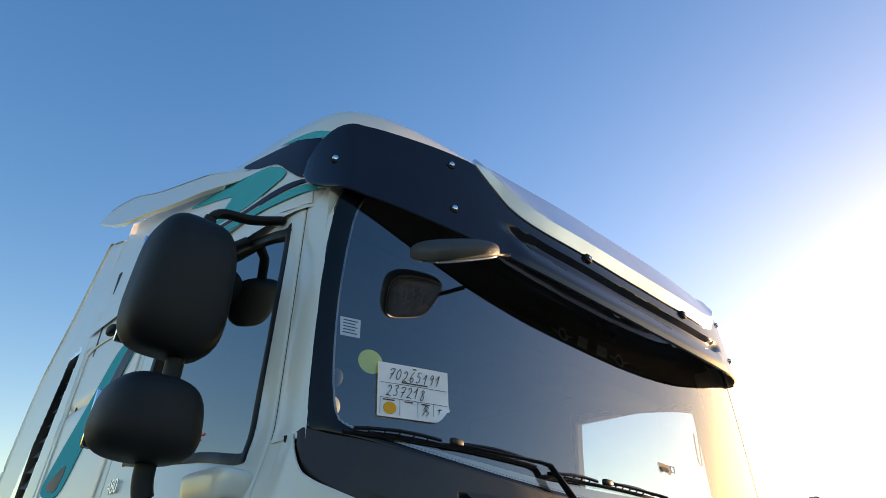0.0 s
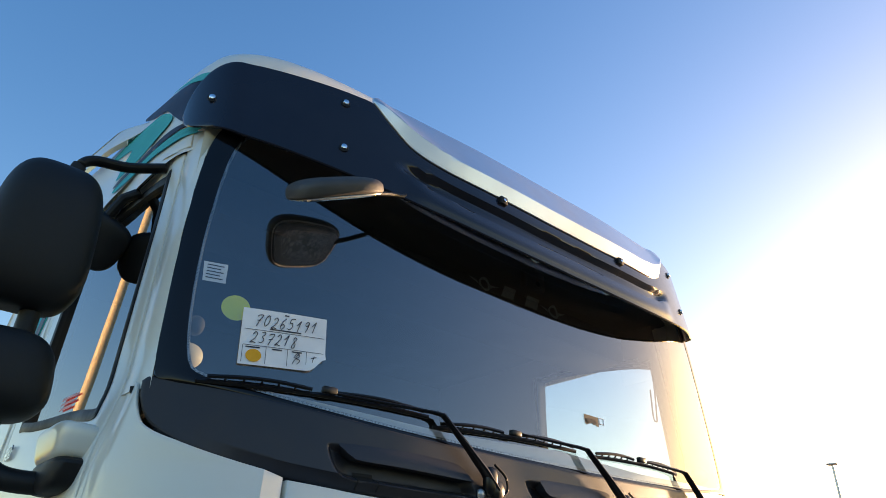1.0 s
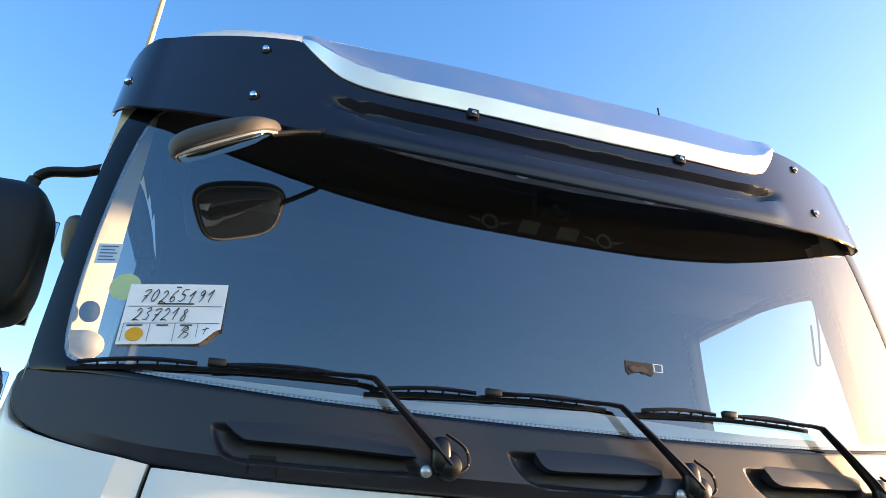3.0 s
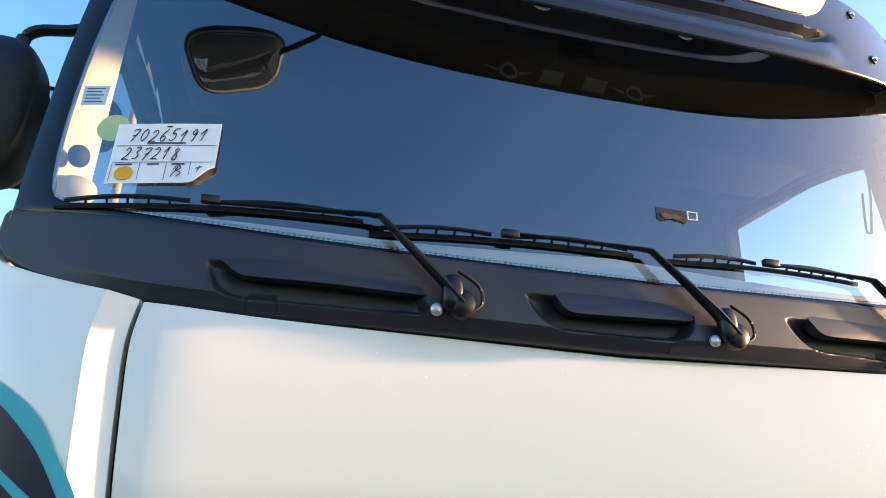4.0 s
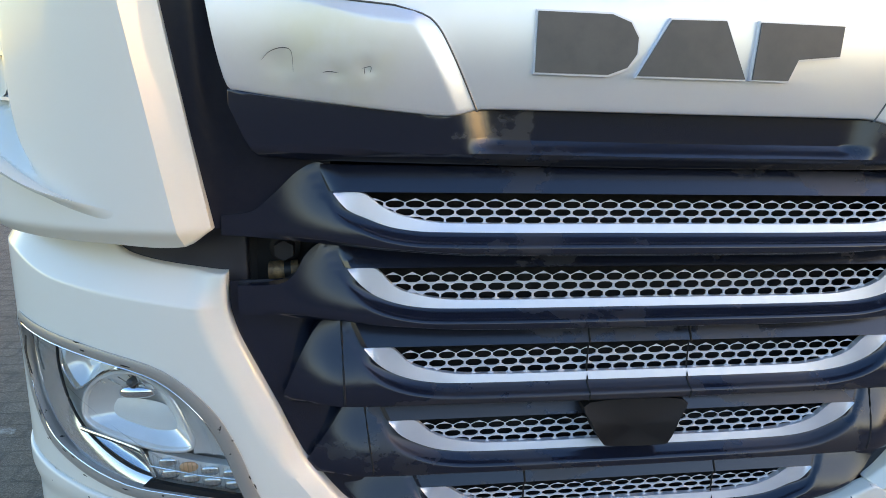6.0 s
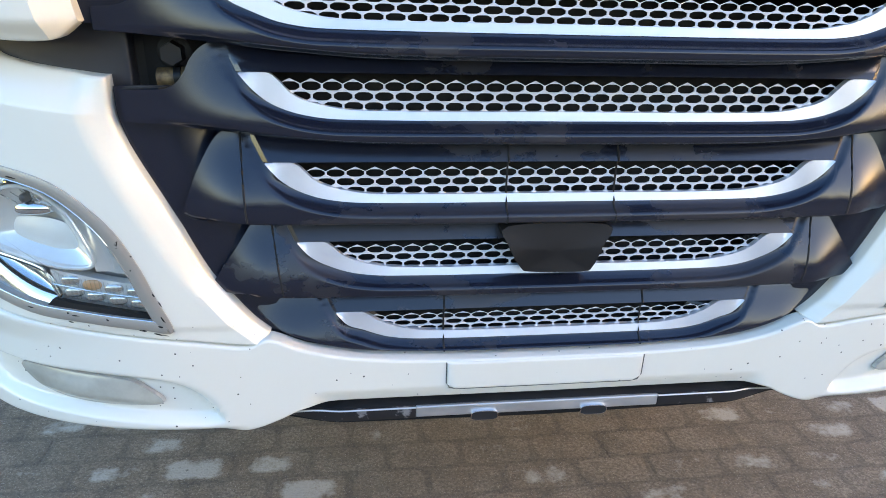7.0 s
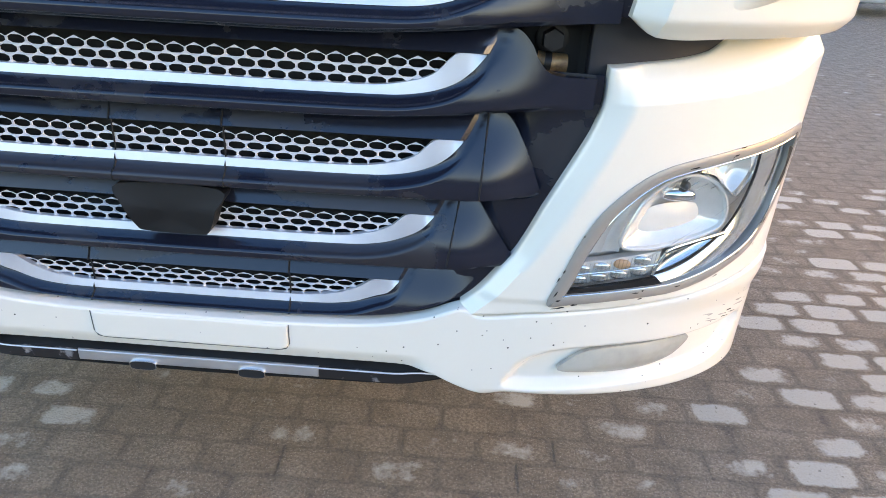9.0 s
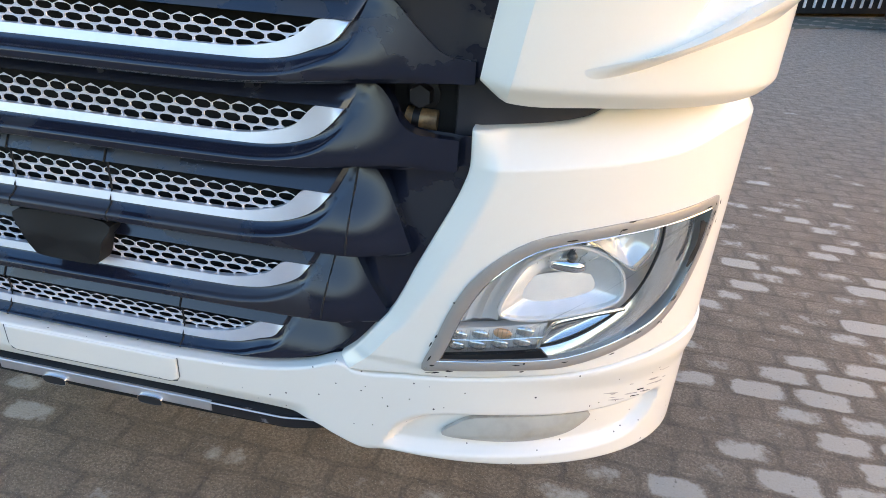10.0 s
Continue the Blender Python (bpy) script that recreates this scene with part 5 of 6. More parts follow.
# black sheet closing the grille bay; its colour stands in for the depth's shade
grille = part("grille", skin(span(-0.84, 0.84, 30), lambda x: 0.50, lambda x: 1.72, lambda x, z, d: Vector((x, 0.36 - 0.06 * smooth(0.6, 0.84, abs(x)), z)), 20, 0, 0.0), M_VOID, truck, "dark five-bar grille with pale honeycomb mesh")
INNER = curve_fn([(0.60, 0.535), (0.62, 0.555), (0.65, 0.587), (0.70, 0.625), (0.755, 0.663), (0.9, 0.723), (1.03, 0.768), (1.10, 0.770), (1.20, 0.770)])
both("grille_cheek", skin(span(0.56, 1.090, 50), lambda z: max(0.30, INNER(z) - 0.30), lambda z: INNER(z) + 0.012, lambda z, x, d: Vector((x, 0.275 + 0.10 * smooth(INNER(z) - 0.04, INNER(z) - 0.26, x) - 0.006 * smooth(INNER(z) - 0.03, INNER(z), x) + d, z)), 18, 0, 0.0), M_PLASTIC, truck, "dark stained plastic cheek beside the grille")

# ---- grille: five slots ----
SLOTS = [(0.597, 1.258, 1.190, 0.212, 0.735), (0.574, 1.117, 1.040, 0.243, 0.718), (0.544, 0.961, 0.886, 0.253, 0.692), (0.497, 0.807, 0.735, 0.259, 0.655), (0.431, 0.652, 0.587, 0.268, 0.50)]

def hexes(xt, zt, zb, ym, inner_lo):
    """A sheet of flattened honeycomb behind the trim."""
    bm = bmesh.new()
    px, rows = 0.0352, 4
    h = (zt - zb - 0.025) / 3.05
    quarter = [(0.5, 0.25), (0.2, 0.55), (0.0, 0.75)]        # shares of the pitch and of the row's height
    inner_q = [(0.452, 0.19), (0.25, 0.425), (0.0, 0.445)]
    whole_ = lambda q: [(a * px, b_) for a, b_ in q] + [(-a * px, b_) for a, b_ in reversed(q[:2])] + [(-a * px, -b_) for a, b_ in q] + [(a * px, -b_) for a, b_ in reversed(q[:2])]
    o, i_ = whole_(quarter), whole_(inner_q)
    for r_ in range(rows):
        zc = zt - 0.0125 - h * (r_ + 0.5)
        n = int(xt / px) + 2
        for i in range(-n, n + 1):
            xc = (i + (0.5 if r_ % 2 else 0.0)) * px
            if abs(xc) > xt - 0.012 or zc < inner_lo(xc) - 0.016:
                continue
            va = [bm.verts.new((xc + a, ym, zc + b_ * h)) for a, b_ in o]
            vb = [bm.verts.new((xc + a, ym, zc + b_ * h)) for a, b_ in i_]
            vc = [bm.verts.new((xc + a * 0.99, ym + 0.003, zc + b_ * h * 0.99)) for a, b_ in i_]
            for k in range(10):
                m = (k + 1) % 10
                bm.faces.new([va[k], va[m], vb[m], vb[k]])
                bm.faces.new([vb[k], vb[m], vc[m], vc[k]])
    return bm


def off_line(line, x, z):
    """The way from a place to the nearest point of a line."""
    best = 9.0
    for (ax, az), (bx, bz) in zip(line, line[1:]):
        ux, uz = bx - ax, bz - az
        t = min(1.0, max(0.0, ((x - ax) * ux + (z - az) * uz) / (ux * ux + uz * uz + 1e-12)))
        best = min(best, (x - ax - ux * t) ** 2 + (z - az - uz * t) ** 2)
    return math.sqrt(best)


LIPS = []
for k, (xt, zt, zb, ym, xe) in enumerate(SLOTS):
    out_lo = mirror_fn([(0, zb), (xt - 0.17, zb + 0.002), (xt - 0.10, zb + 0.010), (xt - 0.05, zb + 0.028), (xt - 0.02, zt - 0.025), (xt, zt)])
    in_hi = mirror_fn([(0, zb + 0.0155), (xt - 0.20, zb + 0.0165), (xt - 0.13, zb + 0.026), (xt - 0.085, zb + 0.043), (xt - 0.05, zt), (xt, zt + 0.0005)])
    part("grille_bar", skin(span(-1, 1, 60), lambda x: 0.0, lambda x: 1.0,
                            lambda x, t, d: Vector((x * (xt + 0.010 + 0.026 * t), ym - 0.005 + 0.026 * t + d, zt + 0.001 + 0.046 * t)), 8, 0.03, 0.02), M_PLASTIC, grille, "sloping dark plastic bar")
    part("mesh", hexes(xt, zt, zb, ym + 0.006, in_hi), M_MESH, grille, "pale grey honeycomb mesh")
    part("silver_trim", skin(span(-xt, xt, 110), out_lo, in_hi, lambda x, z, d: Vector((x, ym - 0.006 + 0.005 * (z - out_lo(x)) / max(1e-4, in_hi(x) - out_lo(x)) + d, z)), 4, 0.0, 0.012), M_TRIMSILVER, grille, "satin silver trim curving up at the ends")
    rise = [(0, zb - 0.001), (xt - 0.17, zb + 0.001), (xt - 0.10, zb + 0.009), (xt - 0.05, zb + 0.027), (xt - 0.02, zt - 0.026), (xt, zt), (xt + 0.014, zt + 0.045)]
    if k == 4:
        lip_hi = mirror_fn(rise + [(0.618, zt + 0.062)])
        lip_lo = mirror_fn([(0, 0.556), (0.217, 0.558), (0.39, 0.570), (0.49, 0.592), (0.552, 0.619), (0.585, 0.652), (0.618, 0.697)])
        w = 0.618
    else:
        ends = ([(xe - 0.085, zt + 0.036), (xe - 0.05, zt + 0.002), (xe - 0.02, zb + 0.018), (xe, zb - 0.012)],
                [(xe - 0.085, zt + 0.034), (xe - 0.05, zt + 0.000), (xe - 0.02, zb + 0.018), (xe, zb - 0.010)],
                [(0.595, zt + 0.054), (0.625, zt + 0.046), (0.66, zt - 0.01), (xe, zb - 0.010)],
                [(0.545, zt + 0.054), (0.57, zt + 0.046), (0.61, zt - 0.01), (xe, zb - 0.002)])[k]
        lip_hi = mirror_fn(rise + ends)
        lip_lo = mirror_fn([(0, zb - 0.046), (xt, zb - 0.042), (xe - 0.06, zb - 0.036), (xe - 0.015, zb - 0.032), (xe, zb - 0.024)])
        w = xe
        if k == 0:                       # runs on under the side surround
            w = 0.785
            lip_hi = mirror_fn(rise + [(0.65, zt + 0.038), (0.70, 1.250), (0.735, 1.222), (0.785, 1.215)])
            lip_lo = mirror_fn([(0, zb - 0.046), (0.35, zb - 0.044), (0.50, zb - 0.034), (0.60, zb - 0.024), (0.735, zb - 0.012), (0.785, zb - 0.009)])
        if k == 1:                       # runs on to the bumper, hollowed for the cab lock
            w = 0.765
            lip_hi = mirror_fn(rise + [(0.626, 1.160), (0.650, 1.138), (0.662, 1.115), (0.678, 1.097), (0.70, 1.089), (0.765, 1.087)])
            lip_lo = mirror_fn([(0, zb - 0.046), (0.35, zb - 0.044), (0.50, zb - 0.034), (0.60, zb - 0.022), (0.718, zb - 0.009), (0.765, zb - 0.005)])
    edge_line = [(xx, out_lo(xx)) for xx in span(xt - 0.20, xt, 14)] + [(xt + 0.03, zt + 0.06)]

    def lip_at(x, z, d, lo_=lip_lo, line=edge_line, zb=zb, zt=zt, ym=ym, xt=xt, w=w, k=k, out_lo=out_lo):
        """A flat dark band under the trim, a fine ridge, then a roll that fades into the cheek."""
        a = abs(x)
        u = off_line(line, a, z) if a > xt - 0.19 else out_lo(a) - z
        low = z - lo_(x)
        base = ym - 0.028 + 0.052 * smooth(zb - 0.012, zt + 0.07, z)
        y = base + max(0.0, ym - 0.007 - base) * (1 - smooth(0.0, 0.024, u)) + 0.0035 * (1 - smooth(0.014, 0.0185, u))
        y += 0.034 * (1 - smooth(0.0, 0.016, low)) ** 2
        if k < 2:
            y += smooth(0.50, 0.76, a) * ((0.234, 0.247)[k] - y)
        else:
            y += smooth(w - 0.11, w, a) * (0.268 - y) * (0.62 if k < 4 else 0.45)
        return Vector((x, y + d, z))

    LIPS.append((lip_at, lip_lo, lip_hi))
    part("grille_lip", skin(span(-w, w, 190), lip_lo, lip_hi, lip_at, 30, 0.0, 0.03), M_PLASTIC, grille, "rounded dark plastic lip")
# joints in the lower bars, plate and sensor cover
def joint(k, pts):
    """A dark line laid on a lip along (x, z)."""
    f, lo_, hi_ = LIPS[k]
    line = []
    for (xa, za), (xb, zb_) in zip(pts, pts[1:]):
        for t in span(0, 1, 8):
            x, z = xa + (xb - xa) * t, za + (zb_ - za) * t
            line.append(f(x, min(max(z, lo_(x) + 0.001), hi_(x) - 0.001), 0.0) + Vector((0, -0.0004, 0)))
    return tube(line, 0.0019, 6)


for k, x0 in ((2, -0.108), (2, 0.102), (4, -0.216), (4, 0.203)):
    xt, zt, zb, ym, xe = SLOTS[k]
    part("panel_joint", joint(k, [(x0, LIPS[k][1](x0)), (x0, zb - 0.002)]), M_VOID, grille)
    part("panel_joint", tube([(x0, ym - 0.0075, zb), (x0, ym + 0.003, zb + 0.02), (x0, ym + 0.004, zt)], 0.0019, 6), M_VOID, grille)
    part("panel_joint", tube([(x0, ym - 0.006 + 0.026 * t, zt + 0.001 + 0.046 * t) for t in span(0, 1, 5)], 0.0019, 6), M_VOID, grille)
for sg in (-1, 1):
    for k, (xa, xb, za, zb_) in ((2, (0.587, 0.578, 1.012, 0.84)), (3, (0.548, 0.523, 0.868, 0.69))):
        part("panel_joint", joint(k, [(sg * xa, za), (sg * xb, zb_)]), M_VOID, grille)
cover = [(-0.103, 0.843), (-0.098, 0.80), (-0.077, 0.762), (-0.055, 0.752), (0.045, 0.750), (0.066, 0.758), (0.082, 0.80), (0.089, 0.843)]
part("sensor_cover", patch([(p.x, p.y) for p in loop_curve(cover, 4)], lambda x, z, d: Vector((x, 0.222 + 0.25 * max(0.0, z - 0.80) + d, z)), 4, 0, 0.004, 0.04), M_BLACK, grille, "flat black sensor cover")

# cab tilt lock showing in the gap beside the grille
for sg in (-1, 1):
    lock = part("tilt_lock", box((sg * 0.69, 0.335, 1.13), (0.055, 0.012, 0.06), 0.004), M_VOID, truck, "cab lock with a hexagon bolt and brass clamp")
    hexa = bmesh.new()
    bmesh.ops.create_cone(hexa, cap_ends=True, segments=6, radius1=0.021, radius2=0.019, depth=0.022, matrix=Matrix.Translation((sg * 0.688, 0.298, 1.140)) @ Matrix.Rotation(math.pi / 2, 4, "X"))
    part("hexagon_bolt", hexa, M_SCUFF, lock)
    part("bolt_flange", disc((sg * 0.688, 0.315, 1.140), (0, -1, 0), 0.029, 0.006, 20), M_BLACK, lock)
    part("clamp", tube([(sg * 0.716, 0.306, 1.098), (sg * 0.69, 0.304, 1.099), (sg * 0.664, 0.306, 1.101)], 0.018, 14), M_COPPER, lock, "rusty copper clamp")
    part("clamp_band", tube([(sg * 0.688, 0.304, 1.099), (sg * 0.676, 0.304, 1.100)], 0.0195, 14), M_BLACK, lock)
# dark filler between corner panel and bumper
both("gap_filler", skin(span(0.755, 1.10, 20), lambda x: 1.085, lambda x: 1.195, lambda x, z, d: BUMPER.place(BUMPER.s(x), z, d + 0.052), 8, 0.004, 0.03), M_TRIM, truck)

# ---- bumper ----
S_E = BUMPER.s0 + BUMPER.arc + 0.16
B_LO = mirror_fn([(0, 0.463), (0.42, 0.464), (0.47, 0.460), (0.51, 0.450), (0.55, 0.430), (0.60, 0.411), (0.66, 0.402), (0.8, 0.402), (1.0, 0.397), (BUMPER.s(1.12), 0.394), (BUMPER.s(1.2), 0.402), (S_E, 0.43)])
B_HI = mirror_fn([(0, 0.556), (0.217, 0.558), (0.39, 0.570), (0.49, 0.592), (0.545, 0.616), (0.565, 0.620), (0.598, 0.605), (0.69, 0.617), (0.787, 0.631), (BUMPER.s(0.993), 0.653), (BUMPER.s(1.126), 0.677), (BUMPER.s(1.21), 0.691), (S_E, 0.70)])
FOGREC = [(p.x, p.y) for p in loop_curve([(BUMPER.s(a), b_) for a, b_ in ((0.66, 0.440), (0.685, 0.489), (0.749, 0.533), (0.88, 0.549), (1.007, 0.552), (1.10, 0.557), (1.18, 0.563), (1.192, 0.54), (1.155, 0.474), (1.077, 0.455), (0.965, 0.447), (0.80, 0.436), (0.69, 0.430))], 4)]


FOG = [(p.x, p.y) for p in loop_curve([(BUMPER.s(a), b_) for a, b_ in ((0.776, 0.478), (0.80, 0.507), (0.84, 0.529), (0.94, 0.538), (1.058, 0.540), (1.036, 0.503), (0.99, 0.484), (0.93, 0.475), (0.85, 0.473))], 5)]


def bumper_at(s, z, d):
    a = abs(s)
    if 0.62 < a < 1.35 and z < 0.60:
        d += 0.022 * smooth(-0.004, 0.020, depth_in(FOGREC, a, z))
    d += 0.035 * (1 - smooth(0.39, 0.425, z)) * smooth(0.6, 0.68, a)
    d -= 0.010 * smooth(0.60, 0.66, z) * smooth(0.8, 1.0, a)
    d += 0.010 * smooth(0.5, 0.45, a) * smooth(0.5, 0.46, z)
    return BUMPER.place(s, z, d)


bumper = part("bumper", skin(span(-S_E, S_E, 360), B_LO, B_HI, bumper_at, 70, 0.006, 0.03), M_WHITE, truck, "cream white bumper with stone chips and scuffed corners")
part("tow_flap", skin(span(-0.211, 0.205, 24), lambda x: 0.489 + 0.010 * smooth(0.19, 0.209, abs(x + 0.003)), lambda x: 0.5525, lambda x, z, d: BUMPER.place(x, z, d - 0.0035), 8, 0.004, 0.008), M_WHITE, bumper, "flush cream white flap")
# dark line round the flap's joint, drawn in place of its soft shading
gap_line = [(-0.2125, 0.5525), (-0.2125, 0.505), (-0.205, 0.492), (-0.19, 0.4885), (0.0, 0.4885), (0.184, 0.4885), (0.199, 0.492), (0.2065, 0.505), (0.2065, 0.5525)]
part("flap_joint_shade", tube([BUMPER.place(x, z, -0.0006) for x, z in gap_line], 0.0011, 6), M_EMBLEM, bumper)

TOP = curve_fn([(0.74, 1.106), (0.80, 1.110), (BUMPER.s(0.97), 1.131), (BUMPER.s(1.034), 1.166), (BUMPER.s(1.1), 1.172), (S_E, 1.18)])
CREASE = curve_fn([(0.74, 1.048), (0.80, 1.050), (BUMPER.s(0.936), 1.061), (BUMPER.s(1.111), 1.085), (BUMPER.s(1.202), 1.120), (S_E, 1.125)])
HL = [(p.x, p.y) for p in loop_curve([(BUMPER.s(a), b_) for a, b_ in ((0.729, 0.648), (0.750, 0.714), (0.777, 0.792), (0.820, 0.866), (0.899, 0.932), (1.005, 0.960), (1.116, 0.978), (1.190, 0.990), (1.207, 0.985), (1.207, 0.931), (1.191, 0.839), (1.155, 0.754), (1.088, 0.708), (0.990, 0.674), (0.889, 0.664), (0.78, 0.652))], 4)]


HLC = inset(HL, 0.010)


def bcorner_at(f, z, d):
    i = INNER(z)
    s = i + f * (S_E - i)
    d += 0.022 * (1 - min(max((s - i) / 0.036, 0.0), 1.0)) - 0.004
    d += 0.62 * max(0.0, z - CREASE(s)) * smooth(0.0, 0.05, s - i)
    d += 0.004 * smooth(0.66, 0.64, z)
    return BUMPER.place(s, z, d)


def b_s(f, z):
    return INNER(z) + f * (S_E - INNER(z))


both("bumper_corner", skin([0, .012, .025, .04, .06] + span(0.08, 1.0, 100), lambda f: B_HI(b_s(f, 0.63)) + 0.003, lambda f: TOP(b_s(f, 1.1)), bcorner_at, 150, 0.005, 0.03,
                           inside=lambda f, z: in_loop(HLC, b_s(f, z), z)), M_WHITE, bumper, "cream white bumper corner round the headlamp")

def along(pts, n=6):
    """A smooth open line through (x across, z), as (way along the front, z)."""
    us = list(range(len(pts)))
    fx, fz = curve_fn(list(zip(us, [BUMPER.s(p[0]) for p in pts]))), curve_fn(list(zip(us, [p[1] for p in pts])))
    return [(fx(t), fz(t)) for t in span(0, len(pts) - 1, (len(pts) - 1) * n)]


def shape(pts, n=4):
    return [(p.x, p.y) for p in loop_curve([(BUMPER.s(a), b_) for a, b_ in pts], n)]


BOWL = shape(((0.862, 0.772), (0.872, 0.822), (0.905, 0.882), (0.972, 0.916), (1.040, 0.893), (1.076, 0.846), (1.072, 0.796), (0.985, 0.772), (0.917, 0.762)))
BOWL2 = shape(((0.990, 0.928), (1.03, 0.944), (1.08, 0.952), (1.115, 0.948), (1.122, 0.905), (1.100, 0.868), (1.085, 0.862), (1.045, 0.892)))
SWEEP_OUT = along(((1.176, 0.960), (1.180, 0.900), (1.170, 0.842), (1.148, 0.800), (1.107, 0.752), (1.057, 0.706), (0.995, 0.678), (0.93, 0.668)))
SWEEP_IN = along(((1.130, 0.958), (1.133, 0.909), (1.126, 0.865), (1.112, 0.825), (1.086, 0.784), (1.035, 0.742), (0.985, 0.716), (0.939, 0.704)))
DIVIDE = along(((1.086, 0.784), (1.021, 0.776), (0.967, 0.763), (0.954, 0.747), (0.938, 0.707)))
FLUTE_OUT = along(((0.770, 0.735), (0.790, 0.785), (0.830, 0.850), (0.885, 0.905), (0.96, 0.935)))
FLUTE_IN = along(((0.860, 0.760), (0.866, 0.805), (0.890, 0.862), (0.935, 0.900), (0.972, 0.918)))
for sg in (-1, 1):
    at = lambda s, z, d, sg=sg: Vector((BUMPER.place(s, z, d).x * sg, *BUMPER.place(s, z, d)[1:]))
    hl = part("headlight", patch(inset(HL, 0.016), at, 8, 0.045, 0.02, -0.035), M_REFLECT, truck, "large swept headlamp with peeling chrome bezel")
    bz = part("bezel", ring(HL, inset(HL, 0.021), at, -0.009, 0.02), M_PEEL, hl, "grey peeling chrome bezel")
    if sg > 0:                                               # a piece of the bezel has broken out
        chip = [(BUMPER.s(a), b_) for a, b_ in ((1.179, 0.952), (1.189, 0.945), (1.189, 0.925), (1.186, 0.905), (1.187, 0.893), (1.181, 0.872), (1.172, 0.860), (1.168, 0.864), (1.176, 0.885), (1.179, 0.908), (1.178, 0.925))]
        part("broken_chip", patch(chip, at, 2, -0.0102), M_VOID, bz, "black hole in the bezel")
    rim_ = inset(HL, 0.0215)
    part("bezel_edge", tube([at(p[0], p[1], -0.007) for p in rim_ + rim_[:1]], 0.0010, 6), M_CHROME, bz, "thin bright edge")
    part("lens", patch(inset(HL, 0.019), at, 8, 0.004, -0.008), M_LENS, hl, "clear plastic lens")

    def flutes(s, z, d, at=at):
        g = math.atan2(z - 0.865, s - BUMPER.s(0.98))
        return at(s, z, d + 0.007 * abs(math.sin(g * 5.5)) * smooth(0.855, 0.875, z))

    bowl = part("reflector", patch(BOWL, flutes, 10, 0.016, 0.042), M_REFLECT, hl, "bright fluted reflector bowl")
    part("reflector_rim", ring(inset(BOWL, -0.002), inset(BOWL, 0.005), at, 0.011, 0.03), M_REFLECT, bowl)
    part("reflector_shell", patch(shape(((0.882, 0.788), (0.896, 0.822), (0.935, 0.842), (0.985, 0.846), (1.034, 0.838), (1.060, 0.812), (1.045, 0.796), (0.985, 0.782), (0.925, 0.776))), at, 6, 0.046, -0.008), M_HAZE, bowl, "milky hazed lower shell")
    part("bulb_shield", blob(at(BUMPER.s(0.978), 0.862, 0.044), (0.036, 0.020, 0.020), 2.4, 24, 12, lambda v: Vector((v.x, v.y, v.z if v.z > 0 else v.z * 0.45))), M_CHROME, bowl, "rounded chrome bulb shield")
    part("bulb_cap", disc(at(BUMPER.s(0.981), 0.888, 0.034), (sg * 0.4, -1, 0), 0.0085, 0.012, 16, 0.003), M_EMBLEM, bowl)
    for q in range(7):
        part("reflector_rib", tube([at(BUMPER.s(0.925 + 0.019 * q), 0.862 + 0.006 * (3 - abs(q - 3)), 0.046), at(BUMPER.s(0.918 + 0.0215 * q), 0.884 + 0.007 * (3 - abs(q - 3)), 0.022)], 0.0012, 5), M_SWEEP, bowl)
    part("bulb_bracket", tube([at(BUMPER.s(0.981), 0.893, 0.038), at(BUMPER.s(0.979), 0.914, 0.024)], 0.003, 6), M_EMBLEM, bowl)

    def flutes2(s, z, d, at=at):
        return at(s, z, d + 0.006 * abs(math.sin((s - z * 0.5) * 95)))

    b2 = part("main_beam_reflector", patch(BOWL2, flutes2, 8, 0.016, 0.035), M_REFLECT, hl)
    part("main_beam_rim", ring(inset(BOWL2, -0.001), inset(BOWL2, 0.003), at, 0.012, 0.03), M_SWEEP, b2)
    part("brow", loft([[at(p[0], p[1], dd) for p in along(((0.985, 0.922), (1.02, 0.914), (1.052, 0.886), (1.078, 0.862)))] for dd in (0.006, 0.034)]), M_SWEEP, hl)
    rows = []
    for q in range(13):
        t = q / 12
        rows.append([at(a[0] + (b_[0] - a[0]) * t, a[1] + (b_[1] - a[1]) * t, 0.014 + 0.016 * math.sin(math.pi * t) + 0.004 * abs(math.sin(t * 9.4))) for a, b_ in zip(FLUTE_OUT, FLUTE_IN)])
    part("side_reflector", loft(rows), M_REFLECT, hl)
    rows = []
    for q in range(9):
        t = q / 8
        rows.append([at(a[0] + (b_[0] - a[0]) * t, a[1] + (b_[1] - a[1]) * t, 0.004 + 0.014 * t * t) for a, b_ in zip(SWEEP_OUT, SWEEP_IN)])
    part("chrome_sweep", loft(rows), M_SWEEP, hl, "pale satin chrome sweep")
    part("sweep_edge", tube([at(p[0], p[1], 0.016) for p in SWEEP_IN], 0.0028, 6), M_BLACK, hl)
    part("divider", tube([at(p[0], p[1], 0.010) for p in DIVIDE], 0.0034, 8), M_SWEEP, hl)
    part("divider_edge", tube([at(p[0], p[1] - 0.004, 0.010) for p in DIVIDE], 0.0022, 6), M_BLACK, hl)
    part("lower_reflector", patch(shape(((0.945, 0.709), (0.960, 0.745), (1.02, 0.768), (1.078, 0.778), (1.035, 0.745), (0.985, 0.720))), at, 4, 0.020, 0.01), M_SWEEP, hl)
    ind = [(BUMPER.s(a), b_) for a, b_ in ((0.758, 0.687), (0.777, 0.732), (0.853, 0.743), (0.952, 0.757), (0.948, 0.734), (0.934, 0.710), (0.85, 0.697))]
    io = part("indicator", patch(ind, at, 4, 0.016, 0.0, 0.02), M_REFLECT, hl, "ribbed clear indicator with amber bulbs")
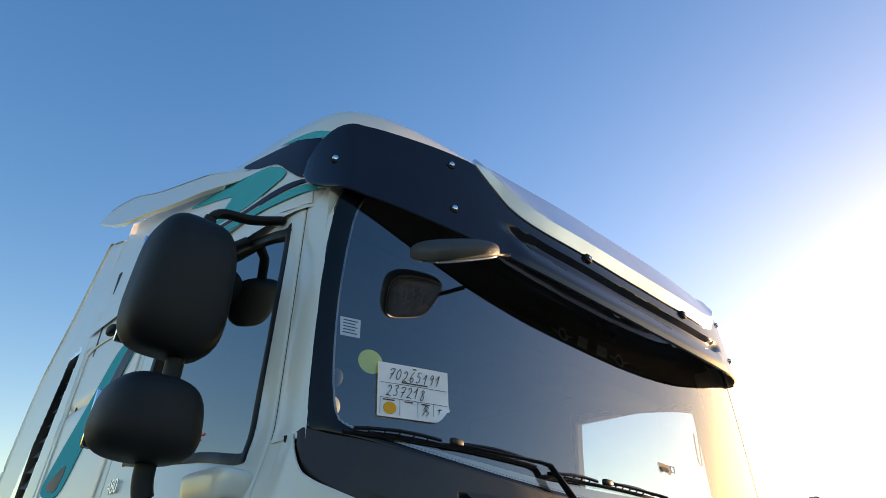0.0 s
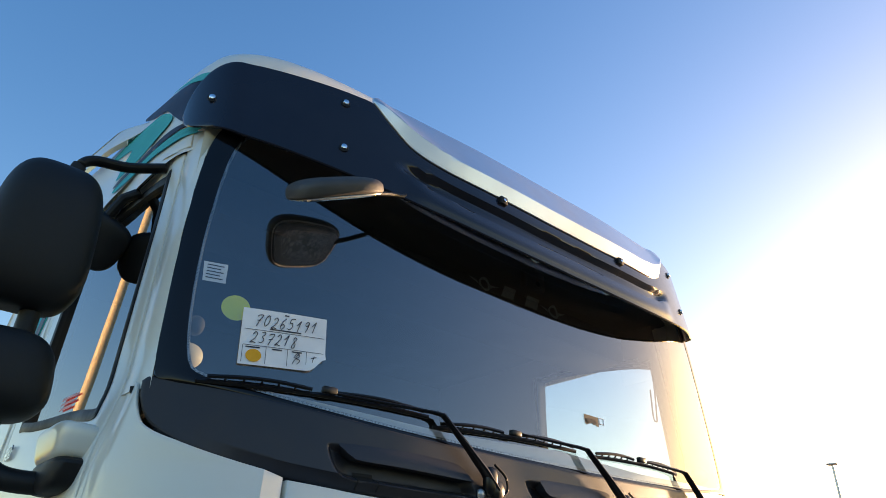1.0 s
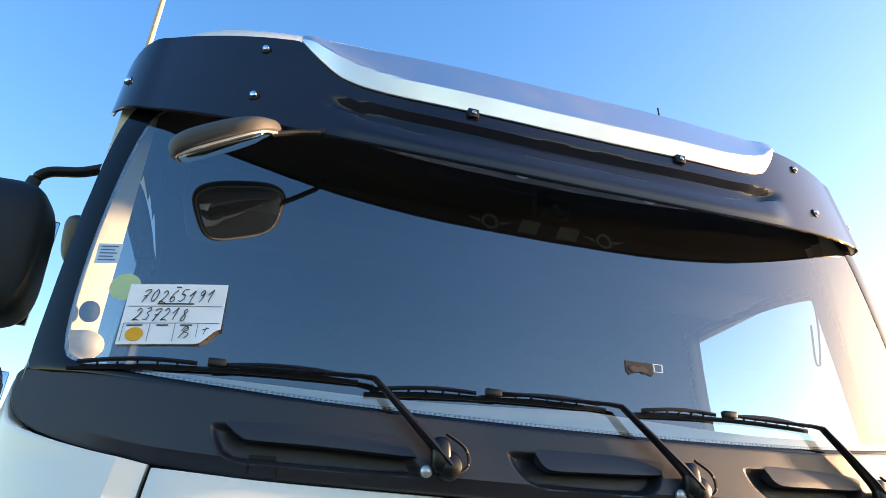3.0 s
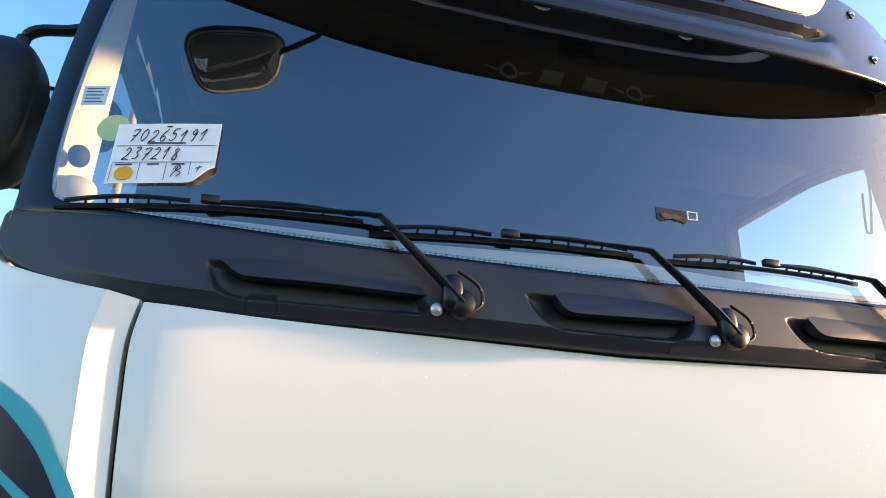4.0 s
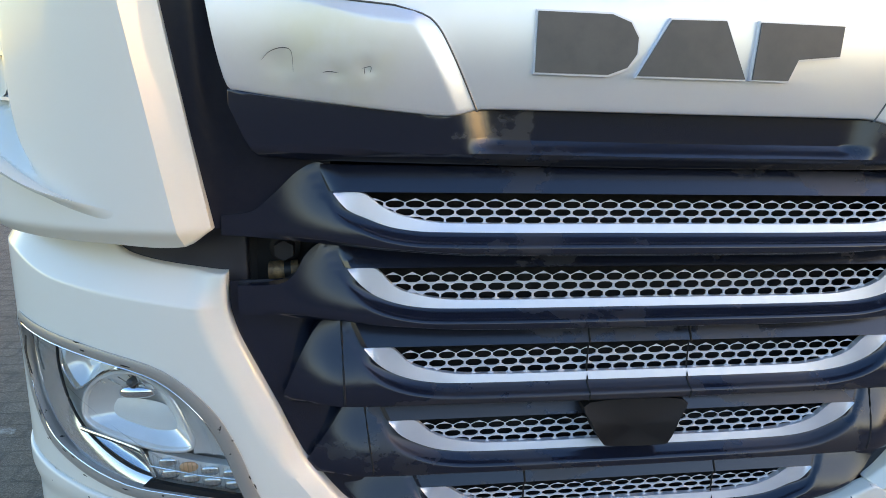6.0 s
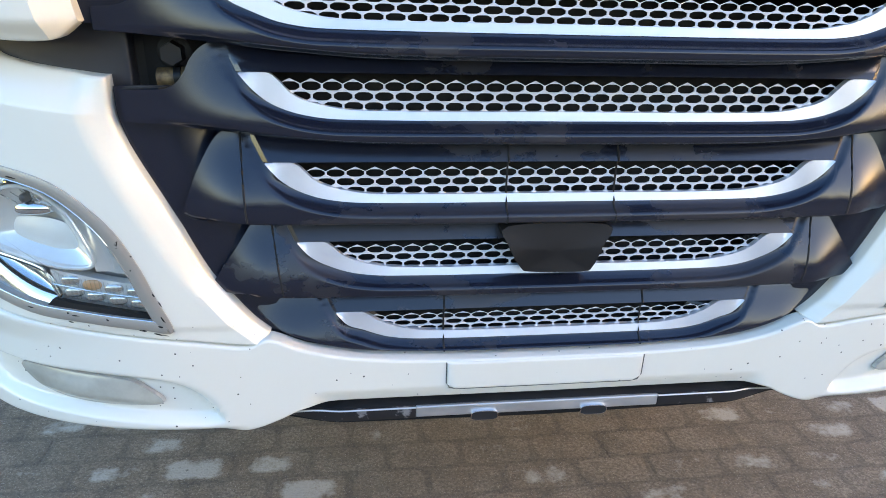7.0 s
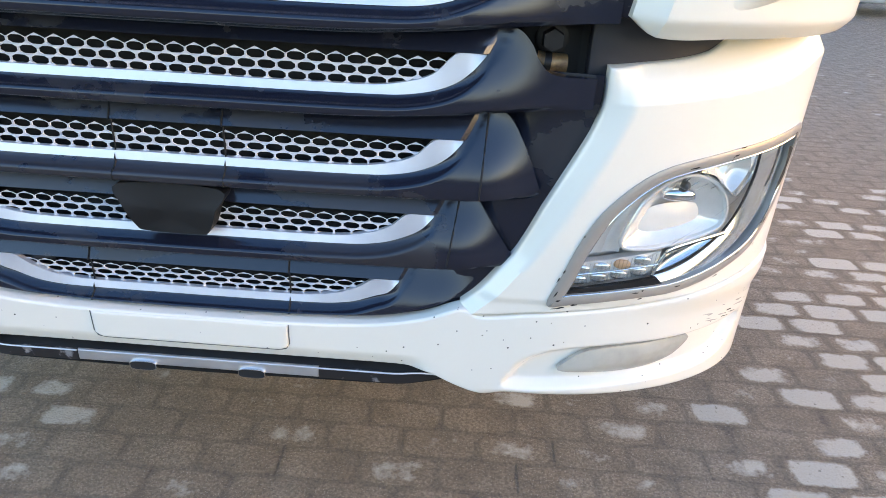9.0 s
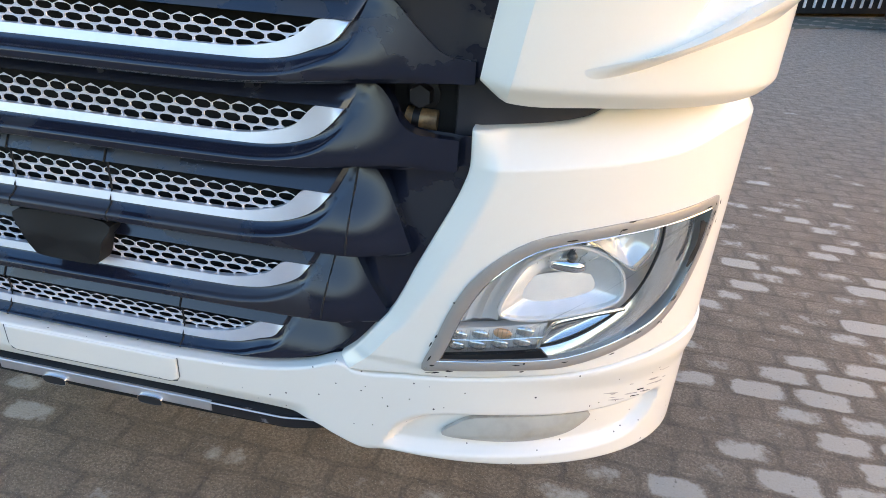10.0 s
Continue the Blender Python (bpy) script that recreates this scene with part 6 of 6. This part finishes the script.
    for r_ in (0, 1):
        for q in range(4):
            xx, zz = 0.788 + 0.040 * q, 0.698 + 0.006 * q + 0.023 * r_
            amber = r_ == 1 and q == 2
            part("indicator_cup", blob(at(BUMPER.s(xx + 0.004 * r_), zz, 0.013), (0.017, 0.005, 0.010), 2.3, 14, 8), M_ORANGE if amber else M_SWEEP, io)
    for q in range(22):
        xx = 0.770 + 0.0082 * q
        part("indicator_rib", tube([at(BUMPER.s(xx), 0.688 + 0.0012 * q, 0.007), at(BUMPER.s(xx + 0.003), 0.733 + 0.0011 * q, 0.007)], 0.0011, 4), M_LENS, io)
    part("indicator_bar", tube([at(BUMPER.s(0.768), 0.711, 0.007), at(BUMPER.s(0.85), 0.720, 0.007), at(BUMPER.s(0.944), 0.732, 0.007)], 0.0016, 6), M_SWEEP, io)
    strip = [(BUMPER.s(a), b_) for a, b_ in ((0.748, 0.662), (0.756, 0.678), (0.80, 0.685), (0.90, 0.698), (0.945, 0.704), (0.962, 0.686), (0.93, 0.674), (0.84, 0.667))]
    part("bezel_foot", patch(strip, at, 3, 0.001, 0, 0.01), M_BLACK, hl)
    part("bezel_chip", loft([[at(p[0] + dx, p[1], -0.0096) for p in along(((1.176, 0.952), (1.181, 0.915), (1.171, 0.875)))] for dx in (-0.001, 0.004, 0.009)]), M_BLACK, bz, "bare black patch where the chrome is gone")
    rc = random.Random(5)
    mid = inset(HL, 0.008)
    for q in range(30):
        i = rc.randrange(len(mid))
        (ax, az), (bx, bz_) = mid[i][:2], mid[(i + 1) % len(mid)][:2]
        ux, uz = bx - ax, bz_ - az
        n_ = math.hypot(ux, uz) or 1.0
        ux, uz = ux / n_, uz / n_
        side = rc.choice((-0.009, -0.006, 0.007, 0.009))
        cx, cz = ax + (bx - ax) * rc.random() - uz * side, az + (bz_ - az) * rc.random() + ux * side
        ln, wd = rc.uniform(0.002, 0.009), rc.uniform(0.001, 0.0022)
        lp = []
        for k in range(9):
            an, r_ = 2 * math.pi * k / 9, rc.uniform(0.6, 1.2)
            c_, s_ = ln * r_ * math.cos(an), wd * r_ * math.sin(an)
            lp.append((cx + ux * c_ - uz * s_, cz + uz * c_ + ux * s_))
        part("bezel_chip", patch(lp, at, 1, -0.0097), M_BLACK, bz)
    fg = part("fog_lamp", patch(FOG, at, 6, 0.010, -0.008, 0.01), M_FOG, truck, "hazy fog lamp set into the bumper")
    part("fog_lamp_edge", ring(inset(FOG, -0.0012), FOG, at, 0.010, 0.02), M_BARE, fg)

# scuffs on the lower corner, down to the bare plastic
rs = random.Random(11)
for q in range(15):
    x0, z0 = rs.uniform(1.085, 1.205), rs.gauss(0.592, 0.010) - 0.0
    ln, wd = rs.uniform(0.004, 0.022), rs.uniform(0.0006, 0.0022)
    at = lambda s, z, d: BUMPER.place(s, z, d)
    s0 = BUMPER.s(x0)
    lp = [(s0 + ln * math.cos(a) * rs.uniform(0.7, 1.2), z0 + wd * math.sin(a) * rs.uniform(0.5, 1.6) - 0.12 * ln * math.cos(a)) for a in (2 * math.pi * k / 12 for k in range(12))]
    part("scuff", patch(lp, lambda s, z, d: bumper_at(s, z, d - 0.0012), 2), M_BARE if q % 7 else M_BLACK, bumper)

# strip under the bumper
ST_HI = mirror_fn([(0, 0.468), (0.42, 0.468), (0.49, 0.458), (0.55, 0.435), (0.575, 0.42)])
ST_LO = mirror_fn([(0, 0.398), (0.40, 0.404), (0.5, 0.406), (0.575, 0.410)])
under = part("under_strip", skin(span(-0.575, 0.575, 80), ST_LO, ST_HI, lambda x, z, d: Vector((x, 0.262 + 0.03 * smooth(0.42, 0.57, abs(x)) - 0.022 * smooth(0.452, 0.435, z) + d, z)), 10, 0.004, 0.06), M_BLACK, truck, "scuffed black rubber strip under the bumper")
part("steel_strip", skin(span(-0.272, 0.262, 40), lambda x: 0.411, lambda x: 0.438, lambda x, z, d: Vector((x, 0.2375 + d, z)), 4, 0.003, 0.004), M_GALV, under, "bare metal strip with two oval holes")
for sg in (-1, 1):
    xa, xb = (0.262, 0.556) if sg > 0 else (0.272, 0.556)
    part("scuffed_end", skin(span(xa, xb, 30), lambda x: 0.409 + 0.006 * smooth(0.46, 0.556, x), lambda x: 0.438 - 0.016 * smooth(0.46, 0.556, x), lambda x, z, d, sg=sg: Vector((sg * x, 0.2375 + 0.03 * smooth(0.42, 0.57, x) + d, z)), 5, 0.003, 0.004), M_SCUFF, under, "scuffed black end with bare metal edge")
    part("bare_edge", tube([(sg * x, 0.2365 + 0.03 * smooth(0.42, 0.57, x), 0.437 - 0.016 * smooth(0.46, 0.556, x)) for x in span(xa, xb, 16)], 0.0022, 6), M_GALV, under)
for x0 in (-0.126, 0.115):
    ov = [(x0 + 0.030 * math.copysign(abs(math.cos(a)) ** 0.6, math.cos(a)), 0.4115 + 0.012 * math.copysign(abs(math.sin(a)) ** 0.6, math.sin(a))) for a in (2 * math.pi * k / 24 for k in range(24))]
    part("oval_hole", ring(ov, inset(ov, 0.002), lambda x, z, d: Vector((x, 0.236 + d, z)), -0.005, 0.006), M_CHROME, under)
    # black patch before the uncut strip, standing in for the hole's dark inside
    part("oval_hole_shade", patch(ov, lambda x, z, d: Vector((x, 0.2322, z)), 2), M_VOID, under)
part("underbody", box((0, 1.3, 0.62), (0.8, 0.95, 0.16), 0.05), M_VOID, truck)
# front wheels
for sg in (-1, 1):
    prof = [(0.30, -0.13), (0.42, -0.145), (0.48, -0.13), (0.50, -0.09), (0.503, 0), (0.50, 0.09), (0.48, 0.13), (0.42, 0.145), (0.30, 0.13)]
    bm = bmesh.new()
    rows = [[bm.verts.new((sg * 1.06 + w_, 1.55 + r_ * math.cos(a), 0.503 + r_ * math.sin(a))) for r_, w_ in prof] for a in (2 * math.pi * k / 48 for k in range(48))]
    for i in range(48):
        for j in range(len(prof) - 1):
            bm.faces.new([rows[i][j], rows[(i + 1) % 48][j], rows[(i + 1) % 48][j + 1], rows[i][j + 1]])
    wheel = part("wheel", bm, M_TYRE, truck)
    part("rim", merged(disc((sg * 1.06 - 0.06, 1.55, 0.503), (sg, 0, 0), 0.30, 0.12, 32, 0.02)), M_GALV, wheel)

# ---- things on and behind the glass ----
def solid_text(words, size, at, mat, parent, name, depth=0.0004):
    cu = bpy.data.curves.new(name, "FONT")
    cu.body, cu.size, cu.extrude = words, size, depth
    tmp = bpy.data.objects.new(name, cu)
    me = bpy.data.meshes.new_from_object(tmp)
    bpy.data.objects.remove(tmp)
    me.transform(at)
    me.materials.append(mat)
    ob = new(name, me)
    ob.parent = parent
    return ob


def note_at(u, v, d=0.0):
    """The note's own flat sheet, bowed a little: u across, v up, in metres from its lower left corner."""
    x, z = -1.019 + u * 1.04 - 0.012 * v, 2.313 + 0.92 * v + 0.06 * u
    return Vector((x, glass_y(x, z) - 0.006 - 0.05 * max(0.0, u - 0.15) ** 2 * 4 - d, z))


note = part("paper_note", skin(span(0, 0.190, 22), lambda u: 0.0 + 0.035 * smooth(0.150, 0.190, u), lambda u: 0.150, lambda u, v, d: note_at(u, v) + Vector((0, -0.012 * smooth(0.13, 0.19, u) * smooth(0.06, 0.0, v), 0)), 14, 0, 0.0008), M_PAPER, None)
tagged(note, "white printed paper note with handwritten numbers on the windscreen", "note")
for a, b_, c_, d_ in ((0.006, 0.092, 0.185, 0.0932), (0.006, 0.050, 0.185, 0.0512), (0.0055, 0.006, 0.0065, 0.05), (0.055, 0.006, 0.056, 0.05), (0.102, 0.006, 0.103, 0.05), (0.145, 0.012, 0.146, 0.05)):
    part("printed_line", skin(span(a, c_, 4), lambda u: b_, lambda u: d_, lambda u, v, d: note_at(u, v, 0.0016), 1, 0, 0), M_INK, note)
for v0, u0, u1 in ((0.097, 0.06, 0.13), (0.140, 0.09, 0.10), (0.044, 0.012, 0.042), (0.044, 0.068, 0.09), (0.044, 0.112, 0.135)):
    part("small_print_bar", skin(span(u0, u1, 4), lambda u: v0, lambda u: v0 + 0.0032, lambda u, v, d: note_at(u, v, 0.0016), 1, 0, 0), M_INK, note)


# handwritten figures, stroke by stroke, in a box one high
FIGURES = {
    "0": [[(0.3, 1.0), (0.08, 0.75), (0.06, 0.3), (0.25, 0.0), (0.5, 0.25), (0.52, 0.7), (0.33, 0.98)]],
    "1": [[(0.0, 0.55), (0.2, 0.78), (0.38, 1.0), (0.32, 0.5), (0.28, 0.0)]],
    "2": [[(0.04, 0.78), (0.22, 1.0), (0.48, 0.82), (0.34, 0.4), (0.0, 0.03), (0.3, 0.08), (0.62, 0.0)]],
    "3": [[(0.05, 0.92), (0.35, 1.0), (0.46, 0.8), (0.22, 0.56), (0.48, 0.35), (0.36, 0.04), (0.02, 0.06)]],
    "5": [[(0.6, 1.0), (0.18, 0.96), (0.12, 0.58), (0.42, 0.58), (0.5, 0.25), (0.28, 0.0), (0.02, 0.08)]],
    "6": [[(0.46, 1.0), (0.18, 0.65), (0.06, 0.25), (0.26, 0.0), (0.5, 0.2), (0.34, 0.45), (0.1, 0.3)]],
    "7": [[(0.0, 0.85), (0.1, 0.98), (0.55, 1.0), (0.34, 0.5), (0.18, 0.0)], [(0.08, 0.5), (0.48, 0.55)]],
    "8": [[(0.42, 0.92), (0.2, 1.0), (0.12, 0.75), (0.42, 0.4), (0.4, 0.06), (0.12, 0.05), (0.16, 0.4), (0.46, 0.86)]],
    "9": [[(0.5, 0.82), (0.3, 1.0), (0.1, 0.75), (0.28, 0.55), (0.5, 0.82), (0.44, 0.35), (0.32, 0.0)]],
}
for words, u, v, size, step in (("70265191", 0.026, 0.103, 0.031, 0.0178), ("237218", 0.020, 0.057, 0.030, 0.0175)):
    for q, ch in enumerate(words):
        for stroke in FIGURES[ch]:
            pts = [(u + step * q + size * 0.62 * a + size * 0.22 * b_, v + size * b_ + 0.002 * math.sin(2.1 * q)) for a, b_ in stroke]
            part("handwritten_stroke", tube([note_at(p.x, p.y, 0.0015) for p in loop_curve(pts, 5, False)], 0.0009, 5), M_INK, note)
for pts in ([(0.117, 0.030), (0.124, 0.042), (0.130, 0.036), (0.120, 0.026), (0.114, 0.014)], [(0.128, 0.040), (0.121, 0.030), (0.131, 0.024), (0.124, 0.014)], [(0.156, 0.034), (0.168, 0.038)], [(0.163, 0.040), (0.159, 0.022), (0.165, 0.019)]):
    part("initials_stroke", tube([note_at(p.x, p.y, 0.003) for p in loop_curve([(a, b_) for a, b_ in pts], 4, False)], 0.0009, 5), M_INK, note)
dot = [(0.030 + 0.0165 * math.cos(a), 0.024 + 0.0165 * math.sin(a)) for a in (2 * math.pi * k / 26 for k in range(26))]
part("orange_dot", patch(dot, lambda u, v, d: note_at(u, v, 0.002), 2), M_ORANGEDOT, note, "round orange sticker")
part("label_sticker", patch([(-1.114, 2.505), (-1.064, 2.506), (-1.064, 2.557), (-1.117, 2.556)], lambda x, z, d: on_glass(x, z, 0.006), 2), M_PAPER, ws, "small white printed label")
for q in range(5):
    part("print_bar", patch([(-1.109, 2.513 + 0.0085 * q), (-1.072 - 0.006 * (q % 2), 2.513 + 0.0085 * q), (-1.072 - 0.006 * (q % 2), 2.516 + 0.0085 * q), (-1.109, 2.516 + 0.0085 * q)], lambda x, z, d: on_glass(x, z, 0.005), 1), M_INK, ws)
yl = [(-1.034 + 0.032 * math.cos(a), 2.449 + 0.032 * math.sin(a)) for a in (2 * math.pi * k / 28 for k in range(28))]
part("round_sticker", patch(yl, lambda x, z, d: on_glass(x, z, 0.0045), 2), M_YELLOW, ws, "round yellow-green sticker")
part("torn_label", patch([(0.105, 2.390), (0.104, 2.362), (0.112, 2.356), (0.120, 2.364), (0.136, 2.368), (0.150, 2.360), (0.162, 2.366), (0.171, 2.357), (0.178, 2.362), (0.178, 2.389)], lambda x, z, d: on_glass(x, z, -0.002), 2), M_BLACK, ws, "torn dark label on the glass")
part("label_rest", patch([(0.113, 2.372), (0.126, 2.379), (0.139, 2.375), (0.152, 2.380), (0.168, 2.371), (0.158, 2.363), (0.144, 2.366), (0.126, 2.361)], lambda x, z, d: on_glass(x, z, -0.003), 2), M_INTDARK, ws)
tag = [(0.182, 2.368), (0.207, 2.369), (0.209, 2.391), (0.183, 2.391)]
part("tag_frame", ring(tag, inset(tag, 0.004), lambda x, z, d: on_glass(x, z, d), -0.0025, 0.0), M_PAPER, ws, "small white-edged square tag")

for sg in (-1, 1):
    turn = Matrix(((0, 0, sg, 0), (sg, 0, 0, 0), (0, 1, 0, 0), (0, 0, 0, 1)))
    solid_text("480", 0.062, Matrix.Translation((sg * 1.2455, 1.395 if sg < 0 else 1.175, 2.20)) @ turn, M_CHROME, truck, "power_badge", 0.002)["label"] = "chrome number on the door"

# ---- yard ----
# two added walls, unseen: one dims reflections from behind, one blocks the low sun
M_ADDED_WALL = varied("added_wall_dark", (0.055, 0.052, 0.05), (0.075, 0.07, 0.066), 0.5, (0.6, 0.75))
back_wall = part("wall_behind_unseen", box((-6, -16.0, 1.5), (34, 0.25, 1.52), 0.02), M_ADDED_WALL, None)
east = part("wall_sun_block", box((27, 4.0, 2.34), (0.25, 26, 2.36), 0.02), M_ADDED_WALL, None)
tagged(east, "added unseen wall that keeps the low sun off the lower front", "wall", kind="structure")
tagged(back_wall, "added unseen dark wall behind the camera that dims reflections", "wall", kind="structure")
def paving():
    rnd = random.Random(4)
    hx, hy = PX / 2 - 0.0008, PY / 2 - 0.0008
    shapes = []
    for v in range(6):
        bm = bmesh.new()
        top, low = [], []
        for sx, sy in ((-1, -1), (1, -1), (1, 1), (-1, 1)):
            j = rnd.uniform(-0.002, 0.002)
            top.append(bm.verts.new((sx * (hx - 0.002) + j, sy * (hy - 0.002), rnd.uniform(-0.0004, 0.0004))))
            low.append(bm.verts.new((sx * hx + j, sy * hy, -0.0014)))
        foot = [bm.verts.new((q.co.x, q.co.y, -0.03)) for q in low]
        bm.faces.new(top)
        for a, b_ in ((low, top), (foot, low)):
            for i in range(4):
                bm.faces.new([a[i], a[(i + 1) % 4], b_[(i + 1) % 4], b_[i]])
        me = bpy.data.meshes.new("paving_block")
        bmesh.ops.recalc_face_normals(bm, faces=bm.faces)
        bm.to_mesh(me)
        bm.free()
        me.materials.append(M_GROUND)
        shapes.append(me)
    verts, faces = [], []
    for r_ in range(-28, 130):
        off = 0.5 if r_ % 2 else 0.0
        for c_ in range(-22, 52):
            x, y = (c_ + 0.5 - off) * PX, (r_ + 0.5) * PY
            z = rnd.uniform(-0.0004, 0.0004)
            tilt = (rnd.uniform(-0.15, 0.15), rnd.uniform(-0.10, 0.10))
            me = shapes[rnd.randrange(6)]
            m = pose(x, y, z, tilt[0], tilt[1], rnd.uniform(-0.4, 0.4))
            if -0.75 < x < 2.3 and 0.02 < y < 2.15:
                ob = new("paving_block", me)
                ob.matrix_world = m
                ob.parent = ground
            else:
                k = len(verts)
                verts += [tuple(m @ v.co) for v in me.vertices]
                faces += [tuple(k + i for i in p.vertices) for p in me.polygons]
    me = bpy.data.meshes.new("paving")
    me.from_pydata(verts, [], faces)
    me.materials.append(M_GROUND)
    ob = new("paving", me)
    ob.parent = ground
    ob["kind"] = "stuff"
    ob["label"] = "worn concrete paving blocks, some bare and pale"


# street lamp far off
lamp = empty("street_lamp", "tall grey street lamp beyond the yard", "street lamp", at=(40.9, 13.9, 0))
part("pole", tube([(0, 0, 0), (0, 0, 4.5), (0, 0, 9.1)], 0.11, 12, taper=lambda t: 1 - 0.45 * t), M_GALV, lamp)
part("lamp_head", blob((0, 0, 9.12), (0.3, 0.3, 0.06), 3.0), M_GALV, lamp)
# tall thin pole beside the next lorry
pole = empty("light_mast", "tall slender beige mast with a small hook", "mast", at=(-4.05, 11.15, 0))
part("shaft", tube([(0, 0, 0), (0, 0, 5.0), (0, 0, 10.0), (0, 0, 15.0)], 0.10, 14, taper=lambda t: 1 - 0.45 * t), M_POLE, pole)
part("collar", tube([(0, 0, 11.2), (0, 0, 11.6)], 0.1, 14), M_BLACK, pole)
part("hook", tube(loop_curve([(0.08, 0, 10.35), (0.26, 0, 10.25), (0.30, 0, 9.95), (0.2, 0, 9.7)], 5, False), 0.02, 8), M_GALV, pole)
# low slatted trailer and van at the far side of the yard
trailer = empty("trailer", "dark low trailer with white upright side slats", "trailer", at=(5.6, 13.5, 0))
trailer.rotation_euler = (0, 0, radians(34))
part("body", box((0.4, 0.75, 0.86), (3.6, 0.65, 0.80), 0.03), M_VOID, trailer)
for k in range(28):
    part("side_slat", box((-3.0 + 0.245 * k, 0.07, 0.80), (0.026, 0.014, 0.63), 0.006), M_PAPER, trailer)
for x0 in (-2.6, 3.2):
    part("skid", box((x0, 0.75, 0.035), (0.12, 0.6, 0.04), 0.01), M_BLACK, trailer)
van = empty("van", "pale blue parked van at the edge of the yard", "van", at=(7.46, 12.65, 0))
part("body", blob((1.15, 0, 1.15), (2.35, 0.95, 0.85), 4.0), M_BLUE, van)
part("sill", box((0.9, -0.93, 0.32), (1.9, 0.03, 0.08), 0.02), M_GALV, van)
for x0 in (-1.45, 2.4):
    wh = part("wheel", tube([(x0, -0.97, 0.34), (x0, -0.7, 0.34)], 0.34, 28), M_TYRE, van)
    part("rim", disc((x0, -0.975, 0.34), (0, -1, 0), 0.19, 0.02, 20, 0.006), M_BRASS, wh)
verge = part("verge", skin(span(0.5, 16, 60), lambda x: 11.85, lambda x: 13.3, lambda x, y, d: Vector((x, y + 0.66 * (x - 5.2) + 0.06 * math.sin(3 * x), 0.004 + 0.012 * math.sin(7 * x + 9 * y))), 8, 0, 0.0),
             varied("mossy_earth", (0.06, 0.062, 0.03), (0.11, 0.095, 0.07), 9.0, (0.9, 1.0), bumps=0.5, bscale=60), None)
tagged(verge, "narrow mossy strip along the yard edge", "verge", kind="structure")

paving()
